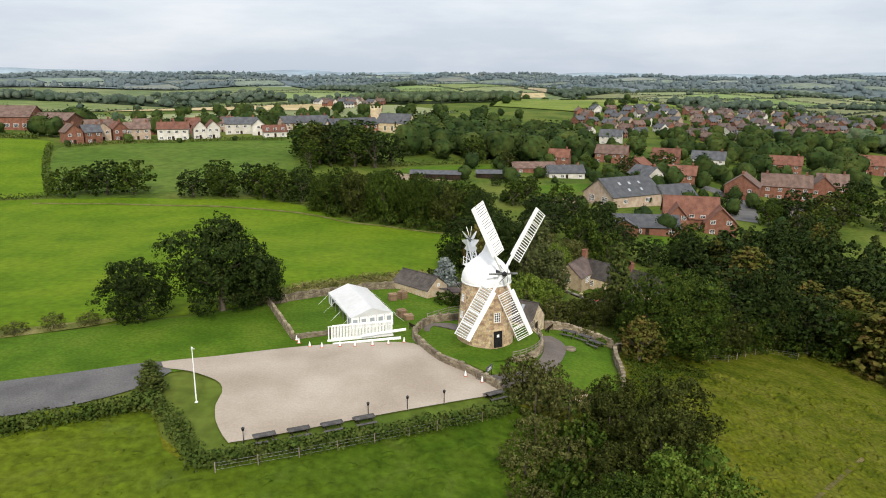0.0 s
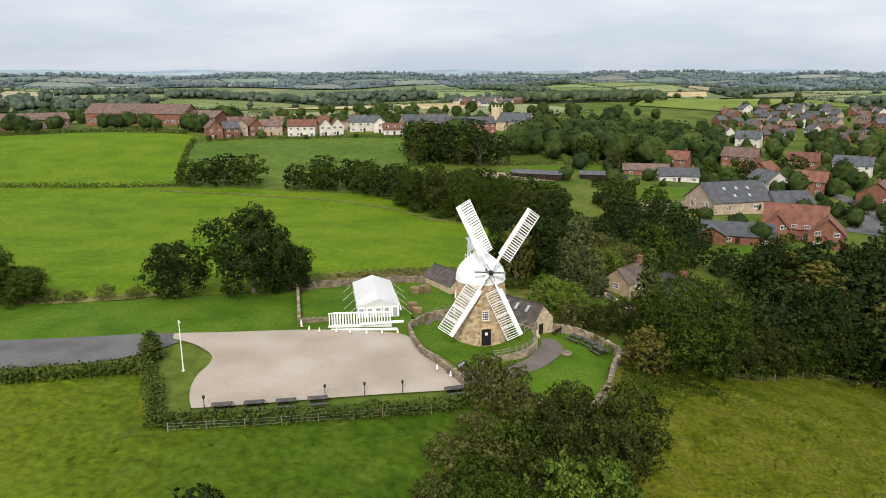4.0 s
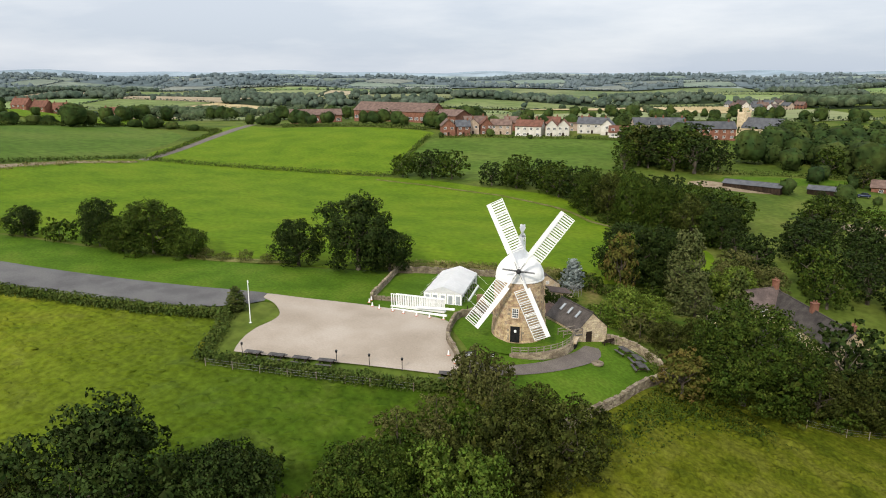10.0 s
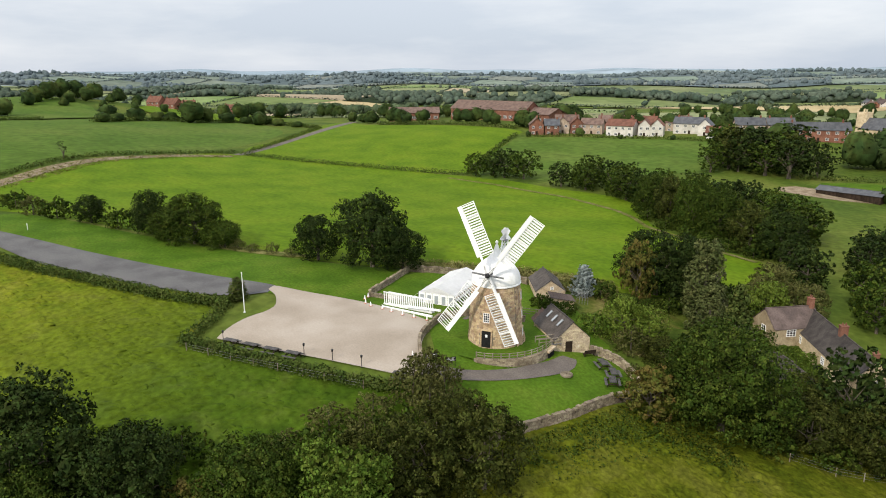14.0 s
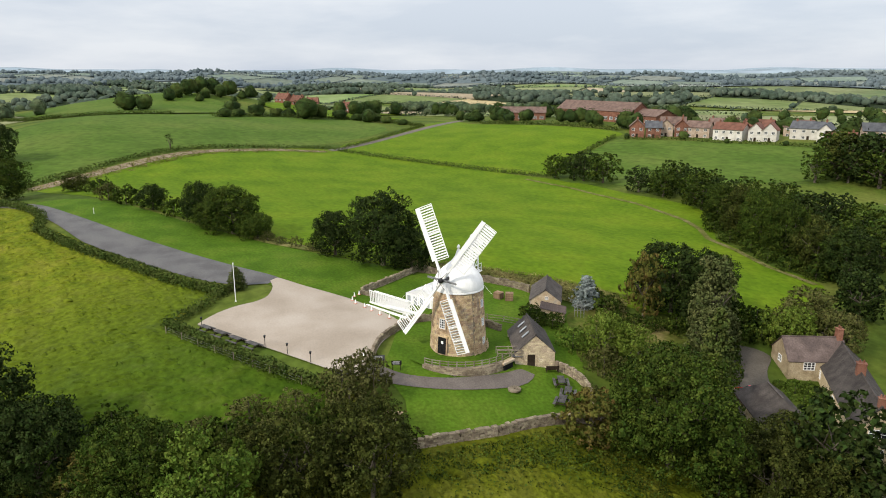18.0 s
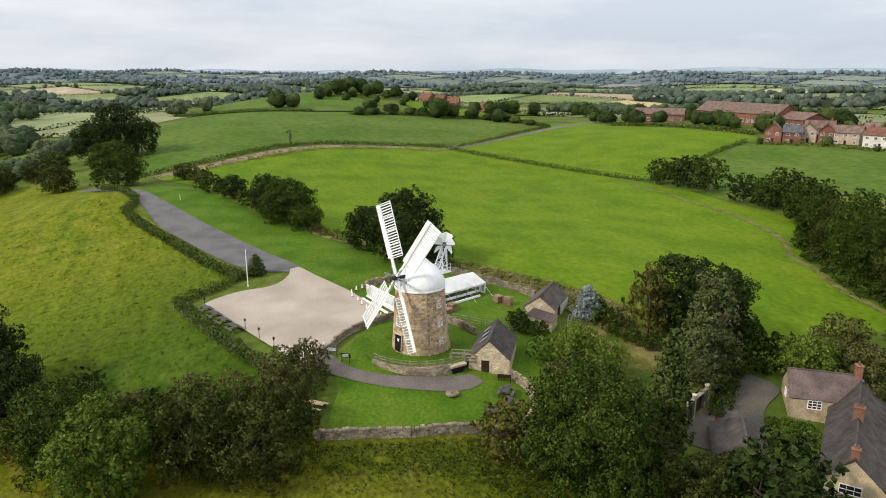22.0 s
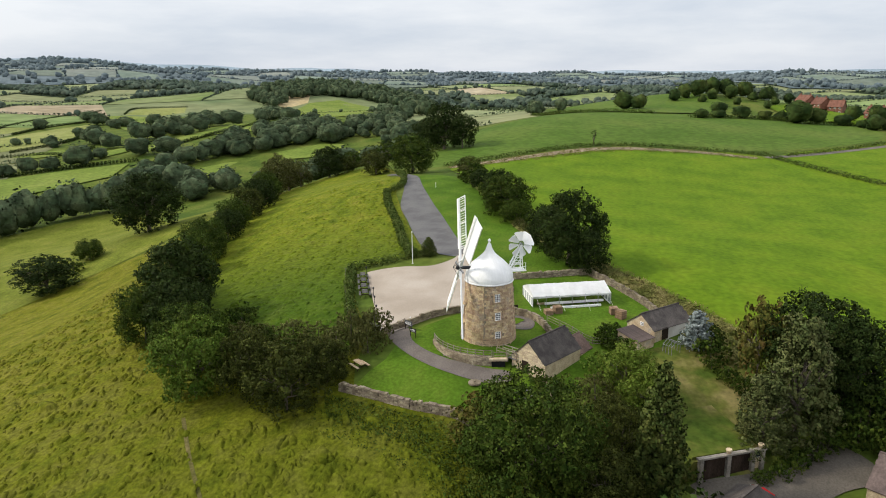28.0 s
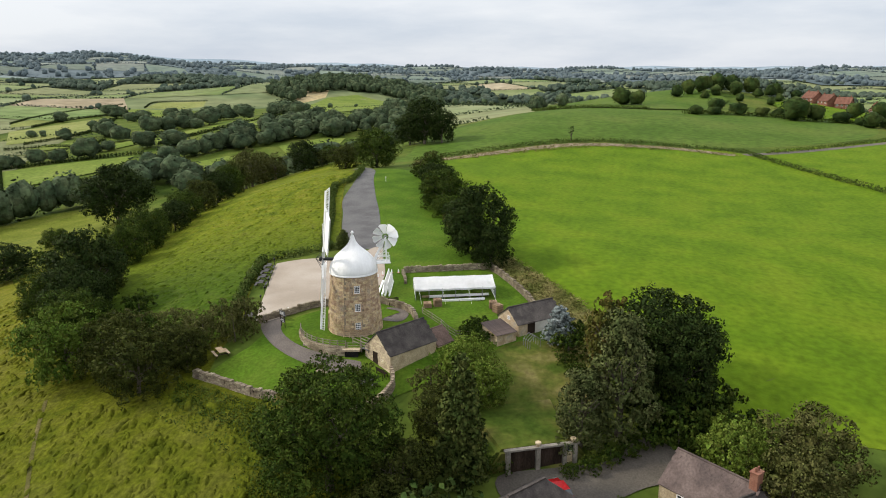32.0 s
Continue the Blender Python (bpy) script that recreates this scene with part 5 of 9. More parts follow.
# ---- fields of the near valley ----
for pts, mt, lab in (
        ([(-10, -80), (-30, -50), (-50, -40), (-70, -28), (-100, -20), (-140, -40), (-180, -100), (-216, -160), (-190, -178), (-150, -190), (-90, -140)], M_SLOPE, "pale green pasture falling to the valley"),
        ([(-226, -251), (-269, -301), (-300, -274), (-326, -241), (-289, -225), (-256, -240)], M_VALLEY, "bright green valley field"),
        ([(-344, -363), (-368, -358), (-391, -327), (-359, -321), (-342, -339)], M_VALLEY, "narrow green valley field"),
        ([(-361, -401), (-453, -502), (-481, -505), (-570, -538), (-648, -553), (-476, -417), (-420, -393), (-374, -393)], M_PALE, "pale straw-green valley field"),
        ([(-492, -545), (-534, -590), (-616, -613), (-688, -640), (-770, -642), (-722, -599), (-627, -592), (-521, -544)], M_PALE, "pale green valley field beyond a hedge"),
        ([(-738, -609), (-756, -591), (-759, -530), (-652, -460), (-540, -415), (-637, -509)], M_VALLEY, "green valley field on a rise"),
        ([(-767, -599), (-832, -628), (-877, -573), (-822, -539), (-780, -546)], M_PALE, "pale field on a rise"),
        ([(-385, -270), (-440, -278), (-541, -277), (-554, -256), (-476, -238), (-440, -254), (-406, -252), (-371, -258)], M_VALLEY, "bright green field between tree lines"),
        ([(-302, -188), (-334, -168), (-337, -160), (-298, -159), (-275, -160)], M_VALLEY, "small bright green valley field"),
        ([(-359, -300), (-389, -294), (-370, -276), (-347, -280)], M_VALLEY, "small green field below tall trees"),
        ([(-364, -145), (-389, -123), (-386, -101), (-362, -95), (-344, -107), (-341, -126)], M_VALLEY, "small bright green field below the ridge"),
        ([(-494, -273), (-545, -290), (-547, -260), (-525, -234), (-475, -211), (-457, -227)], M_VALLEY, "bright green field before the wood"),
        ([(-553, -207), (-740, -330), (-900, -400), (-1010, -425), (-1080, -400), (-1030, -310), (-760, -230), (-617, -175)], M_VALLEY, "green field on the wooded hill"),
        ([(-921, -426), (-971, -467), (-1050, -490), (-1090, -460), (-1010, -428)], M_STUBBLE, "pale corner of the field below the wood"),
        ([(-1098, -1055), (-1180, -1036), (-1228, -983), (-1135, -910), (-1014, -903), (-1017, -964)], M_VALLEY, "green field across the valley"),
        ([(-1191, -948), (-1257, -951), (-1274, -904), (-1100, -770), (-1000, -760)], M_STUBBLE, "pale stubble field across the valley"),
        ([(-632, -694), (-684, -724), (-724, -712), (-689, -680), (-641, -672)], M_VALLEY, "small green field on the valley floor"),
        ([(-270, 562), (-90, 542), (-60, 650), (-255, 720)], M_STUBBLE, "pale stubble field beyond the houses"),
        ([(-470, 560), (-290, 575), (-280, 700), (-470, 700)], M_STUBBLE, "pale stubble field beyond the school"),
        ([(-690, 560), (-900, 590), (-1130, 600), (-1000, 690), (-760, 680)], M_STUBBLE, "pale stubble field on the far slope"),
        ([(-60, 680), (60, 700), (60, 860), (-120, 850)], M_VALLEY, "green field beyond the village"),
        ([(44, 604), (110, 565), (165, 645), (232, 900), (150, 950), (72, 760)], M_VALLEY, "green field behind the village roofs"),
        ([(160, 962), (236, 912), (330, 1250), (240, 1330)], M_PALE, "pale green field on the slope behind the village"),
        ([(176, 664), (300, 850), (425, 1150), (345, 1230), (246, 892)], M_VALLEY, "green field rising behind the village"),
        ([(70, 870), (140, 958), (226, 1335), (60, 1400)], M_VALLEY, "green hillside field behind the village"),
        ([(40, 1540), (240, 1600), (255, 1740), (30, 1650)], M_STUBBLE, "pale stubble field on the far rise"),
        ([(-80, 1000), (55, 1000), (45, 1420), (-85, 1400)], M_VALLEY, "green field beyond the hamlet"),
        ([(-380, 260), (-470, 240), (-520, 330), (-420, 360)], M_FIELD, "bright green field behind the hill hedge"),
        ([(-345, 62), (-334, 90), (-334, 116), (-352, 150), (-420, 165), (-500, 150), (-520, 90), (-450, 40)], M_DULL, "green field over the hill's brow"),
        ([(-350, 200), (-345, 216), (-318, 232), (-330, 256), (-430, 262), (-470, 225), (-420, 190)], M_FIELD, "bright green field behind the brow trees")):
    far = max(math.hypot(x, y - 80) for x, y in pts)
    drape("grass_field", straight(pts, 8 if far < 500 else 20), mt, 0.15 if far < 420 else 0.7, 10 if far < 500 else 30, lab, "field")
for pts in ([(-274, -307), (-306, -280), (-336, -242)], [(-338, -376), (-356, -344), (-355, -315), (-388, -324)], [(-364, -384), (-408, -382), (-475, -411), (-645, -542)],
            [(-503, -526), (-606, -573), (-684, -577), (-758, -626)], [(-523, -579), (-588, -615), (-679, -641), (-781, -651)], [(-57, -72), (-157, -183), (-178, -200)],
            [(44, 602), (72, 762), (150, 955), (238, 1335), (335, 1250)], [(110, 562), (168, 645), (236, 900), (340, 1235)], [(72, 762), (62, 1400)], [(150, 955), (236, 905)], [(60, 1000), (-82, 1000)],
            [(-226, -253), (-270, -304)], [(-760, -530), (-652, -461)], [(-767, -600), (-832, -630), (-880, -574)], [(-372, -256), (-440, -252), (-556, -254)]):
    hedge("hedge", pts, 2.8, 2.2, "dark hedge between valley fields", M_LEAF_DARK, size=0.8, step=2.5)


def nettle_bed(poly, n, seed):
    rng = np.random.default_rng(seed)
    xs, ys = [p[0] for p in poly], [p[1] for p in poly]
    pts = np.array([(x, y) for x, y in zip(rng.uniform(min(xs), max(xs), n * 3), rng.uniform(min(ys), max(ys), n * 3)) if inside(poly, x, y)][:n])
    c = np.column_stack([pts, height(pts[:, 0], pts[:, 1]) + rng.uniform(0.08, 0.42, len(pts))])
    ob = new("nettles", leaf_mesh("nettles", c, rng.normal(size=(len(pts), 3)) + np.array([0, 0, 0.6]), rng.uniform(0.12, 0.24, len(pts)), M_LEAF, rng, np.tile([0.0, 0.0, 1.0], (len(pts), 1))))
    tagged(ob, "rank green nettles below the garden wall", "nettles", kind="stuff")


RANK = [(21.6, 66.8), (22.6, 72), (24.0, 78), (24.8, 85), (27, 89), (33, 90.5), (38, 89), (36, 85.5), (31, 83.5), (28.4, 79), (27.2, 74), (25.6, 69)]
nettle_bed(RANK, 5200, 5)
nettle_bed([(p[0] + 2.2, p[1] - 1.2) for p in RANK], 1100, 6)
drape("track", curve([(25.4, 50.4), (32.1, 55.8), (39, 62), (50, 72.4), (50.3, 72.1), (39.3, 61.7), (32.4, 55.5), (25.7, 50.1)], 1, True), M_TALL, 0.13, 1, "faint beaten line across the meadow", "track")


def tussocks(name, poly, n, size, tall, material, seed, label):
    """Upright blades and seed heads scattered in clusters."""
    rng = np.random.default_rng(seed)
    xs, ys = [p[0] for p in poly], [p[1] for p in poly]
    heads = [(x, y) for x, y in zip(rng.uniform(min(xs), max(xs), n), rng.uniform(min(ys), max(ys), n)) if inside(poly, x, y)]
    heads = np.array(heads)
    k = 7
    pts = np.repeat(heads, k, axis=0) + rng.normal(size=(len(heads) * k, 2)) * size * 1.4
    c = np.column_stack([pts, height(pts[:, 0], pts[:, 1]) + 0.05 + rng.uniform(0.05, tall, len(pts))])
    nr = rng.normal(size=(len(pts), 3)) * 0.45 + np.array([0, 0, 1.0])
    ob = new(name, leaf_mesh(name, c, nr, size * rng.uniform(0.6, 1.3, len(pts)), material, rng, np.tile([0.0, 0.0, 1.0], (len(pts), 1)) + 0.15 * rng.normal(size=(len(pts), 3))))
    return tagged(ob, label, "grass", kind="stuff")


MEADOW_SOUTH = [(-98, 36), (-60, 48), (-30, 61), (-20, 52), (8, 64), (16, 58), (4, 44), (-10, 34), (-40, 18), (-70, 10), (-96, 18)]
MEADOW_EAST = [(24, 72), (30, 86), (40, 92), (62, 90), (80, 60), (70, 10), (40, -10), (0, 0), (-40, -10), (-10, 20), (20, 40), (28, 56)]


def raw_part(name, verts, faces, material, parent=None, label="", kind=""):
    me = bpy.data.meshes.new(name)
    me.from_pydata(verts, [], faces)
    me.materials.append(material)
    ob = new(name, me)
    if parent:
        ob.parent = parent
    return tagged(ob, label, kind=kind)


def mounds(poly, n, wide, tall, material, seed, label):
    """Low humps of tufted grass, drawn out along the slope."""
    rng = np.random.default_rng(seed)
    xs, ys = [p[0] for p in poly], [p[1] for p in poly]
    at = np.array([(x, y) for x, y in zip(rng.uniform(min(xs), max(xs), n), rng.uniform(min(ys), max(ys), n)) if inside(poly, x, y)])
    m, k = len(at), 7
    a = np.arange(k) * 2 * math.pi / k
    turn = rng.normal(0.6, 0.35, m)
    r = wide * rng.lognormal(0, 0.35, m)
    verts = []
    for ring, lift in ((1.0, -0.12), (0.6, 0.72), (0.0, 1.0)):
        q = ring * r[:, None] * (1 + 0.25 * rng.normal(size=(m, k)))
        u, v = q * np.cos(a) * 1.5, q * np.sin(a) * 0.7
        x = at[:, :1] + u * np.cos(turn)[:, None] - v * np.sin(turn)[:, None]
        y = at[:, 1:] + u * np.sin(turn)[:, None] + v * np.cos(turn)[:, None]
        z = height(x, y) + 0.12 + tall * lift * (r / wide)[:, None]
        verts.append(np.stack([x, y, z], 2))
    v = np.concatenate(verts, 1).reshape(-1, 3)
    faces = [(b + g * k + i, b + g * k + (i + 1) % k, b + g * k + k + (i + 1) % k, b + g * k + k + i) for b in range(0, m * 3 * k, 3 * k) for g in range(2) for i in range(k)]
    ob = raw_part("tall_grass", v.tolist(), faces, material)
    ob.data.polygons.foreach_set("use_smooth", [True] * len(faces))
    tagged(ob, label, "grass", kind="stuff")


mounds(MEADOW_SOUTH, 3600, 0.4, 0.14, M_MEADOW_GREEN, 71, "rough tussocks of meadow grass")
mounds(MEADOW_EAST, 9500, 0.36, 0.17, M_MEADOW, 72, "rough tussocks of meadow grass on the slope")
tussocks("dry_grass", [(-24, 95.4), (-10, 104.8), (0, 109), (6, 114), (1, 119), (-9.5, 112.8), (-21.5, 104), (-32, 95.4)], 4500, 0.26, 0.7, M_TALL, 74, "dry tall grass behind the field wall")
tussocks("dry_grass", EDGE, 3000, 0.2, 0.2, M_STRAW, 75, "dry tall grass along the wood")
tussocks("dry_grass", [(-200, 150), (-203, 128), (-192, 92), (-168, 62), (-146, 40), (-138, 42), (-160, 68), (-186, 98), (-196, 128), (-194, 150)], 3000, 0.45, 0.6, M_TALL, 76, "dry grass beside the track")

# ---- windmill ----
MILL = Matrix.Translation((6.5, 83.7, 0.0))
MILL_TURN = Matrix.Rotation(math.atan2(0.458, 0.889), 4, "Z")   # the sails face -y, turned by this
OPENINGS = [(-67, 0.75, 0.62, 1.05), (-68, 3.5, 0.42, 0.62), (30, 0.95, 0.36, 0.5), (30.5, 3.4, 0.36, 0.5), (30.5, 5.75, 0.36, 0.5), (205, 5.5, 0.36, 0.5), (205, 3.3, 0.36, 0.5)]


def tower_radius(z):
    return 3.55 + (3.06 - 3.55) * z / 6.9


def stone_courses(radius, z0, z1, course, width, seed, openings=(), depth=0.16, a0=0.0, a1=360.0):
    """Coursed blocks round a tower or along an arc, as vertices and faces."""
    rng = np.random.default_rng(seed)
    verts, faces = [], []
    z = z0
    while z < z1 - 0.05:
        ch = min(course * rng.uniform(0.8, 1.25), z1 - z)
        r = radius(z + ch / 2)
        a = math.radians(a0) + rng.random() * 0.1
        end = math.radians(a1)
        while a < end:
            da = width * rng.uniform(0.6, 1.5) / r
            a2 = min(a + da, end)
            mid, zm = math.degrees((a + a2) / 2), z + ch / 2
            clear = all(abs((mid - o[0] + 180) % 360 - 180) > math.degrees(o[2] / r) + math.degrees(da) * 0.4 or abs(zm - o[1]) > o[3] + ch * 0.3 for o in openings)
            if clear and a2 - a > 0.02:
                g = 0.012 / r
                out = rng.uniform(-0.02, 0.025)
                base = len(verts)
                for rr in (r - depth, r + out):
                    for zz in (z + 0.01, z + ch - 0.012):
                        for aa in (a + g, a2 - g):
                            verts.append((rr * math.cos(aa), rr * math.sin(aa), zz))
                faces += [tuple(base + q for q in f) for f in ((4, 5, 7, 6), (0, 4, 6, 2), (5, 1, 3, 7), (6, 7, 3, 2), (0, 1, 5, 4))]
            a = a2
        z += ch
    return verts, faces


M_TOWER = shade("tower_gritstone", [(0.336, 0.2385, 0.145), (0.4368, 0.318, 0.195), (0.5152, 0.3869, 0.25), (0.4032, 0.3233, 0.235)], scale=1.6, fine=7.0, bump=1.0, bump_scale=10.0, island=0.22, rough=0.95)


def lattice(bm, xs, zs, depth, y0=0.0):
    """A grid of bars: xs and zs are the bars' edges in pairs; everything else is open."""
    def solid(v, edges):
        return any(edges[k] <= v <= edges[k + 1] for k in range(0, len(edges), 2))
    made = {}

    def vert(i, k, y):
        if (i, k, y) not in made:
            made[(i, k, y)] = bm.verts.new((xs[i], y, zs[k]))
        return made[(i, k, y)]
    on = {(i, k) for i in range(len(xs) - 1) for k in range(len(zs) - 1)
          if solid((xs[i] + xs[i + 1]) / 2, xs) or solid((zs[k] + zs[k + 1]) / 2, zs)}
    a, b = y0 - depth / 2, y0 + depth / 2
    for i, k in on:
        bm.faces.new((vert(i, k, a), vert(i + 1, k, a), vert(i + 1, k + 1, a), vert(i, k + 1, a)))
        bm.faces.new((vert(i, k + 1, b), vert(i + 1, k + 1, b), vert(i + 1, k, b), vert(i, k, b)))
        for di, dk, p, q in ((-1, 0, (i, k), (i, k + 1)), (1, 0, (i + 1, k + 1), (i + 1, k)), (0, -1, (i + 1, k), (i, k)), (0, 1, (i, k + 1), (i + 1, k + 1))):
            if (i + di, k + dk) not in on:
                bm.faces.new((vert(*q, a), vert(*p, a), vert(*p, b), vert(*q, b)))


def bars(length, count, edge, thin):
    """Edges of an outer frame and count - 1 thin bars between."""
    out = [-length / 2, -length / 2 + edge]
    for k in range(1, count):
        c = -length / 2 + length * k / count
        out += [c - thin / 2, c + thin / 2]
    return out + [length / 2 - edge, length / 2]


def window_frame(bm, w, h, cols, rows, t=0.07):
    """A casement in the x, z plane, facing -y."""
    lattice(bm, bars(w, cols, t, 0.04), bars(h, rows, t, 0.04), 0.09)


def add_window(parent, m, w, h, cols=3, rows=4, material=None, label=""):
    bm = bmesh.new()
    window_frame(bm, w, h, cols, rows)
    win = part("window", bm, material or M_WHITE, parent, label or "white-painted window with small panes")
    win.matrix_basis = m
    bm = bmesh.new()
    box(bm, (0, 0.03, 0), (w - 0.06, 0.02, h - 0.06))
    part("pane", bm, M_GLASS, win)
    return win


def build_sail(mill, m, broken=False):
    bm = bmesh.new()
    a = [(-0.15, 0.3), (-0.15, 9.05), (0.05, 9.05), (0.15, 0.3)]
    prism(bm, a, -0.14, 0.1)
    box(bm, (-0.32, -0.02, 5.75), (0.34, 0.06, 6.6))
    stock = part("sail", bm, M_WHITE, mill, "white sail stock with a leading board")
    stock.matrix_basis = m
    bm = bmesh.new()
    box(bm, (1.62, 0.0, 5.7), (0.07, 0.1, 6.75))
    box(bm, (0.84, 0.0, 9.02), (1.5, 0.08, 0.08))
    box(bm, (0.84, 0.0, 2.36), (1.5, 0.08, 0.08))
    for z in (4.0, 5.7, 7.35):
        box(bm, (0.84, 0.07, z), (1.52, 0.06, 0.1))
    part("sail_frame", bm, M_WHITE, stock)
    return stock


def build_mill():
    mill = thing("windmill", MILL, "stone tower windmill with white ogee cap and four white sails", "windmill")
    bm = bmesh.new()
    lathe(bm, [(tower_radius(-1) - 0.05, -1.5), (tower_radius(0) - 0.05, 0), (tower_radius(7.5) - 0.05, 7.5)], 72)
    part("tower_core", bm, M_MORTAR, mill)
    v, f = stone_courses(tower_radius, -0.9, 7.5, 0.27, 0.52, 3, OPENINGS)
    raw_part("tower_wall", v, f, M_TOWER, mill, "tapering wall of coursed brown gritstone", "stuff")
    # cap with lapped boards
    bm = bmesh.new()
    profile = [(2.9, 7.38), (3.06, 7.4), (3.1, 7.65), (3.07, 8.0), (2.96, 8.45), (2.72, 8.92), (2.38, 9.38), (1.96, 9.8), (1.5, 10.18), (1.06, 10.55), (0.7, 10.93), (0.45, 11.32), (0.3, 11.72), (0.2, 12.05)]
    lathe(bm, profile, 48)
    part("cap", bm, M_CAP, mill, "white boarded ogee cap", smooth=True)
    bm = bmesh.new()
    for i in range(24):
        a = 2 * math.pi * i / 24
        for (r0, z0), (r1, z1) in zip(profile[2:-1], profile[3:]):
            bar(bm, ((r0 + 0.006) * math.cos(a), (r0 + 0.006) * math.sin(a), z0), ((r1 + 0.006) * math.cos(a), (r1 + 0.006) * math.sin(a), z1), 0.02, 0.03, (-math.sin(a), math.cos(a), 0))
    part("cap_ribs", bm, M_CAP, mill, "thin white seams of the cap boards")
    bm = bmesh.new()
    lathe(bm, [(0.12, 11.95), (0.2, 12.1), (0.12, 12.2), (0.1, 12.3), (0.2, 12.42), (0.21, 12.52), (0.12, 12.66), (0.03, 12.75)], 16)
    part("finial", bm, M_WHITE, mill, "white turned finial", smooth=True)
    bm = bmesh.new()
    lathe(bm, [(3.05, 7.3), (3.15, 7.32), (3.15, 7.46), (3.05, 7.48)], 48, False)
    part("curb", bm, M_WHITE, mill)
    # shaft and hub
    hub = Vector((0, -3.75, 9.2))
    front = MILL_TURN @ Matrix.Translation(hub) @ Matrix.Rotation(radians(-5), 4, "X")
    bm = bmesh.new()
    rod(bm, (0, 2.0, 0), (0, -0.35, 0), 0.24, 0.22, 12)
    shaft = part("windshaft", bm, M_IRON, mill, "dark iron windshaft and cross")
    shaft.matrix_basis = front
    for arms, arm_mat, arm_name, words in (((2, 5), M_LEAD, "cross_arm", "weathered grey bare arm of the sail cross"), ((0, 1, 3, 4), M_WHITE, "clamp", "")):
        for k in arms:
            bm = bmesh.new()
            a = radians(-24.5 + 60 * k)
            d = Vector((math.sin(a), 0, math.cos(a)))
            bar(bm, d * 0.25 + Vector((0, -0.15, 0)), d * (2.0 if k in (2, 5) else 1.5) + Vector((0, -0.18, 0)), 0.2, 0.16, (0, 1, 0))
            part(arm_name, bm, arm_mat, mill, words).matrix_basis = front
    bm = bmesh.new()
    bmesh.ops.create_uvsphere(bm, u_segments=12, v_segments=8, radius=0.32, matrix=Matrix.Translation((0, -0.42, 0)) @ Matrix.Diagonal((1, 0.7, 1, 1)))
    spider = part("spider", bm, M_IRON, mill, "dark iron striking gear on the hub")
    spider.matrix_basis = front
    for k in range(6):
        bm = bmesh.new()
        a = radians(-24.5 + 60 * k)
        d = Vector((math.sin(a), 0, math.cos(a)))
        rod(bm, Vector((0, -1.0, 0)), d * 1.25 + Vector((0, -0.24, 0)), 0.03, 0.03, 5)
        part("strut", bm, M_IRON, spider)
    bm = bmesh.new()
    box(bm, (0, 0, 0), (1.5, 0.055, 0.25), Matrix.Rotation(radians(-58), 4, "X"))
    slat = shared("shutter", bm, M_WHITE)
    for a in (-24.5, 35.5, 155.5, 215.5):
        m = front @ Matrix.Rotation(radians(a), 4, "Y") @ Matrix.Rotation(radians(14), 4, "Z")
        stock = build_sail(mill, m)
        for k in range(20):
            piece("shutter", slat, stock, Matrix.Translation((0.84, 0.0, 2.62 + 0.325 * k)))
    # fantail
    rear = MILL_TURN @ Matrix.Translation((0, 4.25, 11.75))
    bm = bmesh.new()
    rod(bm, (-0.35, 0, 0), (0.35, 0, 0), 0.16, 0.16, 10)
    for k in range(8):
        a = 2 * math.pi * k / 8
        rod(bm, (0, 0, 0), (0, 0.75 * math.cos(a), 0.75 * math.sin(a)), 0.035, 0.03, 5)
    hubp = part("fan_hub", bm, M_LEAD, mill, "grey fantail hub and spokes")
    hubp.matrix_basis = rear
    bm = bmesh.new()
    t = math.tan(math.pi / 8) * 0.93
    vs = [(-0.42 * t, 0.42), (0.42 * t, 0.42), (1.65 * t, 1.5), (1.1 * t, 1.66), (-1.1 * t, 1.66), (-1.65 * t, 1.5)]
    lo = [bm.verts.new((-0.02, x, z)) for x, z in vs]
    hi = [bm.verts.new((0.02, x, z)) for x, z in vs]
    bm.faces.new(lo)
    bm.faces.new(hi[::-1])
    for i in range(6):
        bm.faces.new((lo[(i + 1) % 6], lo[i], hi[i], hi[(i + 1) % 6]))
    blade = shared("fan_blade", bm, M_WHITE)
    for k in range(8):
        piece("fan_blade", blade, mill, rear @ Matrix.Rotation(math.pi * k / 4 + 0.2, 4, "X") @ Matrix.Translation((0, 0, 0)) @ Matrix.Rotation(radians(-34), 4, "Z"))
    bm = bmesh.new()
    for s in (-0.42, 0.42):
        bar(bm, (s, 2.6, 8.5), (s * 0.9, 4.25, 11.75), 0.13)
        bar(bm, (s, 4.35, 8.35), (s * 0.9, 4.25, 11.75), 0.12)
        bar(bm, (s, 2.7, 8.45), (s, 4.75, 8.45), 0.14)
        bar(bm, (s, 2.95, 9.2), (s, 4.35, 9.2), 0.07)
        bar(bm, (s, 3.4, 10.1), (s, 4.3, 10.1), 0.07)
        bar(bm, (s, 2.75, 8.5), (s, 4.32, 10.1), 0.06)
        for z in (8.9, 9.4):
            bar(bm, (s * 1.6, 3.0, z), (s * 1.6, 4.75, z), 0.05)
        for y in (3.0, 4.7):
            bar(bm, (s * 1.6, y, 8.4), (s * 1.6, y, 9.4), 0.06)
    for k in range(9):
        z = 8.8 + 0.32 * k
        y = 2.75 + 1.5 * (z - 8.8) / 2.9
        bar(bm, (-0.42, y + 0.12, z), (0.42, y + 0.12, z), 0.05)
    fr = part("fan_frame", bm, M_WHITE, mill, "white timber fantail frame")
    fr.matrix_basis = MILL_TURN
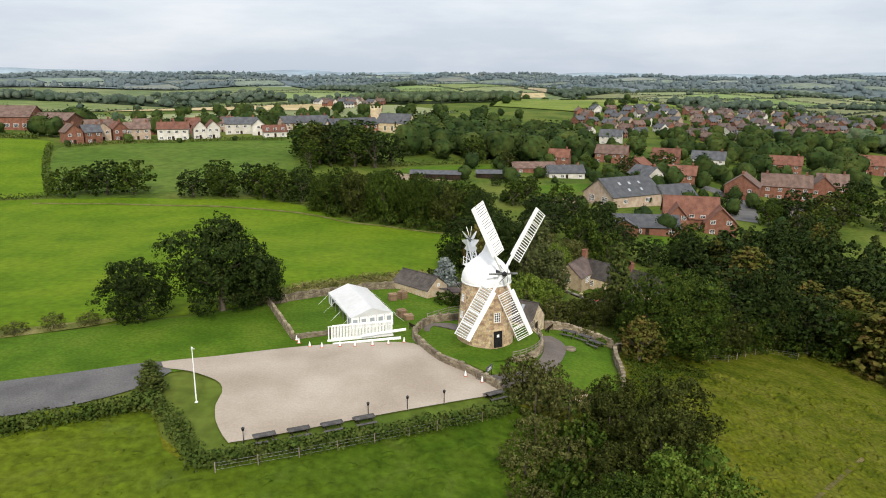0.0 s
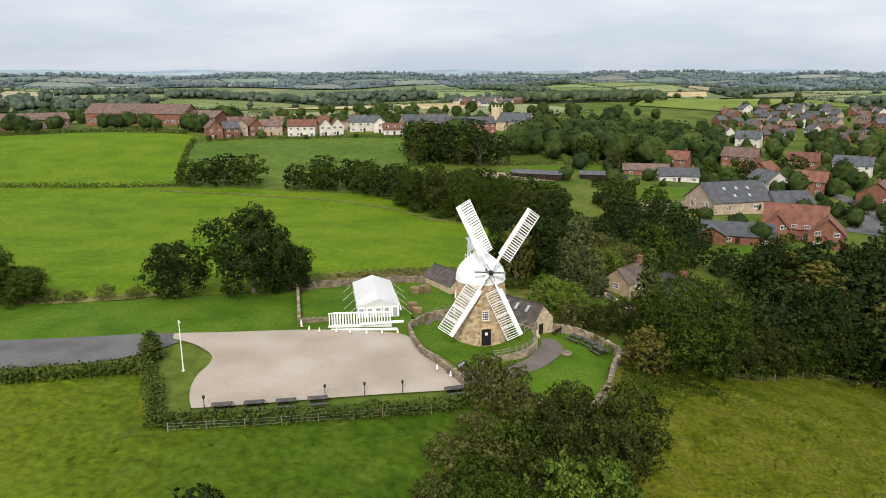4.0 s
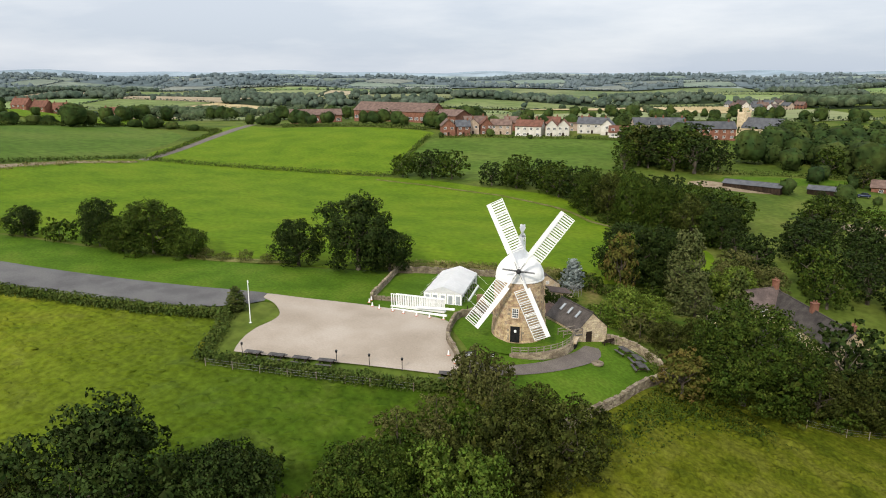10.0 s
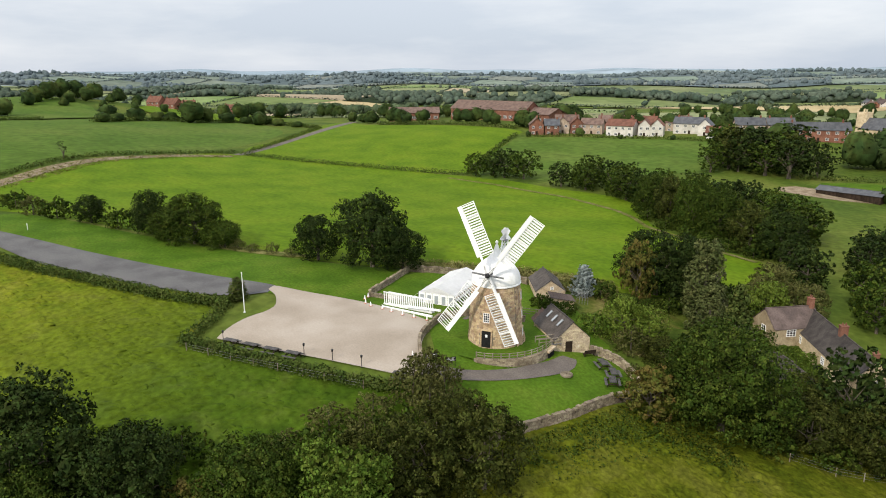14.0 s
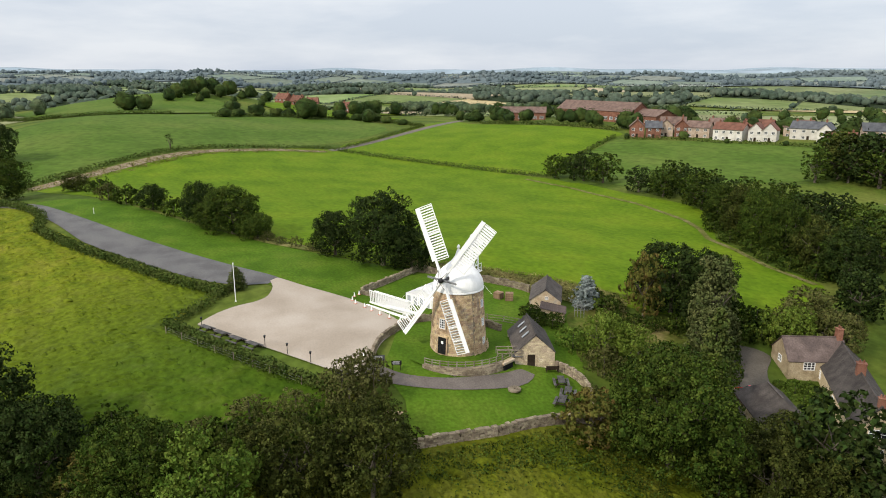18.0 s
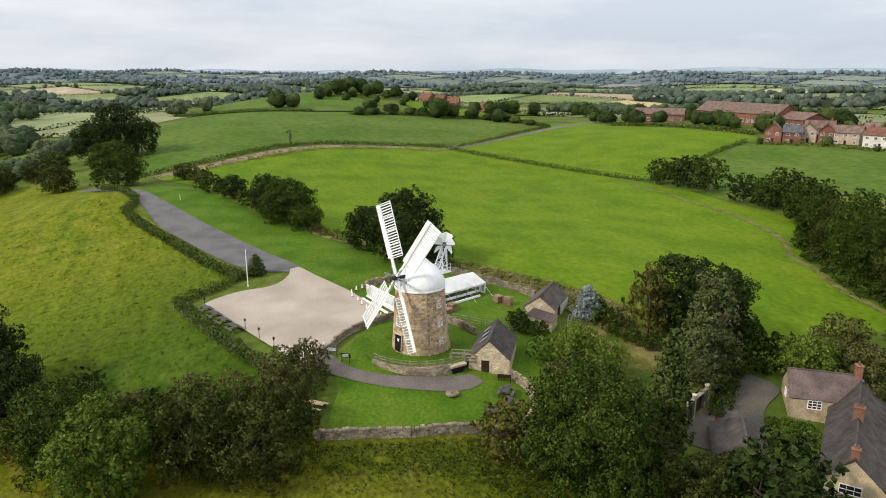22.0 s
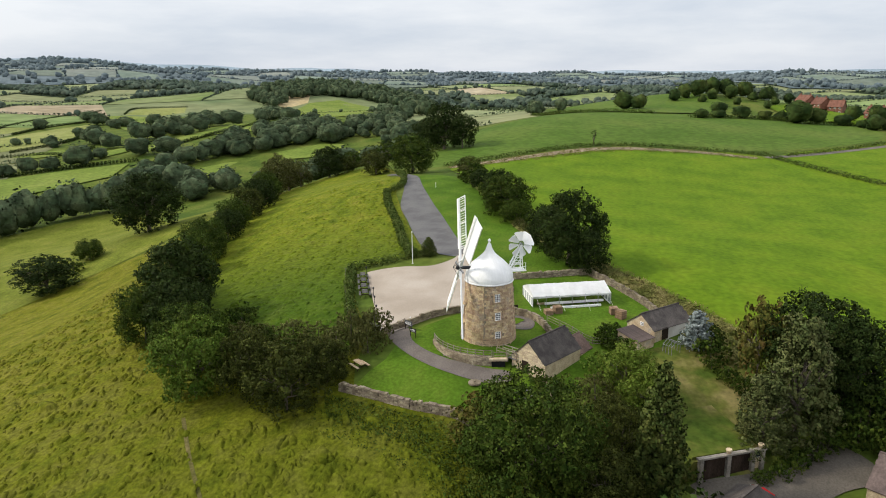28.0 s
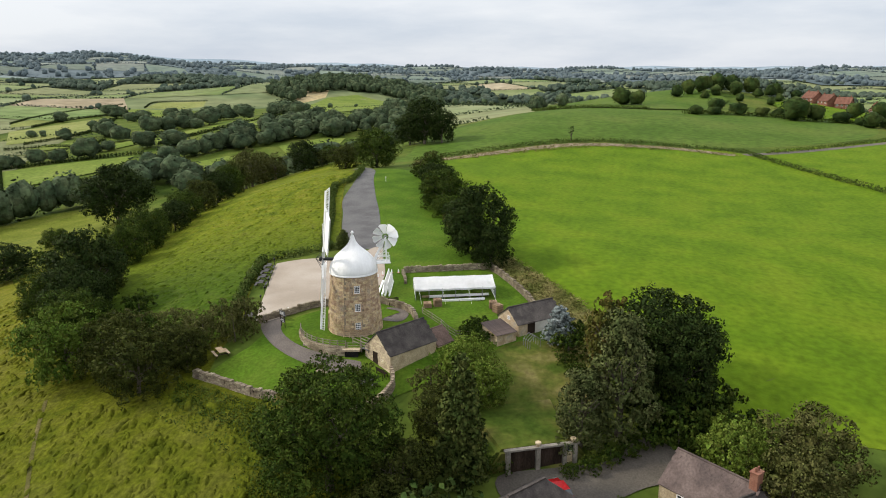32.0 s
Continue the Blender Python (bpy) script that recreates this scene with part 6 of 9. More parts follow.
    bm = bmesh.new()
    box(bm, (0, 3.8, 8.36), (1.5, 2.0, 0.08))
    pl = part("platform", bm, M_WHITE, mill)
    pl.matrix_basis = MILL_TURN
    # openings
    for i, (a, z, hw, hh_) in enumerate(OPENINGS):
        r = tower_radius(z)
        m = Matrix.Rotation(radians(a + 90), 4, "Z") @ Matrix.Translation((0, -r - 0.01, z)) @ Matrix.Rotation(radians(-4), 4, "X")
        bm = bmesh.new()
        for s in (-1, 1):
            box(bm, (s * (hw + 0.07), 0.06, 0), (0.16, 0.26, 2 * hh_ + 0.06), bevel=0.015)
        box(bm, (0, 0.06, hh_ + 0.1), (2 * hw + 0.34, 0.28, 0.2), bevel=0.015)
        if i:
            box(bm, (0, 0.04, -hh_ - 0.07), (2 * hw + 0.3, 0.32, 0.14), bevel=0.015)
        sur = part("stone_surround", bm, M_TOWER, mill)
        sur.matrix_basis = m
        if i == 0:
            bm = bmesh.new()
            box(bm, (0, 0.03, 0.0), (2 * hw, 0.08, 2 * hh_))
            d = part("door", bm, M_DARK, mill, "dark stable door standing half open")
            d.matrix_basis = m
            for s in (-1, 1):
                bm = bmesh.new()
                for q in range(3):
                    box(bm, (s * (0.1 + 0.19 * q), -0.04, -0.45), (0.18, 0.05, 1.1))
                e = part("door_leaf", bm, M_DARK, d)
            bm = bmesh.new()
            box(bm, (0.02, -0.03, 0.42), (0.3, 0.03, 0.34))
            part("notice", bm, M_WHITE, d, "white paper notice")
        else:
            add_window(mill, m @ Matrix.Translation((0, -0.01, 0)), 2 * hw, 2 * hh_)
    return mill


build_mill()

# lawn bank inside the curved retaining wall
bm = bmesh.new()
bmesh.ops.create_circle(bm, cap_ends=True, radius=7.25, segments=64, matrix=Matrix.Translation((6.5, 83.7, -0.42)))
bank = part("lawn_bank", bm, M_LAWN)
tagged(bank, "mown grass bank round the mill's foot", "lawn", kind="structure")


def arc_wall(name, centre, radius, a0, a1, z0, z1, label):
    ob = thing(name, Matrix.Translation((*centre, 0)), label, "wall", kind="structure")
    bm = bmesh.new()
    n = 40
    rows = []
    for r, z in ((radius - 0.32, z0 - 0.8), (radius - 0.32, z1 - 0.02), (radius - 0.06, z1 - 0.02), (radius - 0.06, z0 - 0.8)):
        rows.append([bm.verts.new((r * math.cos(radians(a0 + (a1 - a0) * i / n)), r * math.sin(radians(a0 + (a1 - a0) * i / n)), z)) for i in range(n + 1)])
    for k in range(4):
        for i in range(n):
            bm.faces.new((rows[k][i], rows[k][i + 1], rows[(k + 1) % 4][i + 1], rows[(k + 1) % 4][i]))
    part("wall_core", bm, M_MORTAR, ob)
    v, f = stone_courses(lambda z: radius, z0 - 0.6, z1, 0.2, 0.38, 8, depth=0.2, a0=a0, a1=a1)
    raw_part("stones", v, f, M_WALLSTONE, ob, "", "stuff")
    v, f = stone_courses(lambda z: radius - 0.05, z1 - 0.02, z1 + 0.1, 0.12, 0.5, 9, depth=0.34, a0=a0, a1=a1)
    raw_part("coping", v, f, M_WALLSTONE, ob, "", "stuff")
    return ob


arc_wall("retaining_wall", (6.5, 83.7), 7.45, -68, 14, -1.9, -0.35, "curved gritstone retaining wall below the mill")


def stone_wall(name, points, tall, label, width=0.42, seed=1, sink=0.3, material=None):
    """A dry-stone wall of uneven stones along a line."""
    rng = np.random.default_rng(seed)
    line = curve(points, 0.4)
    verts, faces = [], []
    for p, q in zip(line, line[1:]):
        p, q = np.array(p), np.array(q)
        d = q - p
        ln = np.linalg.norm(d)
        d = d / ln
        side = np.array([-d[1], d[0]])
        zg = hz(*p)
        z = zg - sink
        top = zg + tall + rng.normal() * 0.02
        while z < top:
            ch = rng.uniform(0.15, 0.26)
            last = z + ch >= top
            hl = ln * rng.uniform(0.48, 0.62)
            off = (0.5 + rng.normal() * 0.14) * ln
            w2 = (width / 2 * (1.1 - 0.2 * (z - zg) / max(tall, 0.3))) * rng.uniform(0.9, 1.12) * (1.1 if last else 1)
            b = len(verts)
            for zz in (z + 0.008, z + ch - 0.008):
                for sx, sy in ((-1, -1), (1, -1), (1, 1), (-1, 1)):
                    k = 0.93 if zz > z + 0.05 else 1.0
                    xy = p + d * (off + sx * hl * k * rng.uniform(0.92, 1.0)) + side * (sy * w2 * k * rng.uniform(0.9, 1.0))
                    verts.append((xy[0], xy[1], zz + rng.normal() * 0.008))
            faces += [tuple(b + i for i in f) for f in ((4, 5, 6, 7), (0, 1, 5, 4), (1, 2, 6, 5), (2, 3, 7, 6), (3, 0, 4, 7))]
            z += ch
    ob = raw_part(name, verts, faces, material or M_WALLSTONE)
    return tagged(ob, label, "wall", kind="structure")


stone_wall("stone_wall", [(7.4, 69.6), (4.4, 72.6), (0.8, 75.7), (-1.7, 80.2), (-2.6, 83.2), (-1.8, 86.5), (-0.4, 89.0), (2.0, 90.6), (4.6, 91.8)], 0.95, "curved dry-stone wall between lawn and car park", seed=2)
stone_wall("stone_wall", [(-17.6, 81.6), (-20.5, 87.8), (-23.8, 94.8)], 1.0, "weathered dry-stone wall beside the marquee lawn", seed=3)
stone_wall("stone_wall", [(-23.8, 94.9), (-17, 99.8), (-10.6, 103.8), (-6.6, 105.6)], 1.05, "weathered dry-stone wall behind the marquee", seed=4)
stone_wall("stone_wall", [(-17.6, 81.4), (-14.6, 82.9), (-12.2, 83.9)], 0.6, "low dry-stone wall at the lawn's edge", seed=5)
stone_wall("stone_wall", [(20.4, 68.4), (21.6, 72.8), (22.9, 78), (23.5, 83.5), (24.4, 87.6), (26.0, 90.2)], 0.95, "pale dry-stone boundary wall below the garden", seed=6, width=0.55)
stone_wall("stone_wall", [(15.4, 92.2), (17.6, 93.2), (20.0, 93.0), (22.4, 91.8), (24.6, 89.6)], 1.1, "gritstone garden wall beside the barn", seed=7)

# ---- barn, shed, marquee and yard things ----
def gabled(name, m, w, d, eave, ridge, wall_mat, roof_mat, label, category, foot=-1.0, over=0.25, windows=(), door=None, chimneys=(), skylights=(), thick=0.12, tiles=0.0, group=""):
    """A gabled building: ridge along y, front gable at y = 0 facing -y, back at y = d. windows: (face, u, z, w, h)."""
    ob = thing(name, m, label, category, group)
    bm = bmesh.new()
    prism(bm, [(-w / 2, foot), (w / 2, foot), (w / 2, eave), (0, ridge), (-w / 2, eave)], 0, d)
    bmesh.ops.recalc_face_normals(bm, faces=bm.faces[:])
    part("wall", bm, wall_mat, ob)
    slope = math.atan2(ridge - eave, w / 2)
    for s in (-1, 1):
        bm = bmesh.new()
        ln = math.hypot(w / 2, ridge - eave) + over
        rm = Matrix.Translation((0, d / 2, ridge + 0.03)) @ Matrix.Rotation(s * slope, 4, "Y")
        if tiles:
            rng = np.random.default_rng(int(abs(w * 100)) + s)
            rows = int(ln / tiles)
            for i in range(rows):
                a = ln * i / rows
                cols = int((d + 2 * over) / (tiles * 1.6))
                cw = (d + 2 * over) / cols
                for j in range(cols):
                    box(bm, (s * (a + ln / rows / 2), -d / 2 - over + (j + 0.5) * cw + (cw * 0.25 if i % 2 else -cw * 0.1), thick / 2 + 0.02 * rng.random()),
                        (ln / rows * 1.12, cw * 0.965, 0.03), rm @ Matrix.Rotation(s * radians(2.2), 4, "Y"))
            box(bm, (s * ln / 2, 0, thick / 2 - 0.07), (ln, d + 2 * over, thick - 0.06), rm)
        else:
            box(bm, (s * ln / 2, 0, thick / 2), (ln, d + 2 * over, thick), rm)
        rf = part("roof", bm, roof_mat, ob)
        for face, u, v, sw, sl in skylights:
            if face == s:
                b2 = bmesh.new()
                box(b2, (s * v, u - d / 2, thick + 0.05), (sl, sw, 0.07), rm)
                sk = part("skylight", b2, M_LEAD, rf, "pale skylight in the roof slope")
                b2 = bmesh.new()
                box(b2, (s * v, u - d / 2, thick + 0.092), (sl - 0.16, sw - 0.16, 0.012), rm)
                part("pane", b2, M_WINDOWS, rf)
    bm = bmesh.new()
    rod(bm, (0, -over, ridge + thick), (0, d + over, ridge + thick), 0.11, 0.11, 8)
    part("ridge_tiles", bm, roof_mat, ob)
    turn = {"front": (Matrix.Identity(4)), "back": Matrix.Translation((0, d, 0)) @ Matrix.Rotation(math.pi, 4, "Z"),
            "left": Matrix.Translation((-w / 2, d / 2, 0)) @ Matrix.Rotation(-math.pi / 2, 4, "Z"), "right": Matrix.Translation((w / 2, d / 2, 0)) @ Matrix.Rotation(math.pi / 2, 4, "Z")}
    for face, u, z, ww, wh in windows:
        add_window(ob, turn[face] @ Matrix.Translation((u, -0.03, z)), ww, wh, max(2, int(ww / 0.5)), 2 if wh < 1.1 else 3, label="white-framed window")
    if door:
        face, u, z, dw, dh, dm = door
        bm = bmesh.new()
        box(bm, (0, 0.03, 0), (dw, 0.03, dh))
        dd = part("door", bm, dm, ob)
        bm = bmesh.new()
        box(bm, (0, 0, 0), (dw / 5 - 0.012, 0.06, dh))
        board = shared("board", bm, dm)
        for q in range(5):
            piece("board", board, dd, Matrix.Translation((-dw / 2 + dw * (q + 0.5) / 5, 0, 0)))
        dd.matrix_basis = turn[face] @ Matrix.Translation((u, -0.03, z + dh / 2))
    for cx, cy, cw, ch, cm in chimneys:
        bm = bmesh.new()
        box(bm, (cx, cy, ridge + ch / 2 - 0.4), (cw, cw * 0.8, ch + 0.8), bevel=0.02)
        box(bm, (cx, cy, ridge + ch + 0.03), (cw + 0.12, cw * 0.8 + 0.12, 0.12), bevel=0.02)
        st = part("chimney", bm, cm, ob)
        for k in (-1, 1):
            bm = bmesh.new()
            rod(bm, (cx + k * cw * 0.22, cy, ridge + ch + 0.05), (cx + k * cw * 0.22, cy, ridge + ch + 0.45), 0.11, 0.09, 8)
            part("chimney_pot", bm, M_BRICK, st)
    return ob


def facing(x, y, z, dx, dy):
    """A pose whose +y points along dx, dy."""
    return Matrix.Translation((x, y, z)) @ Matrix.Rotation(math.atan2(-dx, dy), 4, "Z")


# barn with stone gable
barn_m = facing(14.1, 89.95, 0, -6.3, 3.6)
barn = gabled("barn", barn_m, 4.9, 7.3, 0.0, 2.2, M_STONE_PALE, M_SLATE, "small gritstone barn with dark stone-slate roof and skylights", "barn",
              foot=-3.4, over=0.12, door=("front", -0.45, -2.3, 0.95, 2.0, M_WOOD_DARK), tiles=0.33,
              skylights=((-1, 1.9, 1.15, 0.5, 1.15), (-1, 3.7, 1.15, 0.5, 1.15), (-1, 5.5, 1.15, 0.5, 1.15)))
bm = bmesh.new()
box(bm, (0.75, -0.02, -1.0), (0.5, 0.03, 0.5))
part("notice_board", bm, M_WHITE, barn, "white notice on the barn gable").matrix_basis = Matrix()
bm = bmesh.new()
rng = np.random.default_rng(77)
z = -3.0
while z < 2.0:
    ch = rng.uniform(0.17, 0.28)
    half = 2.44 if z + ch < 0 else 2.44 * (2.2 - z - ch) / 2.2
    x = -half
    while x < half - 0.1:
        wd = min(rng.uniform(0.25, 0.6), half - x)
        if not (-1.0 < x + wd / 2 < 0.1 and z < -0.25):
            box(bm, (x + wd / 2, 0.04, z + ch / 2), (wd - 0.02, 0.14 + rng.random() * 0.03, ch - 0.02))
        x += wd
    z += ch
part("gable_facing", bm, shade("barn_gable_stone", [(0.44, 0.35, 0.235), (0.54, 0.44, 0.305), (0.60, 0.50, 0.36)], scale=0.9, fine=8, bump=1, bump_scale=12, island=0.2), barn, "", )

# lean-to with a mossy tiled roof behind the barn
gabled("outbuilding", facing(7.2, 94.0, 0, -3.0, 1.6), 3.9, 2.6, -1.1, 0.4, M_STONE, M_TILE_BROWN, "low stone outbuilding with brown mossy roof behind the barn", "outbuilding", foot=-2.6, over=0.1, tiles=0.3)

# shed by the field wall
shed_m = facing(0.3, 103.0, 0, -5.8, 5.2)
gabled("shed", shed_m, 4.6, 7.4, 0.35, 2.0, M_STONE, M_SLATE, "stone field shed with dark slate roof", "shed", foot=-1.6, over=0.12, tiles=0.4,
       door=("right", -1.6, -1.2, 1.2, 1.6, M_WOOD_DARK), windows=(("front", 0.2, 0.75, 0.5, 0.5),))
bm = bmesh.new()
box(bm, (2.32, 5.0, -0.6), (0.05, 4.5, 1.85))
part("whitewash", bm, M_RENDER, bpy.data.objects["shed"], "whitewashed stretch of the shed wall")
leanto = thing("lean_to", facing(2.9, 102.3, 0, -5.8, 5.2), "lean-to with brown-grey sheet roof against the shed", "shed")
bm = bmesh.new()
prism(bm, [(-1.7, -1.6), (1.7, -1.6), (1.7, -0.15), (-1.7, 0.45)], -1.4, 1.6)
bmesh.ops.recalc_face_normals(bm, faces=bm.faces[:])
part("wall", bm, M_STONE, leanto)
bm = bmesh.new()
box(bm, (0, 0, 0.22), (3.8, 0.268, 0.05), Matrix.Rotation(radians(10), 4, "Y"))
sheet = shared("roof_sheet", bm, M_TILE_DARK)
for k in range(12):
    piece("roof_sheet", sheet, leanto, Matrix.Translation((0, -1.5 + 0.27 * k, 0.02 if k % 2 else 0)))
glasshouse = thing("greenhouse", facing(3.6, 106.8, hz(3.6, 106.8), -5.8, 5.2) @ Matrix.Diagonal((0.75, 0.75, 0.75, 1)), "small weathered glasshouse frame beside the shed", "greenhouse")
bm = bmesh.new()
for x in np.linspace(-0.9, 0.9, 4):
    for s in (-1, 1):
        bar(bm, (x, s * 1.1, 0), (x, s * 1.1, 1.5), 0.07)
        bar(bm, (x, s * 1.1, 1.5), (x, 0, 2.3), 0.07)
for s in (-1, 1):
    bar(bm, (-0.9, s * 1.1, 1.5), (0.9, s * 1.1, 1.5), 0.07)
bar(bm, (-0.9, 0, 2.3), (0.9, 0, 2.3), 0.07)
part("frame", bm, M_PICNIC, glasshouse)
undercroft = thing("undercroft_door", Matrix.Translation((13.75, 86.3, -1.5)) @ Matrix.Rotation(radians(105), 4, "Z"), "dark undercroft opening with stone lintel below the bank", "doorway")
# Solid near-black block: the shade inside the opening is put into its colour.
bm = bmesh.new()
box(bm, (0, 0.3, 0), (1.6, 0.5, 1.7))
part("opening", bm, M_DARK, undercroft)
bm = bmesh.new()
box(bm, (0, 0.25, 0.95), (2.2, 0.7, 0.28), bevel=0.02)
part("lintel", bm, M_STONE, undercroft)

# marquee
tent_m = facing(-8.2, 86.8, 0.0, -4.6, 10.9)


def build_marquee():
    ob = thing("marquee", tent_m, "white party marquee with clear windows and one open side", "marquee")
    w, d, e, r, f = 5.8, 11.9, 1.5, 2.55, -0.75
    bm = bmesh.new()
    n = 12
    rows = []
    for i in range(n + 1):
        y = d * i / n
        sag = -0.06 * abs(math.sin(math.pi * i * 4 / n))
        rows.append([bm.verts.new((x, y, z + sag)) for x, z in ((-w / 2 - 0.05, e - 0.25), (-w / 2 - 0.05, e), (0, r), (w / 2 + 0.05, e), (w / 2 + 0.05, e - 0.25))])
    for a, b in zip(rows, rows[1:]):
        for k in range(4):
            bm.faces.new((a[k], a[k + 1], b[k + 1], b[k]))
    for row, flip in ((rows[0], 1), (rows[-1], 0)):
        bm.faces.new((row[1], row[2], row[3])[::-1 if flip else 1])
    bmesh.ops.solidify(bm, geom=bm.faces[:], thickness=0.02)
    part("canopy", bm, M_CANVAS, ob, "white cloth roof with a shallow ridge")
    bm = bmesh.new()
    for i in range(7):
        y = d * i / 6
        for s in (-1, 1):
            rod(bm, (s * w / 2, y, f), (s * w / 2, y, e), 0.05, 0.05, 6)
    part("pole", bm, M_LEAD, ob, "metal side poles")
    for i in (0, 5):
        y0, y1 = d * i / 6 + 0.04, d * (i + 1) / 6 - 0.04
        bm = bmesh.new()
        box(bm, (-w / 2, (y0 + y1) / 2, (e + f) / 2 - 0.02), (0.03, y1 - y0, e - f))
        sp = part("side_panel", bm, M_CANVAS, ob)
        bm = bmesh.new()
        box(bm, (-w / 2 - 0.004, (y0 + y1) / 2, (e + f) / 2 + 0.25), (0.035, 0.75, 1.0))
        part("window", bm, M_WINDOWS, sp, "clear plastic window")
    for i in range(5):
        x0, x1 = -w / 2 + w * i / 5 + 0.03, -w / 2 + w * (i + 1) / 5 - 0.03
        for y in (0.02, d - 0.02):
            bm = bmesh.new()
            box(bm, ((x0 + x1) / 2, y, (e + f) / 2 - 0.02), (x1 - x0, 0.03, e - f))
            sp = part("end_panel", bm, M_CANVAS, ob)
            bm = bmesh.new()
            box(bm, ((x0 + x1) / 2, y, (e + f) / 2 + 0.2), (0.62, 0.036, 1.25))
            part("window", bm, M_WINDOWS, sp, "clear plastic window")
    for i, (sx, y) in enumerate([(s, yy) for s in (-1, 1) for yy in (0.5, 4.0, 7.8, 11.4)]):
        bm = bmesh.new()
        a = (sx * w / 2, y, e - 0.05)
        rod(bm, a, (sx * (w / 2 + 2.3), y + 0.3, f + 0.1), 0.016, 0.016, 5)
        part("guy_rope", bm, M_WHITE, ob, "taut white guy rope")
    return ob


build_marquee()


def timber_on_trestles():
    m = tent_m @ Matrix.Translation((1.2, 0, 0))
    for k, (x, z, y0, y1) in enumerate(((0.4, -0.1, 1.0, 10.8), (1.0, 0.12, 2.0, 11.0), (2.2, -0.2, 2.5, 10.2))):
        bm = bmesh.new()
        bar(bm, (x, y0, z), (x, y1, z + 0.05), 0.26, 0.3)
        ob = part("sail_stock", bm, M_WOOD_PALE if k == 0 else M_WHITE)
        ob.matrix_basis = m
        tagged(ob, "long bare timber spare beam on trestles" if k == 0 else "long white-painted spare sail beam on trestles", "beam", "stored sail beams")
    for y in (3.2, 6.4, 9.6):
        t = thing("trestle", m @ Matrix.Translation((1.2, y, -0.75)), "timber trestle under the stored beams", "trestle", "trestles")
        bm = bmesh.new()
        bar(bm, (-1.2, 0, 0.48), (1.3, 0, 0.48), 0.12)
        part("beam", bm, M_WOOD, t)
        for s in (-1, 1):
            bm = bmesh.new()
            bar(bm, (s * 0.9, -0.35, 0), (s * 0.9, 0, 0.48), 0.07)
            bar(bm, (s * 0.9, 0.35, 0), (s * 0.9, 0, 0.48), 0.07)
            part("leg", bm, M_WOOD, t)


timber_on_trestles()


M_PALLET = shade("pallet_timber", [(0.15, 0.095, 0.055), (0.22, 0.145, 0.088), (0.28, 0.195, 0.125)], scale=1.5, fine=10, bump=0.4, random_ob=0.2)


def pallet_stack(x, y, turn, n):
    ob = thing("pallet_stack", Matrix.Translation((x, y, hz(x, y) + 0.1)) @ Matrix.Rotation(turn, 4, "Z"), "stack of brown timber pallets on the grass", "pallets", "pallet stacks")
    for k in range(n):
        bm = bmesh.new()
        lattice(bm, [-0.6, -0.48, -0.06, 0.06, 0.48, 0.6], bars(1.1, 5, 0.13, 0.13), 0.12)
        pl = part("pallet", bm, M_PALLET, ob)
        pl.matrix_basis = Matrix.Translation((0, 0, k * 0.17 + 0.08)) @ Matrix.Rotation(math.pi / 2, 4, "X")


pallet_stack(-6.4, 99.4, 0.3, 6)
pallet_stack(-5.0, 100.4, 0.9, 7)
pallet_stack(-3.6, 90.4, 0.4, 4)
pallet_stack(-4.6, 91.6, 0.5, 6)


def stored_sail(x0, y0, x1, y1, lift, tall, lean, label):
    """A lattice sail stood on its long edge."""
    ln = math.hypot(x1 - x0, y1 - y0)
    m = Matrix.Translation((x0, y0, hz((x0 + x1) / 2, (y0 + y1) / 2) + lift)) @ Matrix.Rotation(math.atan2(y1 - y0, x1 - x0), 4, "Z") @ Matrix.Rotation(radians(lean), 4, "X")
    ob = thing("stored_sail", m, label, "sail", "stored sails")
    bm = bmesh.new()
    box(bm, (ln / 2, 0, 0.12), (ln, 0.2, 0.24))
    part("stock", bm, M_WHITE, ob)
    bm = bmesh.new()
    box(bm, (ln / 2, 0, tall), (ln * 0.98, 0.08, 0.09))
    part("rail", bm, M_WHITE, ob)
    bm = bmesh.new()
    box(bm, (0, 0, tall / 2 + 0.1), (0.13, 0.07, tall - 0.3))
    me = shared("slat", bm, M_WHITE)
    n = int(ln / 0.36)
    for k in range(n):
        piece("slat", me, ob, Matrix.Translation((ln * (k + 0.5) / n, 0, 0)))


stored_sail(-13.2, 80.9, -5.2, 83.2, 0.15, 2.0, 4, "white lattice sail stored upright beside the car park")
stored_sail(-12.8, 81.6, -5.4, 83.8, 0.1, 2.0, 6, "white lattice sail stored upright beside the car park")
bm = bmesh.new()
bar(bm, (-12.4, 80.0, 0.15), (-4.2, 82.3, 0.15), 0.3, 0.28)
tagged(part("sail_stock", bm, M_WHITE), "white spare sail beam lying at the car park's edge", "beam", "stored sail beams")
bm = bmesh.new()
bar(bm, (-9.0, 81.6, 0.7), (-3.6, 83.4, 0.9), 0.26, 0.26)
tagged(part("sail_stock", bm, M_WHITE), "white spare sail beam resting on the stored sails", "beam", "stored sail beams")


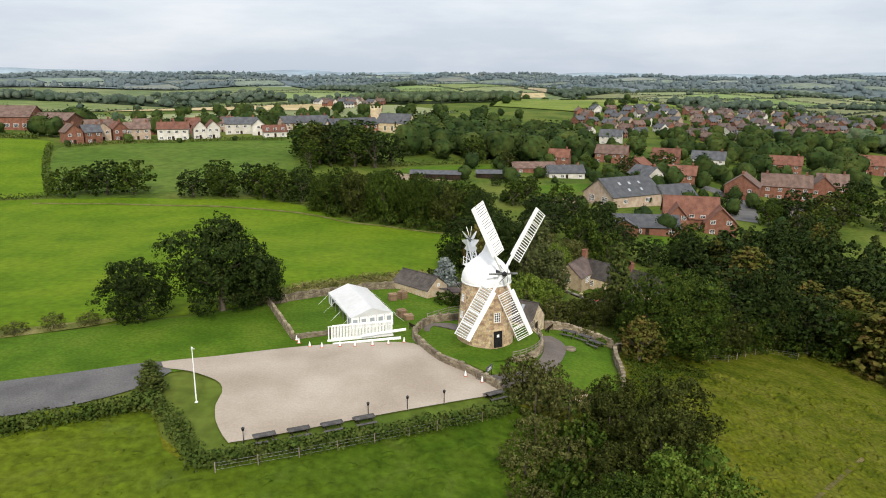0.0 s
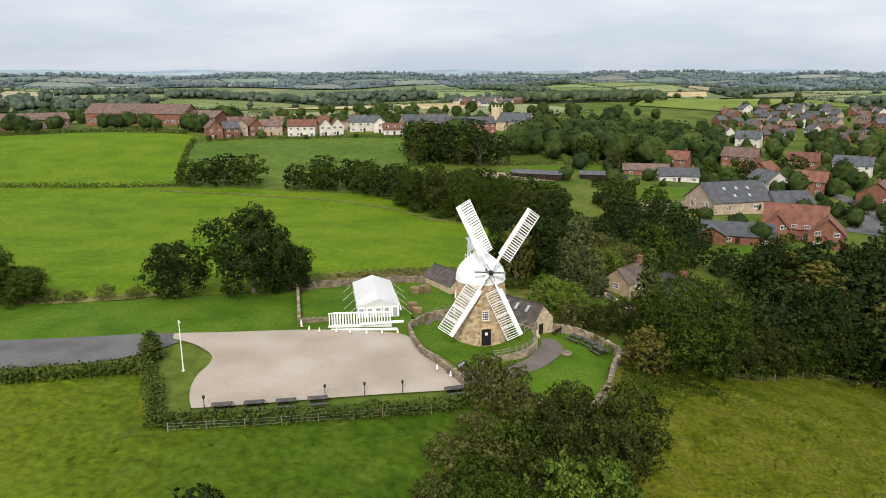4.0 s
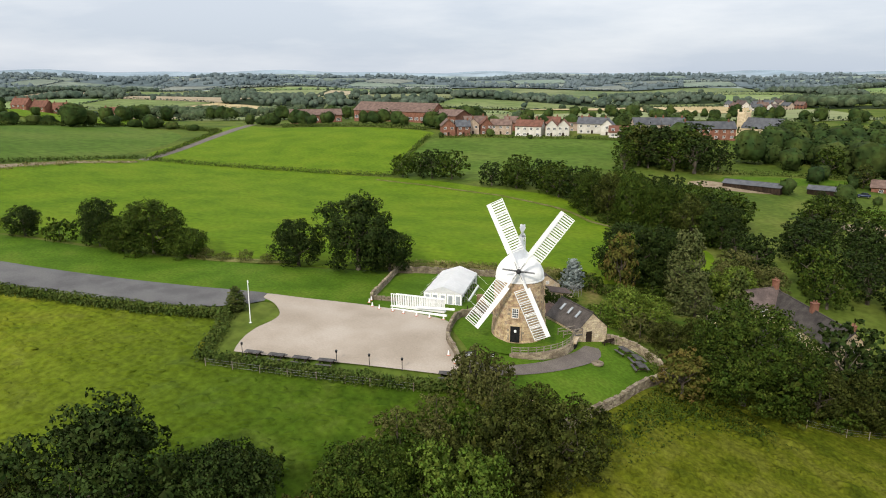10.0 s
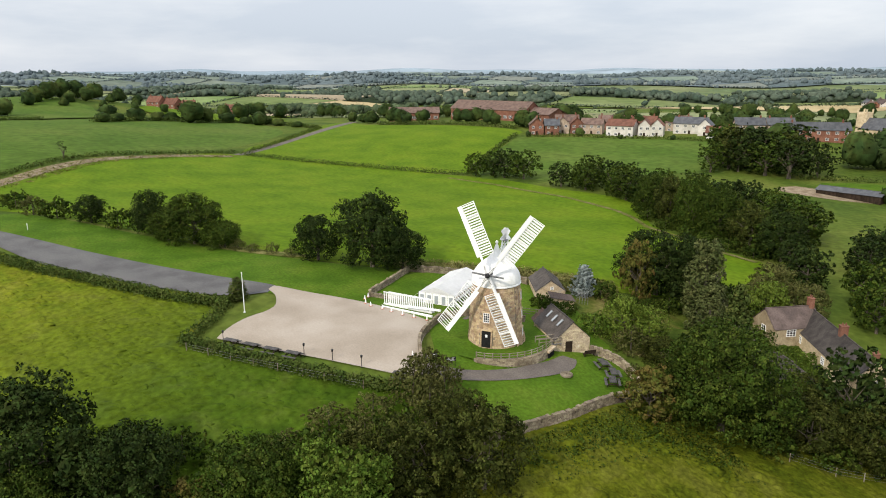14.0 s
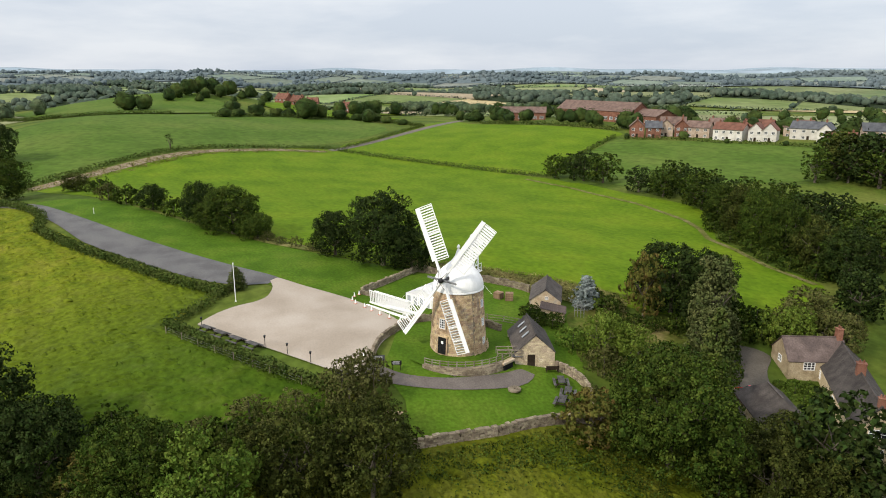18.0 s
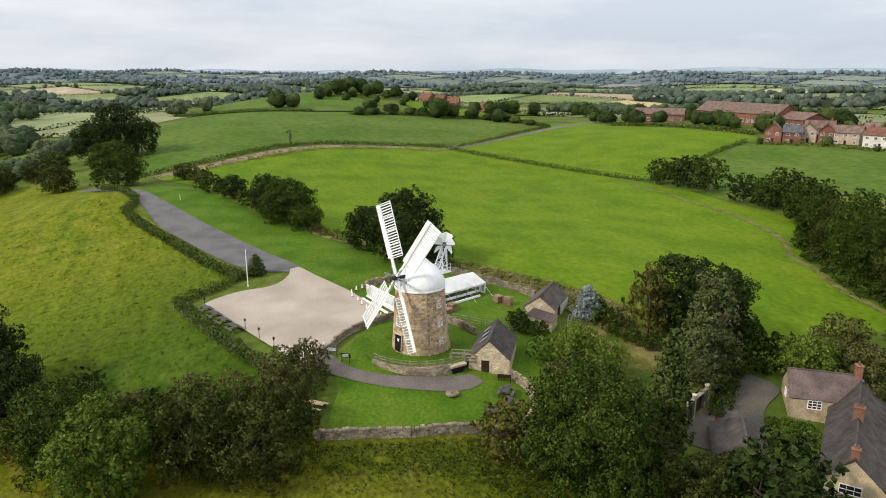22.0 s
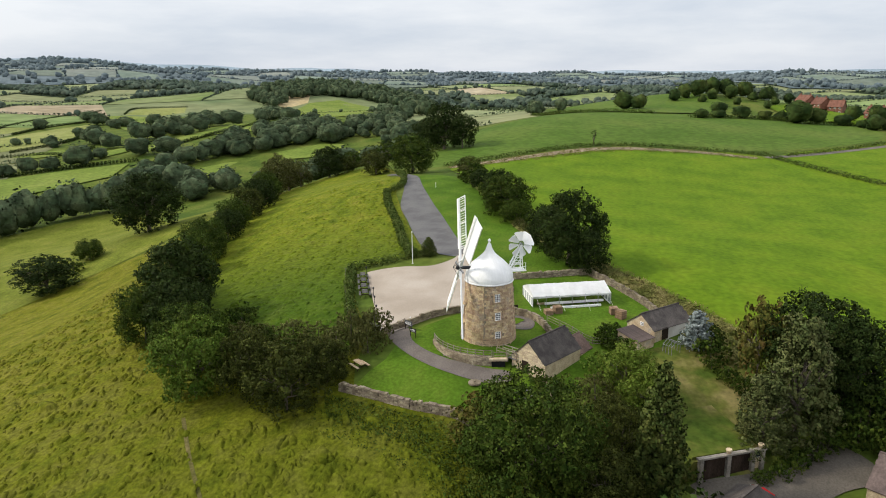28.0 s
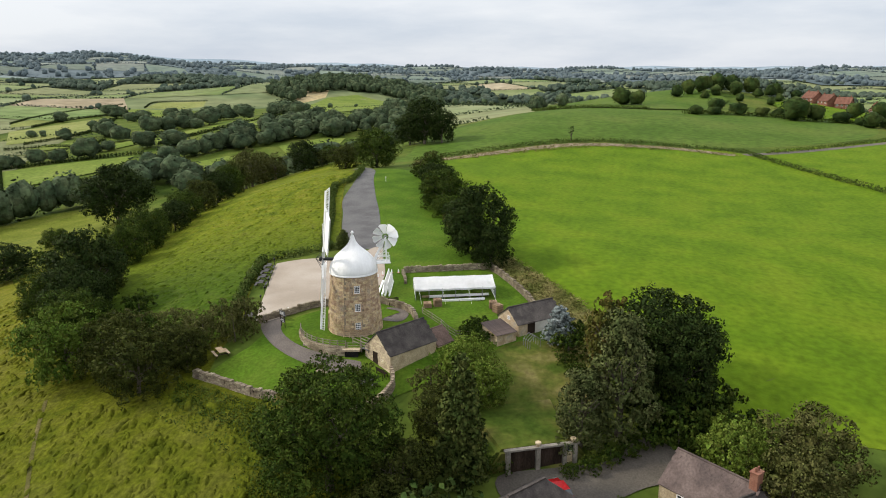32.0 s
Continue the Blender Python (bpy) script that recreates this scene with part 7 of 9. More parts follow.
def picnic_table(x, y, turn, label, wood=M_TABLE):
    ob = thing("picnic_table", Matrix.Translation((x, y, hz(x, y) + 0.12)) @ Matrix.Rotation(turn, 4, "Z") @ Matrix.Diagonal((1.12, 1.12, 1.12, 1)), label, "picnic table", "picnic tables")
    bm = bmesh.new()
    for k in range(5):
        box(bm, (0, -0.3 + 0.15 * k, 0.74), (1.8, 0.135, 0.04), bevel=0.006)
    part("tabletop", bm, wood, ob)
    for s in (-1, 1):
        bm = bmesh.new()
        for k in range(2):
            box(bm, (0, s * (0.62 + 0.15 * k), 0.45), (1.8, 0.135, 0.04), bevel=0.006)
        part("seat", bm, wood, ob)
        for t in (-1, 1):
            bm = bmesh.new()
            bar(bm, (t * 0.62, s * 0.72, 0), (t * 0.62, s * 0.18, 0.72), 0.09, 0.05)
            part("leg", bm, M_WOOD_DARK, ob)
        bm = bmesh.new()
        bar(bm, (s * 0.62, -0.76, 0.41), (s * 0.62, 0.76, 0.41), 0.05, 0.09)
        part("cross_rail", bm, M_WOOD_DARK, ob)


for x, y in ((-15.2, 57.7), (-12.3, 58.9), (-9.4, 60.1), (-6.5, 61.4)):
    picnic_table(x, y, math.atan2(1.2, 2.9), "dark weathered picnic table beside the hedge")
picnic_table(18.6, 90.3, -0.6, "dark weathered picnic table on the lawn by the barn")
picnic_table(20.6, 89.6, -0.8, "dark weathered picnic table on the lawn by the wall")
picnic_table(21.7, 87.8, -0.9, "dark weathered picnic table beside flower pots")
picnic_table(16.1, 69.3, 0.9, "pale weathered picnic table on the lower lawn", M_WOOD_PALE)
picnic_table(6.6, 67.7, 0.5, "dark weathered picnic table at the car park's corner")


def bollard_lamp(x, y):
    ob = thing("bollard_lamp", Matrix.Translation((x, y, hz(x, y))), "short black lamp post at the car park's edge", "lamp", "bollard lamps")
    bm = bmesh.new()
    rod(bm, (0, 0, -0.2), (0, 0, 1.25), 0.045, 0.04, 8)
    rod(bm, (0, 0, 0), (0, 0, 0.12), 0.08, 0.06, 8)
    part("post", bm, M_IRON, ob)
    bm = bmesh.new()
    rod(bm, (0, 0, 1.25), (0, 0, 1.52), 0.1, 0.15, 8)
    part("lantern", bm, M_DARK, ob)
    bm = bmesh.new()
    rod(bm, (0, 0, 1.52), (0, 0, 1.66), 0.18, 0.02, 8)
    part("lantern_cap", bm, M_IRON, ob)


for x, y in ((-17.1, 57.6), (-6.3, 62.9), (-2.5, 64.5), (1.2, 66.1)):
    bollard_lamp(x, y)

pole = thing("flagpole", Matrix.Translation((-23.53, 63.98, 0.35)), "bare white flagpole beside the car park", "flagpole")
bm = bmesh.new()
rod(bm, (0, 0, -0.3), (0, 0, 5.8), 0.075, 0.045, 10)
part("pole", bm, M_WHITE, pole)
bm = bmesh.new()
bmesh.ops.create_uvsphere(bm, u_segments=10, v_segments=6, radius=0.1, matrix=Matrix.Translation((0, 0, 5.85)))
part("truck", bm, M_WHITE, pole)
bm = bmesh.new()
box(bm, (0.1, 0, 5.72), (0.3, 0.05, 0.05))
box(bm, (0, 0, 0.05), (0.28, 0.28, 0.12), bevel=0.02)
part("bracket", bm, M_WHITE, pole)


def cone_marker(x, y):
    ob = thing("traffic_cone", Matrix.Translation((x, y, hz(x, y) + 0.19)), "white marker cone with a red base", "cone", "marker cones")
    bm = bmesh.new()
    rod(bm, (0, 0, 0.05), (0, 0, 0.62), 0.15, 0.05, 10)
    part("cone", bm, M_WHITE, ob)
    bm = bmesh.new()
    box(bm, (0, 0, 0.03), (0.42, 0.42, 0.06), bevel=0.02)
    part("base", bm, M_BASE_RED, ob)


for x, y in ((-17.0, 80.9), (-16.5, 79.9), (-15.0, 78.9), (-13.5, 78.7), (-11.4, 79.2), (-9.6, 79.4), (-7.5, 79.7), (-5.6, 80.2), (-3.7, 80.9), (3.6, 72.0), (5.4, 71.0)):
    cone_marker(x, y)

ms = thing("millstone", Matrix.Translation((17.6, 84.2, hz(17.6, 84.2) + 0.1)), "old round millstone lying on the lawn", "millstone")
bm = bmesh.new()
lathe(bm, [(0.12, 0.0), (0.72, 0.0), (0.76, 0.04), (0.76, 0.2), (0.72, 0.24), (0.12, 0.24), (0.12, 0.0)], 28, False)
part("stone", bm, M_WALLSTONE, ms)


def rail_fence(name, points, tall, rails, label, material, gap=1.6, z_of=None, w=0.08):
    line = curve(points, gap)
    ob = thing(name, Matrix.Identity(4), label, "fence")
    zs = [(z_of if z_of is not None else hz(*p)) for p in line]
    for (x, y), z in zip(line, zs):
        bm = bmesh.new()
        box(bm, (x, y, z + tall / 2 - 0.15), (w * 1.25, w * 1.25, tall + 0.3))
        part("post", bm, material, ob)
    for a, b, za, zb in zip(line, line[1:], zs, zs[1:]):
        for k in range(rails):
            q = tall * (0.92 - 0.75 * k / max(1, rails - 1)) if rails > 1 else tall * 0.8
            bm = bmesh.new()
            bar(bm, (*a, za + q), (*b, zb + q), w * 0.45, w)
            part("rail", bm, material, ob)
    return ob


ring = [(6.5 + 7.2 * math.cos(radians(a)), 83.7 + 7.2 * math.sin(radians(a))) for a in range(-66, 15, 8)]
rail_fence("railing", ring, 0.85, 3, "weathered timber rail fence on top of the retaining wall", M_WOOD, 1.3, z_of=-0.32)
rail_fence("railing", [(13.4, 85.6), (12.9, 87.3), (12.2, 89.0)], 1.0, 3, "weathered timber rail fence beside the barn", M_WOOD, 1.0, z_of=-0.7)
rail_fence("fence", [(-1.0, 90.5), (2.0, 94.2), (4.5, 97.0), (3.0, 100.5)], 1.0, 3, "weathered timber fence across the lawn", M_WOOD, 1.6)
rail_fence("gate", [(4.8, 71.6), (7.2, 70.2)], 1.1, 5, "timber field gate at the end of the car park", M_WOOD, 1.3)
for a in (6, 22, 38, 52):
    p = thing("pallet_fence", MILL @ Matrix.Rotation(radians(a), 4, "Z") @ Matrix.Translation((3.85, 0, -0.4)) @ Matrix.Rotation(radians(-10), 4, "Y"), "pale timber hurdle leaning on the tower's foot", "hurdle", "timber hurdles")
    for k in range(4):
        bm = bmesh.new()
        box(bm, (0, 0, 0.15 + 0.26 * k), (0.04, 1.0, 0.11))
        part("slat", bm, M_WOOD_PALE, p)
    for s in (-0.4, 0.4):
        bm = bmesh.new()
        box(bm, (-0.04, s, 0.5), (0.05, 0.09, 1.05))
        part("batten", bm, M_WOOD_PALE, p)
# footbridge between bank and barn path
fb = thing("footbridge", Matrix.Translation((12.2, 87.4, -0.45)) @ Matrix.Rotation(radians(62), 4, "Z"), "grey timber footbridge from the bank towards the barn", "footbridge")
bm = bmesh.new()
box(bm, (0, 0, 0), (0.21, 1.3, 0.06))
plank = shared("plank", bm, M_PICNIC)
for k in range(14):
    piece("plank", plank, fb, Matrix.Translation((-1.5 + 0.23 * k, 0, 0)))
for s in (-1, 1):
    bm = bmesh.new()
    for x in (-1.5, 0, 1.5):
        box(bm, (x, s * 0.62, 0.3), (0.08, 0.08, 1.2))
    for z in (0.45, 0.85):
        box(bm, (0, s * 0.62, z), (3.1, 0.06, 0.1))
    part("railing", bm, M_WOOD, fb)


def bench(x, y, turn, label, material, z=None):
    ob = thing("bench", Matrix.Translation((x, y, hz(x, y) + 0.1 if z is None else z)) @ Matrix.Rotation(turn, 4, "Z"), label, "bench", "benches")
    bm = bmesh.new()
    for k in range(3):
        box(bm, (0, -0.16 + 0.16 * k, 0.44), (1.6, 0.14, 0.04))
    part("seat", bm, material, ob)
    bm = bmesh.new()
    for k in range(3):
        box(bm, (0, 0.27 + 0.03 * k, 0.58 + 0.16 * k), (1.6, 0.04, 0.13))
    part("backrest", bm, material, ob)
    for s in (-1, 1):
        for y0 in (-0.2, 0.24):
            bm = bmesh.new()
            box(bm, (s * 0.7, y0, 0.22 if y0 < 0 else 0.45), (0.08, 0.08, 0.44 if y0 < 0 else 0.95))
            part("leg", bm, material, ob)


bench(15.9, 91.2, math.atan2(2.5, 1.4) + math.pi, "dark brown bench against the barn gable", M_WOOD_DARK)
bench(-2.6, 85.6, 2.2, "dark brown bench beside the marquee", M_WOOD_DARK)
# sign boards near the gate
for (x, y, w, h, mt, lab) in ((8.4, 73.9, 1.2, 0.55, M_DARK, "dark information board with white lettering bars"), (6.3, 72.6, 1.5, 0.7, M_SLATE_GREY, "grey information board by the gate")):
    sg = thing("sign_board", Matrix.Translation((x, y, hz(x, y) + 0.1)) @ Matrix.Rotation(radians(60), 4, "Z"), lab, "sign", "information boards")
    bm = bmesh.new()
    box(bm, (0, 0, 0.95), (w, 0.05, h), bevel=0.01)
    bd = part("board", bm, mt, sg)
    for k in range(3):
        bm = bmesh.new()
        box(bm, (-0.1 * (k % 2), -0.03, 0.8 + 0.14 * k), (w * 0.7, 0.012, 0.05))
        part("lettering", bm, M_WHITE, bd)
    for s in (-1, 1):
        bm = bmesh.new()
        box(bm, (s * w * 0.4, 0.0, 0.35), (0.07, 0.07, 0.9))
        part("post", bm, M_WOOD_DARK, sg)
wp = thing("waymark_post", Matrix.Translation((-85.7, 51.4, hz(-85.7, 51.4))), "small white signpost on the road verge", "signpost")
bm = bmesh.new()
rod(bm, (0, 0, -0.2), (0, 0, 1.2), 0.05, 0.05, 8)
part("post", bm, M_WHITE, wp)
bm = bmesh.new()
box(bm, (0, 0, 1.2), (0.45, 0.06, 0.35), bevel=0.01)
part("plate", bm, M_WHITE, wp)


def post_fence(points, gap, label):
    """Stakes with three strands of wire."""
    line = curve(points, gap)
    ob = thing("wire_fence", Matrix.Identity(4), label, "fence")
    for x, y in line:
        bm = bmesh.new()
        rod(bm, (x, y, hz(x, y) - 0.3), (x, y, hz(x, y) + 1.15), 0.055, 0.05, 6)
        part("post", bm, M_WOOD, ob)
    for q in (0.4, 0.75, 1.05):
        bm = bmesh.new()
        rings = [[bm.verts.new((x + dx, y - dx, hz(x, y) + q + dz)) for dx, dz in ((0.005, 0), (0, 0.008), (-0.005, 0), (0, -0.008))] for x, y in line]
        for a, b in zip(rings, rings[1:]):
            for i in range(4):
                bm.faces.new((a[i], a[(i + 1) % 4], b[(i + 1) % 4], b[i]))
        part("wire", bm, M_LEAD, ob)


post_fence([(-18.3, 53.2), (-8.5, 57.2), (0.5, 61.3), (5.0, 63.5)], 2.9, "timber stakes and wire along the outer hedge")
post_fence([(40, 94.5), (44, 96.8), (48.5, 101.0), (53.6, 104.6), (59, 105)], 3.0, "timber stakes and wire along the wood's edge")

drape("stone_path", curve([(7.5, 80.4), (8.4, 80.7), (9.6, 79.4), (11.6, 79.6), (12.6, 80.0), (12.8, 79.2), (11.4, 78.7), (9.2, 78.5), (8.2, 79.3)], 0.5, True), M_PATH, 0.16, 1, "narrow grey paved path from the mill door", "path")

# ---- farm, houses, village ----
farm_dir = (-3.7, -6.0)
# main range of the farmhouse
gabled("farmhouse", facing(24.6, 124.2, 0, 4.2, 6.0), 5.6, 7.6, -3.9, -1.6, shade("buff_stone", [(0.27, 0.21, 0.13), (0.35, 0.28, 0.18), (0.42, 0.345, 0.235)], scale=1.0, fine=8, bump=1.0, bump_scale=10),
       M_TILE_DARK, "buff stone farmhouse with brown-grey tiled roof", "farmhouse", foot=-9, over=0.15, tiles=0.35,
       windows=(("right", -1.2, -4.6, 1.5, 1.1), ("right", 1.6, -6.4, 1.0, 1.4), ("front", 0.0, -4.6, 1.0, 1.0)), chimneys=((0, 7.3, 0.9, 1.3, M_BRICK),))
gabled("farmhouse_wing", facing(42.0, 115.2, 0, -13.3, 15.7), 5.6, 20.4, -4.6, -2.1, M_STONE_PALE, M_SLATE, "long stone farmhouse wing with slate roof", "farmhouse", foot=-11, over=0.12, tiles=0.4,
       windows=(("front", 0.0, -5.2, 1.9, 1.0), ("front", 0.3, -7.6, 1.0, 1.2), ("left", -6.0, -5.6, 1.0, 1.1), ("left", 2.0, -5.6, 1.0, 1.1)),
       chimneys=((0, 0.5, 0.7, 0.9, M_BRICK), (0, 9.6, 1.0, 1.2, M_BRICK)))
garage = thing("garage", facing(30.3, 112.7, -5.6, 3.4, -2.4), "low stone garage with hipped slate roof in the yard", "garage")
bm = bmesh.new()
box(bm, (0, 2.2, -1.4), (5.4, 9.4, 2.9), bevel=0.03)
part("wall", bm, M_STONE, garage)
for q in (((-3.0, -2.8), (3.0, -2.8), (0, 0.0)), ((3.0, -2.8), (3.0, 7.2), (0, 4.4), (0, 0.0)), ((3.0, 7.2), (-3.0, 7.2), (0, 4.4)), ((-3.0, 7.2), (-3.0, -2.8), (0, 0.0), (0, 4.4))):
    bm = bmesh.new()
    tp = [bm.verts.new((x, y, 2.5 if x == 0 else 0.05)) for x, y in q]
    bt = [bm.verts.new((x, y, 2.38 if x == 0 else -0.07)) for x, y in q]
    bm.faces.new(tp)
    bm.faces.new(bt[::-1])
    for i in range(len(q)):
        bm.faces.new((tp[(i + 1) % len(q)], tp[i], bt[i], bt[(i + 1) % len(q)]))
    bmesh.ops.recalc_face_normals(bm, faces=bm.faces[:])
    part("roof_slope", bm, M_SLATE, garage)
bm = bmesh.new()
bar(bm, (0, -0.05, 2.52), (0, 4.45, 2.52), 0.26, 0.12)
part("ridge", bm, M_SLATE, garage)
bank = bmesh.new()
tops = [bank.verts.new(p) for p in ((0.05, -4.2, 2.35), (0.05, 3.6, 2.35), (-9.5, 5.0, 2.45), (-9.5, -5.0, 2.45))]
feet = [bank.verts.new(p) for p in ((0.05, -7.5, -2.5), (0.05, 7.5, -2.5), (-13, 9.0, -2.5), (-13, -9.0, -2.5))]
bank.faces.new(tops)
for i in range(4):
    bank.faces.new((tops[(i + 1) % 4], tops[i], feet[i], feet[(i + 1) % 4]))
bmesh.ops.recalc_face_normals(bank, faces=bank.faces[:])
bmesh.ops.bevel(bank, geom=bank.edges[:], offset=0.35, segments=2, affect="EDGES")
BANK = Matrix.Translation((24.3, 111.4, -6.05)) @ Matrix.Rotation(math.atan2(3.3, 5.8), 4, "Z")
turf = new("grass_bank", shared("grass_bank", bank, M_GARDEN))
turf.matrix_basis = BANK @ Matrix.Translation((-0.35, 0, 0))
tagged(turf, "grassy bank of the garden above the garage", "bank", kind="structure")
gar = thing("bank_garage", BANK, "stone garage set into the bank with dark doors", "garage")
for y in (-3.4, -0.3, 2.5, 3.6):
    bm = bmesh.new()
    box(bm, (0, y, 0.9), (0.45, 0.45, 3.0), bevel=0.03)
    part("pillar", bm, M_WALLSTONE_PALE, gar)
bm = bmesh.new()
box(bm, (0, 0.1, 2.46), (0.5, 7.8, 0.2), bevel=0.03)
part("lintel", bm, M_WALLSTONE_PALE, gar)
bm = bmesh.new()
box(bm, (-0.14, 3.05, 0.5), (0.2, 0.75, 2.2))
part("wall", bm, M_STONE_PALE, gar)
bm = bmesh.new()
box(bm, (-0.02, 3.05, 1.95), (0.08, 0.8, 0.75), bevel=0.01)
part("window_frame", bm, M_WHITE, gar)
bm = bmesh.new()
box(bm, (0.03, 3.05, 1.95), (0.04, 0.62, 0.57))
part("pane", bm, M_GLASS, gar)
for y in (-1.85, 1.1):
    for k in range(7):
        bm = bmesh.new()
        box(bm, (-0.1, y - 1.11 + 0.37 * k, 0.9), (0.06, 0.35, 2.9))
        part("door_board", bm, M_WOOD_DARK, gar)
for y in (-0.3, 3.4):
    bm = bmesh.new()
    lathe(bm, [(0.14, 2.56), (0.2, 2.66), (0.32, 2.95), (0.28, 3.04), (0.2, 3.0)], 12)
    part("urn", bm, M_STONE_PALE, gar).location = (0, y, 0)


def build_car(x, y, turn, paint=M_RED_CAR, label="red hatchback car parked in the farm yard"):
    car = thing("car", Matrix.Translation((x, y, hz(x, y) + 0.14)) @ Matrix.Rotation(turn, 4, "Z"), label, "car")
    bm = bmesh.new()
    prism(bm, [(-2.0, 0.3), (-2.02, 0.7), (-1.75, 0.9), (-0.95, 0.98), (1.5, 1.0), (1.95, 0.9), (2.0, 0.35)], -0.84, 0.84)
    bmesh.ops.recalc_face_normals(bm, faces=bm.faces[:])
    bmesh.ops.bevel(bm, geom=bm.edges[:], offset=0.07, segments=2, affect="EDGES")
    part("body", bm, paint, car, smooth=True)
    bm = bmesh.new()
    prism(bm, [(-1.0, 0.95), (-0.45, 1.38), (1.05, 1.42), (1.65, 0.97)], -0.7, 0.7)
    bmesh.ops.recalc_face_normals(bm, faces=bm.faces[:])
    part("cabin_glass", bm, M_GLASS, car)
    bm = bmesh.new()
    box(bm, (0.3, 0, 1.43), (1.45, 1.3, 0.06), bevel=0.02)
    part("roof", bm, paint, car)
    for a in (-1.25, 1.3):
        for s in (-1, 1):
            bm = bmesh.new()
            rod(bm, (a, s * 0.72, 0.31), (a, s * 0.88, 0.31), 0.31, 0.31, 16)
            wheel = part("wheel", bm, M_DARK, car)
            bm = bmesh.new()
            rod(bm, (a, s * 0.87, 0.31), (a, s * 0.9, 0.31), 0.19, 0.17, 12)
            part("rim", bm, M_LEAD, wheel)
    for s in (-1, 1):
        bm = bmesh.new()
        box(bm, (-1.98, s * 0.6, 0.68), (0.1, 0.3, 0.14), bevel=0.02)
        part("headlight", bm, M_WINDOWS, car)


for k, (x, y, h) in enumerate(((23.4, 116.2, 1.8), (21.8, 118.0, 2.0), (24.6, 114.4, 1.5), (20.2, 119.8, 2.0), (18.4, 121.6, 2.4), (25.6, 107.4, 2.2))):
    tree(("bushdark", k % 2), x, y, h, h * 1.4, k, label="low dark shrub beside the yard")
build_car(27.7, 113.7, 0.6)
build_car(29, 259.5, 0.1, shade("dark_blue_car_paint", [(0.015, 0.025, 0.06), (0.02, 0.032, 0.075)], rough=0.25, spec=0.5, grain=0.02), "dark blue car parked by the allotments")
for k, (x, y, s) in enumerate(((29.6, 117.6, 1.5), (31.4, 119.2, 1.6), (33.6, 117.4, 1.9), (27.6, 119.6, 1.3), (29.4, 120.4, 2.2), (32.6, 121.0, 2.4), (34.8, 119.4, 2.0), (35.6, 116.2, 2.2), (30.2, 122.0, 1.8))):
    tree(("bushlight", k % 2), x, y, s, s * 1.3, k, label="clipped round green garden bush")


def house(x, y, turn, w, d, eave, ridge, wall, roof, label, gable_front=False, stacks=1, wins=3, group="village houses", storeys=2):
    """A brick or rendered house with its long side to the front (-y), or its gable."""
    z = hz(x, y) - 0.7
    m = Matrix.Translation((x, y, z)) @ Matrix.Rotation(turn, 4, "Z")
    if gable_front:
        m = m @ Matrix.Translation((0, -d / 2, 0))
        span, run, long_faces = w, d, ("front",)
    else:
        m = m @ Matrix.Rotation(math.pi / 2, 4, "Z") @ Matrix.Translation((0, -w / 2, 0))
        span, run, long_faces = d, w, ("left", "right")
    win = []
    for face in long_faces:
        ln = span if face == "front" else run
        for i in range(wins):
            u = ln * ((i + 0.5) / wins - 0.5)
            for s in range(storeys):
                if s == 0 and i == wins // 2:
                    continue
                win.append((face, u, 1.45 + 2.55 * s, 1.3, 1.1))
    ch = tuple((0, run * q, 0.8, 0.9, M_BRICK) for q in ((0.12,), (0.1, 0.9), ())[0 if stacks == 1 else 1 if stacks == 2 else 2])
    return gabled("house", m, span, run, eave, ridge, wall, roof, label, "house", foot=-2.0, over=0.45, windows=win,
                  door=(long_faces[0], 0.0, 0.05, 0.95, 2.05, M_WOOD_DARK), chimneys=ch, group=group)


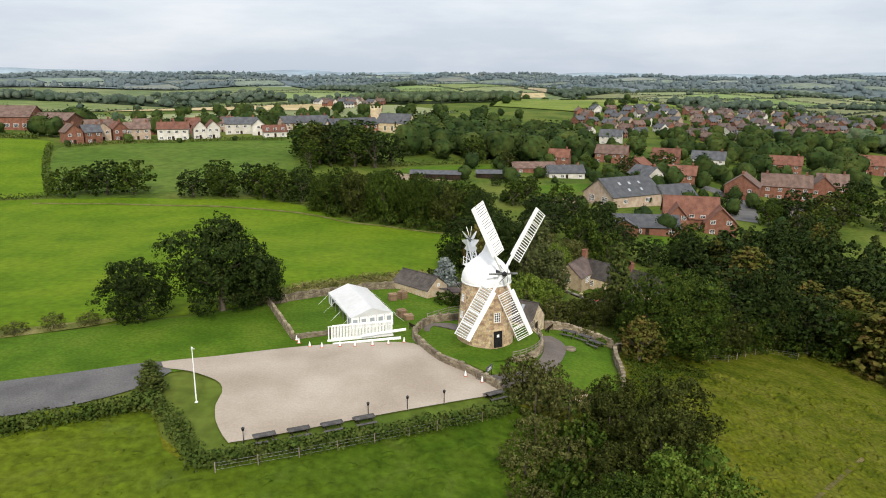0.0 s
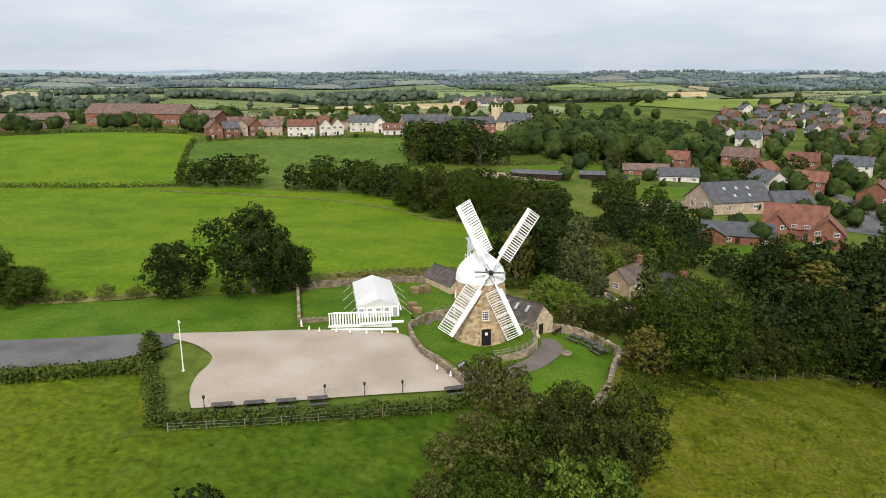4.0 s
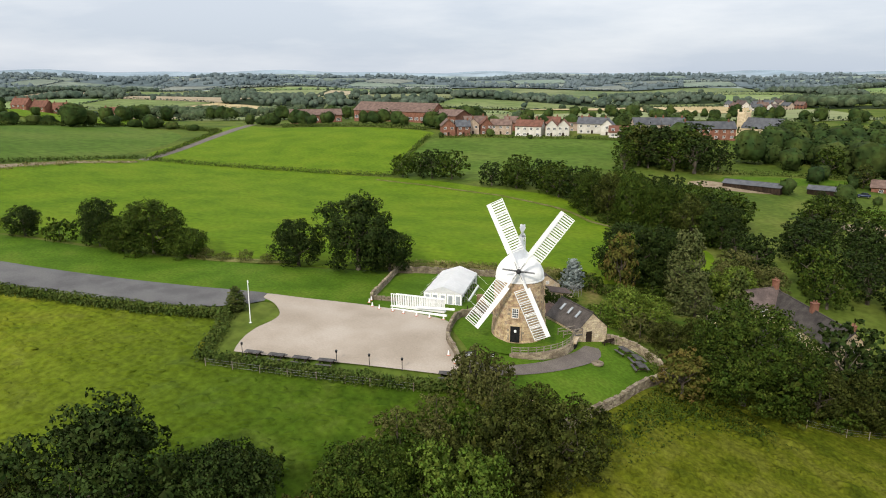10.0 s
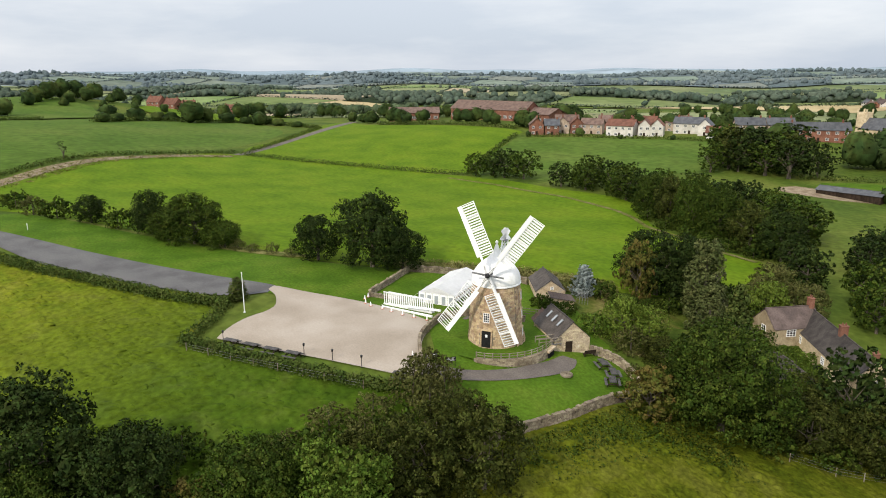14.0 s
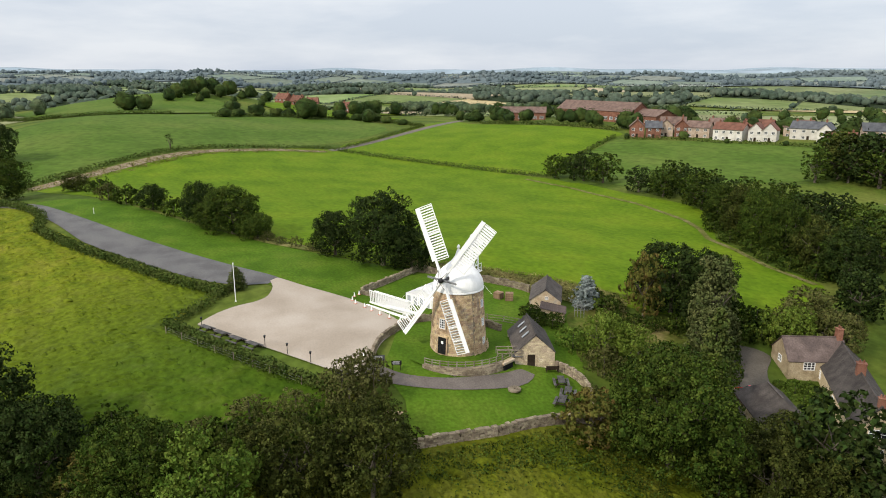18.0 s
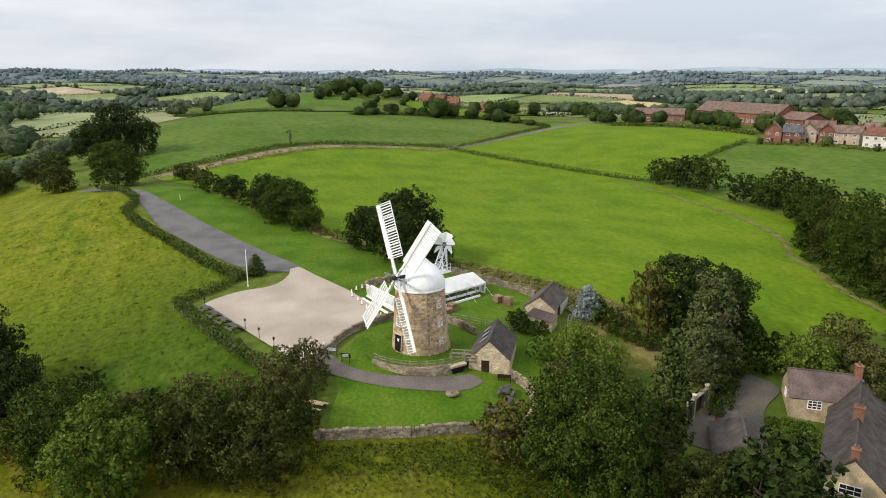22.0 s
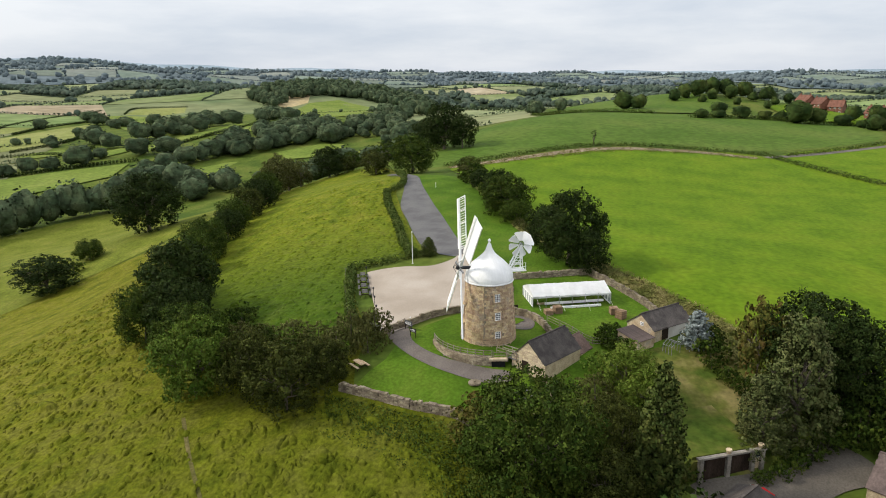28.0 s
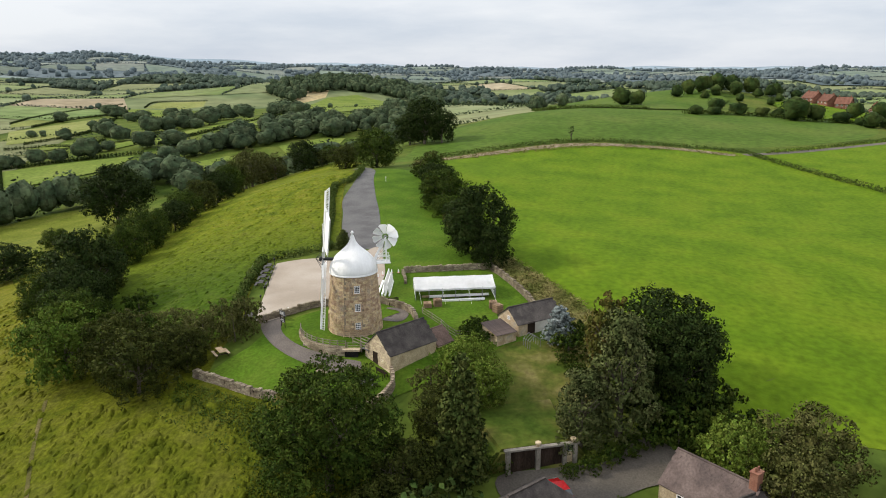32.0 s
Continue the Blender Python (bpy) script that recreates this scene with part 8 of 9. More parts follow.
for x, y, turn, w, eave, ridge, wall, roof, words, gable, wins, stacks in (
        (-147, 279.0, 43, 6.5, 5.2, 8.2, M_BRICK, M_TILE_BROWN, "red brick gabled half of a pair of houses", True, 2, 1),
        (-141.6, 283.6, 43, 6.5, 5.0, 7.6, M_BRICK, M_SLATE_GREY, "red brick house with a dark slate roof", False, 2, 1),
        (-141.5, 291.5, 43, 6.0, 5.2, 8.0, M_BUFF, M_TILE_BROWN, "buff and red brick house with bay windows", True, 2, 1),
        (-136.2, 296.0, 40, 6.0, 5.2, 8.0, M_BRICK, M_TILE_RED, "red brick gabled house with bay windows", True, 2, 1),
        (-129.7, 300.0, 26, 10, 5.1, 7.6, M_BUFF, M_TILE_BROWN, "buff brick house with brown roof", False, 3, 1),
        (-114.5, 301.4, 14, 12.5, 5.2, 7.8, M_RENDER, M_TILE_RED, "white rendered house with red-brown roof", False, 4, 2),
        (-105.0, 305.4, 25, 5.5, 5.2, 8.0, M_RENDER, M_TILE_RED, "white rendered gabled house with an arched window", True, 2, 0),
        (-100.0, 307.6, 25, 5.5, 5.2, 8.0, M_RENDER, M_TILE_RED, "white rendered twin gable with a tall window", True, 2, 0),
        (-91.2, 321.5, 17, 14, 5.2, 7.8, M_RENDER, M_SLATE_GREY, "cream rendered house with grey roof", False, 4, 2),
        (-82.5, 318.5, 17, 5.5, 5.0, 7.6, M_RENDER, M_SLATE_GREY, "white gabled end house with a balcony", True, 1, 0),
        (-74.5, 314.5, 22, 10, 2.8, 5.4, M_RENDER, M_TILE_RED, "pale pink bungalow with red tiled roof", False, 3, 1),
        (-69.5, 332.0, 35, 12, 5.0, 7.8, M_BUFF, M_SLATE_GREY, "buff stone house with grey slate roof", False, 3, 1),
        (-60.0, 341.5, 35, 11, 5.0, 7.8, M_BUFF, M_SLATE_GREY, "stone house with pale gable", False, 3, 2),
        (-53.5, 330.0, 30, 5, 4.6, 7.2, M_RENDER, M_SLATE_GREY, "pale rendered gabled house", True, 1, 0),
        (-41.5, 332.5, 33, 24, 5.2, 8.0, M_BRICK, M_SLATE_GREY, "long red brick terrace with grey slate roof", False, 7, 2),
        (-148, 304, 40, 11, 5.0, 7.8, M_BUFF, M_TILE_BROWN, "buff house behind the front row", False, 3, 1),
        (-134, 322, 26, 12, 5.0, 7.8, M_BRICK, M_TILE_BROWN, "brick house with brown roof behind the front row", False, 3, 2),
        (-118, 326, 20, 12, 5.0, 7.8, M_BRICK, M_TILE_RED, "red brick house behind the front row", False, 3, 1),
        (-104, 334, 20, 11, 5.0, 7.8, M_BUFF, M_TILE_BROWN, "buff house with brown roof behind the front row", False, 3, 1)):
    house(x, y, radians(turn), w, 8, eave, ridge, wall, roof, words, gable, stacks, wins)
for x, y, turn, w in ((-466, 224, 30, 11), (-456, 232, 20, 13), (-446, 240, 60, 9), (-398, 250, 40, 10)):
    house(x, y, radians(turn), w, 9, 5.0, 9.2, M_BRICK, M_TILE_RED, "red brick house with red roof on the hill", False, 2, 3, "hill houses")
# stone church with a stub tower
church = gabled("church", Matrix.Translation((-14, 356, hz(-14, 356))) @ Matrix.Rotation(radians(70), 4, "Z"), 9, 18, 6, 10.5, M_STONE_PALE, M_SLATE_GREY, "pale stone village church among trees", "church", foot=-2,
                windows=(("left", -4, 3.4, 1.2, 2.4), ("left", 0, 3.4, 1.2, 2.4), ("left", 4, 3.4, 1.2, 2.4)))
bm = bmesh.new()
box(bm, (0, 20, 6), (4.4, 4.4, 14), bevel=0.1)
for sx in (-1, 1):
    for sy in (-1, 1):
        box(bm, (sx * 2, 20 + sy * 2, 13.6), (0.5, 0.5, 1.4))
part("tower", bm, M_STONE_PALE, church)
# school
for (x, y, t, w, lab) in ((-262, 302, radians(50), 30, "long low red brick school wing with brown roof"), (-212, 320, radians(2), 56, "red brick school block with a broad brown roof"), (-178, 322, radians(-4), 22, "red brick school wing with grey windows")):
    z = hz(x, y)
    sc = gabled("school", Matrix.Translation((x, y, z)) @ Matrix.Rotation(t + math.pi / 2, 4, "Z") @ Matrix.Translation((0, -w / 2, 0)), 14, w, 5.0 if w < 50 else 6.0, 8.0 if w < 50 else 10.5, M_BRICK, M_TILE_BROWN, lab, "school", foot=-2, over=0.5,
                windows=tuple(("left", -w / 2 + w * (i + 0.5) / int(w / 4), 2.2, 2.4, 1.6) for i in range(int(w / 4))), group="school buildings")
# houses by the farm lane
gabled("house", Matrix.Translation((50, 213, hz(50, 213))) @ Matrix.Rotation(radians(-62), 4, "Z"), 14, 20, 3.2, 8.0, M_BUFF, M_SLATE_GREY, "large house with long grey slate roof and skylights", "house", foot=-2, over=0.4,
       windows=(("front", -3, 1.8, 2.4, 2.0), ("front", 3, 1.8, 2.4, 2.0), ("right", -5, 1.6, 1.6, 1.2), ("right", 4, 1.6, 1.6, 1.2)), group="village houses",
       skylights=((1, 6, 3, 0.9, 1.2), (1, 10, 3, 0.9, 1.2), (1, 14, 3, 0.9, 1.2), (1, 8, 6, 0.9, 1.2), (1, 13, 6, 0.9, 1.2)))
gabled("house", Matrix.Translation((70, 218, hz(70, 218))) @ Matrix.Rotation(radians(-70), 4, "Z"), 9, 12, 3.0, 6.2, M_RENDER, M_SLATE_GREY, "white rendered extension with grey slate roof", "house", foot=-2, over=0.3,
       windows=(("right", -3, 1.6, 1.6, 1.2), ("right", 2, 1.6, 1.6, 1.2)), group="village houses")
house(69.5, 187, radians(-14), 14, 11, 3.6, 8.6, M_BRICK, M_TILE_RED, "large new red brick house with red tiled roof", wins=5, stacks=0)
house(75.6, 182, radians(-14), 8, 10, 3.8, 7.6, M_BRICK, M_TILE_RED, "red brick gabled wing with white windows", True, wins=2, stacks=0)
house(64.5, 183, radians(-14), 6, 8, 3.6, 7.0, M_BRICK, M_TILE_RED, "small red brick gabled wing", True, wins=2, stacks=0)
house(54, 176, radians(-6), 16, 8, 2.6, 5.0, M_BRICK, M_SLATE_GREY, "red brick bungalow with grey tiled roof", wins=4, storeys=1, stacks=0)
house(47.5, 173, radians(-6), 7, 6, 2.6, 4.6, M_BRICK, M_SLATE_GREY, "bungalow gable with white bargeboards", True, wins=1, storeys=1, stacks=0)
house(107, 240, radians(-30), 11, 9, 5.4, 9.4, M_BRICK, M_TILE_BROWN, "red brick house with brown tiled roof", True, wins=2)
house(125, 246, radians(-22), 16, 9, 5.2, 9.0, M_BRICK, M_TILE_BROWN, "red brick villa with brown tiled roof", wins=4, stacks=2)
house(138, 246, radians(-22), 9, 11, 5.2, 9.4, M_BRICK, M_TILE_BROWN, "red brick villa gable with bay windows", True, wins=2)
house(146, 254, radians(-22), 10, 9, 5.2, 9.0, M_BRICK, M_TILE_BROWN, "red brick house with brown roof", wins=3)
house(200, 318, radians(-30), 16, 9, 5.0, 9.0, M_BRICK, M_TILE_RED, "red brick house with red tiled roof", wins=4)
house(222, 322, radians(-30), 12, 9, 5.0, 9.0, M_BRICK, M_TILE_RED, "red brick house among trees", wins=3)
house(51, 299, radians(-20), 11, 8, 4.8, 7.8, M_BRICK, M_TILE_RED, "red brick house with red roof", wins=3)
house(49, 268, radians(6), 14, 8, 2.7, 5.2, M_RENDER, M_SLATE_GREY, "white bungalow with grey roof", wins=4, storeys=1)
house(38, 277, radians(4), 17, 7, 2.6, 4.6, M_BRICK, M_TILE_BROWN, "low brick outbuilding with brown roof", wins=3, storeys=1, stacks=0)
house(104, 316, radians(-24), 12, 9, 5, 8.2, M_BRICK, M_TILE_RED, "red brick house with red roof", wins=3)
house(122, 312, radians(-24), 14, 9, 5, 8.2, M_RENDER, M_SLATE_GREY, "white rendered house with grey roof", wins=4)
house(92, 262, radians(-24), 12, 9, 5, 8.0, M_BRICK, M_TILE_RED, "red brick house beside the lane", wins=3)
house(78, 258, radians(-60), 10, 8, 5, 7.8, M_RENDER, M_SLATE_GREY, "white house with grey roof beside the lane", wins=3)
house(154, 306, radians(-24), 13, 9, 5, 8.4, M_BRICK, M_TILE_RED, "red brick house among trees", wins=3)
house(96, 388, radians(-20), 12, 9, 5, 8.4, M_RENDER, M_SLATE_GREY, "white house with grey roof", wins=3)
house(80, 319, radians(-24), 14, 9, 5, 8.4, M_BRICK, M_TILE_BROWN, "red brick house with brown hipped roof", wins=4)
house(82, 283, radians(-40), 9, 8, 4.6, 7.6, M_BRICK, M_TILE_RED, "small red brick gabled house", True, wins=2)
for k, (x, y, w) in enumerate(((8, 246, 18), (26, 255, 12))):
    gabled("stable", Matrix.Translation((x, y, hz(x, y))) @ Matrix.Rotation(radians(84 + 4 * k), 4, "Z"), 5, w, 2.2, 3.2, M_WOOD_DARK, M_SLATE_GREY, "low dark timber stable beside allotments", "stable", foot=-1, over=0.3, group="stables")
drape("lawn", curve([(-14, 262), (14, 284), (28, 286), (12, 268), (-8, 252)], 5, True), M_LAWN, 0.08, 8, "green lawn by the allotments", "lawn")
drape("lawn", curve([(28, 236), (46, 250), (60, 252), (50, 236), (36, 228)], 5, True), M_LAWN, 0.08, 8, "green garden lawn", "lawn")
drape("lawn", curve([(50, 166), (62, 172), (66, 170), (58, 160)], 3, True), M_LAWN, 0.08, 6, "green garden lawn by the bungalow", "lawn")
drape("earth_yard", curve([(28, 214), (44, 224), (56, 232), (62, 226), (46, 212), (34, 206)], 4, True), M_EARTH, 0.08, 6, "bare building plot", "yard")
drape("earth_yard", curve([(-20, 240), (-2, 240), (8, 246), (-6, 250), (-18, 250)], 4, True), M_EARTH, 0.08, 6, "bare allotment ground", "yard")
drape("village_road", curve([(86, 200), (100, 238), (92, 274), (80, 330), (86, 331), (98, 276), (107, 238), (94, 198)], 5, True), M_ASPHALT, 0.12, 8, "grey village street", "road")
drape("forecourt", curve([(104, 208), (122, 218), (140, 222), (136, 232), (116, 230), (104, 220)], 4, True), M_PATH, 0.12, 6, "grey tarmac forecourt", "yard")


def far_house_make(w, d, e, r, wall, roof):
    b1 = bmesh.new()
    prism(b1, [(-w / 2, -3), (w / 2, -3), (w / 2, e), (0, r), (-w / 2, e)], -d / 2, d / 2)
    bmesh.ops.recalc_face_normals(b1, faces=b1.faces[:])
    sl = math.atan2(r - e, w / 2)
    b2 = bmesh.new()
    for s in (-1, 1):
        ln = math.hypot(w / 2, r - e) + 0.3
        box(b2, (s * ln / 2, 0, 0.08), (ln, d + 0.5, 0.16), Matrix.Translation((0, 0, r)) @ Matrix.Rotation(s * sl, 4, "Y"))
    box(b2, (0, d * 0.35, r + 0.5), (0.8, 0.8, 1.8))
    b3 = bmesh.new()
    for s in (-1, 1):
        for q in (-0.3, 0.05, 0.35):
            for z in (1.5, 4.0):
                box(b3, (s * (w / 2 + 0.01), d * q, z), (0.05, 1.4, 1.2))
    for s in (-1, 1):
        for q in (-0.25, 0.25):
            box(b3, (w * q, s * (d / 2 + 0.01), 1.6), (1.3, 0.05, 1.2))
    return shared("wall", b1, wall), shared("roof", b2, roof), shared("window", b3, M_GLASS)


FAR_HOUSES = [far_house_make(6.0, 8.2, 4.3, 6.7, a, b) for a, b in ((M_BRICK, M_TILE_DARK), (M_RENDER, M_SLATE_GREY), (M_BUFF, M_TILE_DARK), (M_RENDER, M_TILE_DARK), (M_BRICK, M_SLATE_GREY), (M_BUFF, M_SLATE_GREY), (M_BRICK, M_TILE_BROWN))]


def town(poly, gap, seed, most, turn, group):
    rng = np.random.default_rng(seed)
    for x, y in scatter(poly, gap, seed, most):
        wl_, rf_, wn_ = FAR_HOUSES[int(rng.integers(len(FAR_HOUSES)))]
        m = Matrix.Translation((x, y, hz(x, y) - 1.2)) @ Matrix.Rotation(turn + rng.normal() * 0.25 + (math.pi / 2 if rng.random() < 0.35 else 0), 4, "Z")
        ob = thing("house", m, "distant village house among other roofs", "house", group)
        piece("wall", wl_, ob, Matrix())
        piece("roof", rf_, ob, Matrix())
        tagged(piece("windows", wn_, ob, Matrix()), kind="stuff")


town([(86, 420), (150, 400), (260, 430), (330, 520), (300, 640), (180, 640), (104, 560)], 20, 31, 130, 0.5, "village roofs")
town([(330, 520), (470, 620), (600, 800), (620, 980), (420, 900), (300, 660)], 27, 32, 110, 0.3, "village roofs")
town([(-90, 560), (-60, 590), (-40, 700), (-90, 760), (-130, 660)], 24, 33, 30, 0.9, "distant hamlet")
town([(-1180, 300), (-1040, 330), (-1000, 380), (-1100, 400)], 40, 34, 12, 0.2, "distant hamlet")


def garden_trees(poly, gap, seed, lo, hi):
    rng = np.random.default_rng(seed)
    for x, y in scatter(poly, gap, seed):
        h = rng.uniform(lo, hi)
        join_tree(x, y, h, h * rng.uniform(0.8, 1.2), rng.uniform(0, 6))


garden_trees([(86, 420), (150, 400), (260, 430), (330, 520), (300, 640), (180, 640), (104, 560)], 17, 131, 3, 7)
garden_trees([(330, 520), (470, 620), (600, 800), (620, 980), (420, 900), (300, 660)], 22, 132, 4, 9)
garden_trees([(-10, 390), (60, 330), (130, 330), (260, 380), (260, 430), (90, 420), (20, 470)], 14, 133, 5, 11)
garden_trees([(-160, 340), (-110, 350), (-70, 400), (20, 430), (70, 520), (-60, 540), (-200, 520)], 20, 134, 5, 11)
garden_trees([(60, 240), (100, 290), (150, 300), (250, 330), (250, 260), (170, 240), (160, 270), (110, 265), (84, 240)], 12, 135, 4, 10)
garden_trees([(30, 196), (60, 160), (100, 190), (160, 230), (170, 300), (90, 330), (20, 300), (-10, 240)], 11, 137, 3, 7)
garden_trees([(150, 190), (240, 200), (300, 330), (240, 320), (170, 235)], 12, 136, 7, 13)
for k, (x, y, h) in enumerate(((64, 262, 5), (70, 246, 6), (86, 224, 4), (92, 214, 6), (58, 236, 5), (40, 262, 4), (62, 286, 6), (20, 238, 4), (96, 196, 8), (88, 172, 7), (62, 164, 6), (44, 164, 6), (36, 200, 8), (30, 222, 5))):
    tree(MID[k % 6], x, y, h, h * 0.95, k, group="garden trees")
for k, (x, y, h) in enumerate(((60, 640, 9), (78, 790, 10), (104, 850, 9), (140, 940, 11), (152, 960, 9), (196, 1130, 11), (205, 740, 8), (228, 880, 10), (240, 900, 9), (280, 1040, 11), (310, 1150, 10), (330, 1240, 12), (66, 1100, 11), (64, 1220, 10), (-20, 1000, 10), (130, 590, 8), (150, 620, 9), (262, 1290, 12), (100, 1390, 12), (120, 1395, 11), (30, 1420, 11))):
    join_tree(x, y, h, h * 1.25, k)
garden_trees([(-925, -445), (-1000, -545), (-1110, -565), (-1230, -500), (-1270, -380), (-1225, -270), (-1085, -285), (-1124, -350), (-1112, -397), (-1078, -447), (-1035, -470)], 15, 141, 15, 21)
garden_trees([(-575, -150), (-500, -100), (-535, -72), (-640, -100)], 16, 142, 11, 16)
joined_trees("village_trees", "distant trees of woods, hedges and gardens", M_LEAF_VILLAGE, False)
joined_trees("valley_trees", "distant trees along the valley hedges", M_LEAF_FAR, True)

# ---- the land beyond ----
# Far fields and woods: part of the haze is mixed into the base colour.
M_FIELD_FAR = shade("hazed_green_field", [(0.1176, 0.1674, 0.0525), (0.1568, 0.1998, 0.075), (0.1848, 0.216, 0.0975)], scale=0.006, fine=0.05, island=0.2, spec=0.04)
M_PASTURE_FAR = shade("hazed_far_pasture", [(0.1485, 0.1749, 0.0805), (0.1815, 0.1993, 0.09775), (0.2145, 0.2226, 0.115)], scale=0.006, fine=0.05, island=0.2, spec=0.04)
M_STUBBLE_FAR = shade("hazed_far_stubble", [(0.25, 0.21, 0.13), (0.31, 0.26, 0.17), (0.35, 0.295, 0.205)], scale=0.006, fine=0.05, island=0.12, spec=0.04)
M_WOOD_FAR = shade("hazed_distant_woodland", [(0.0468, 0.06912, 0.0495), (0.065, 0.08704, 0.063), (0.0884, 0.1101, 0.0795)], scale=0.02, fine=0.2, island=0.2, rough=0.95, spec=0.04)
# Beyond 2 km the blue-grey of haze is painted straight into these colours.
M_WOOD_HAZE = shade("hazed_remote_woodland", [(0.0902, 0.1188, 0.1265), (0.1056, 0.1342, 0.1414), (0.1232, 0.1518, 0.1564)], scale=0.006, fine=0.08, island=0.16, rough=0.95, spec=0.04)
M_FIELD_HAZE = shade("hazed_hill_field", [(0.1322, 0.1705, 0.1357), (0.1523, 0.187, 0.1495), (0.1736, 0.2046, 0.1633)], scale=0.006, fine=0.05, island=0.18, spec=0.03)
M_PASTURE_HAZE = shade("hazed_upland_pasture", [(0.1568, 0.1815, 0.1552), (0.1792, 0.198, 0.1725), (0.2016, 0.2156, 0.1863)], scale=0.006, fine=0.05, island=0.18, spec=0.03)
M_STUBBLE_HAZE = shade("hazed_upland_stubble", [(0.21, 0.195, 0.155), (0.25, 0.23, 0.185), (0.28, 0.255, 0.21)], scale=0.006, fine=0.05, island=0.1, spec=0.03)

KEEP_OUT = [[(30, 570), (110, 545), (180, 640), (435, 1150), (345, 1340), (265, 1760), (20, 1700), (-95, 1410), (-95, 985), (60, 980), (60, 760)],
            [(-880, -480), (-1060, -510), (-1280, -490), (-1340, -390), (-1280, -280), (-880, -220)],
            [(-150, 20), (-330, 10), (-560, 40), (-560, 260), (-380, 300), (-310, 300), (-330, 360), (-160, 370), (-60, 420), (70, 430), (240, 420), (240, 150), (0, 120)],
            [(86, 400), (150, 390), (270, 420), (480, 600), (640, 800), (640, 1000), (420, 920), (170, 660), (90, 560)],
            [(-145, 30), (-180, -40), (-310, -40), (-310, 20)],
            [(-60, -60), (-150, -190), (-300, -330), (-500, -540), (-800, -660), (-960, -500), (-600, -130), (-400, -50), (-150, -30)],
            [(-280, 540), (-90, 520), (-40, 660), (-260, 740), (-480, 720), (-480, 540)]]


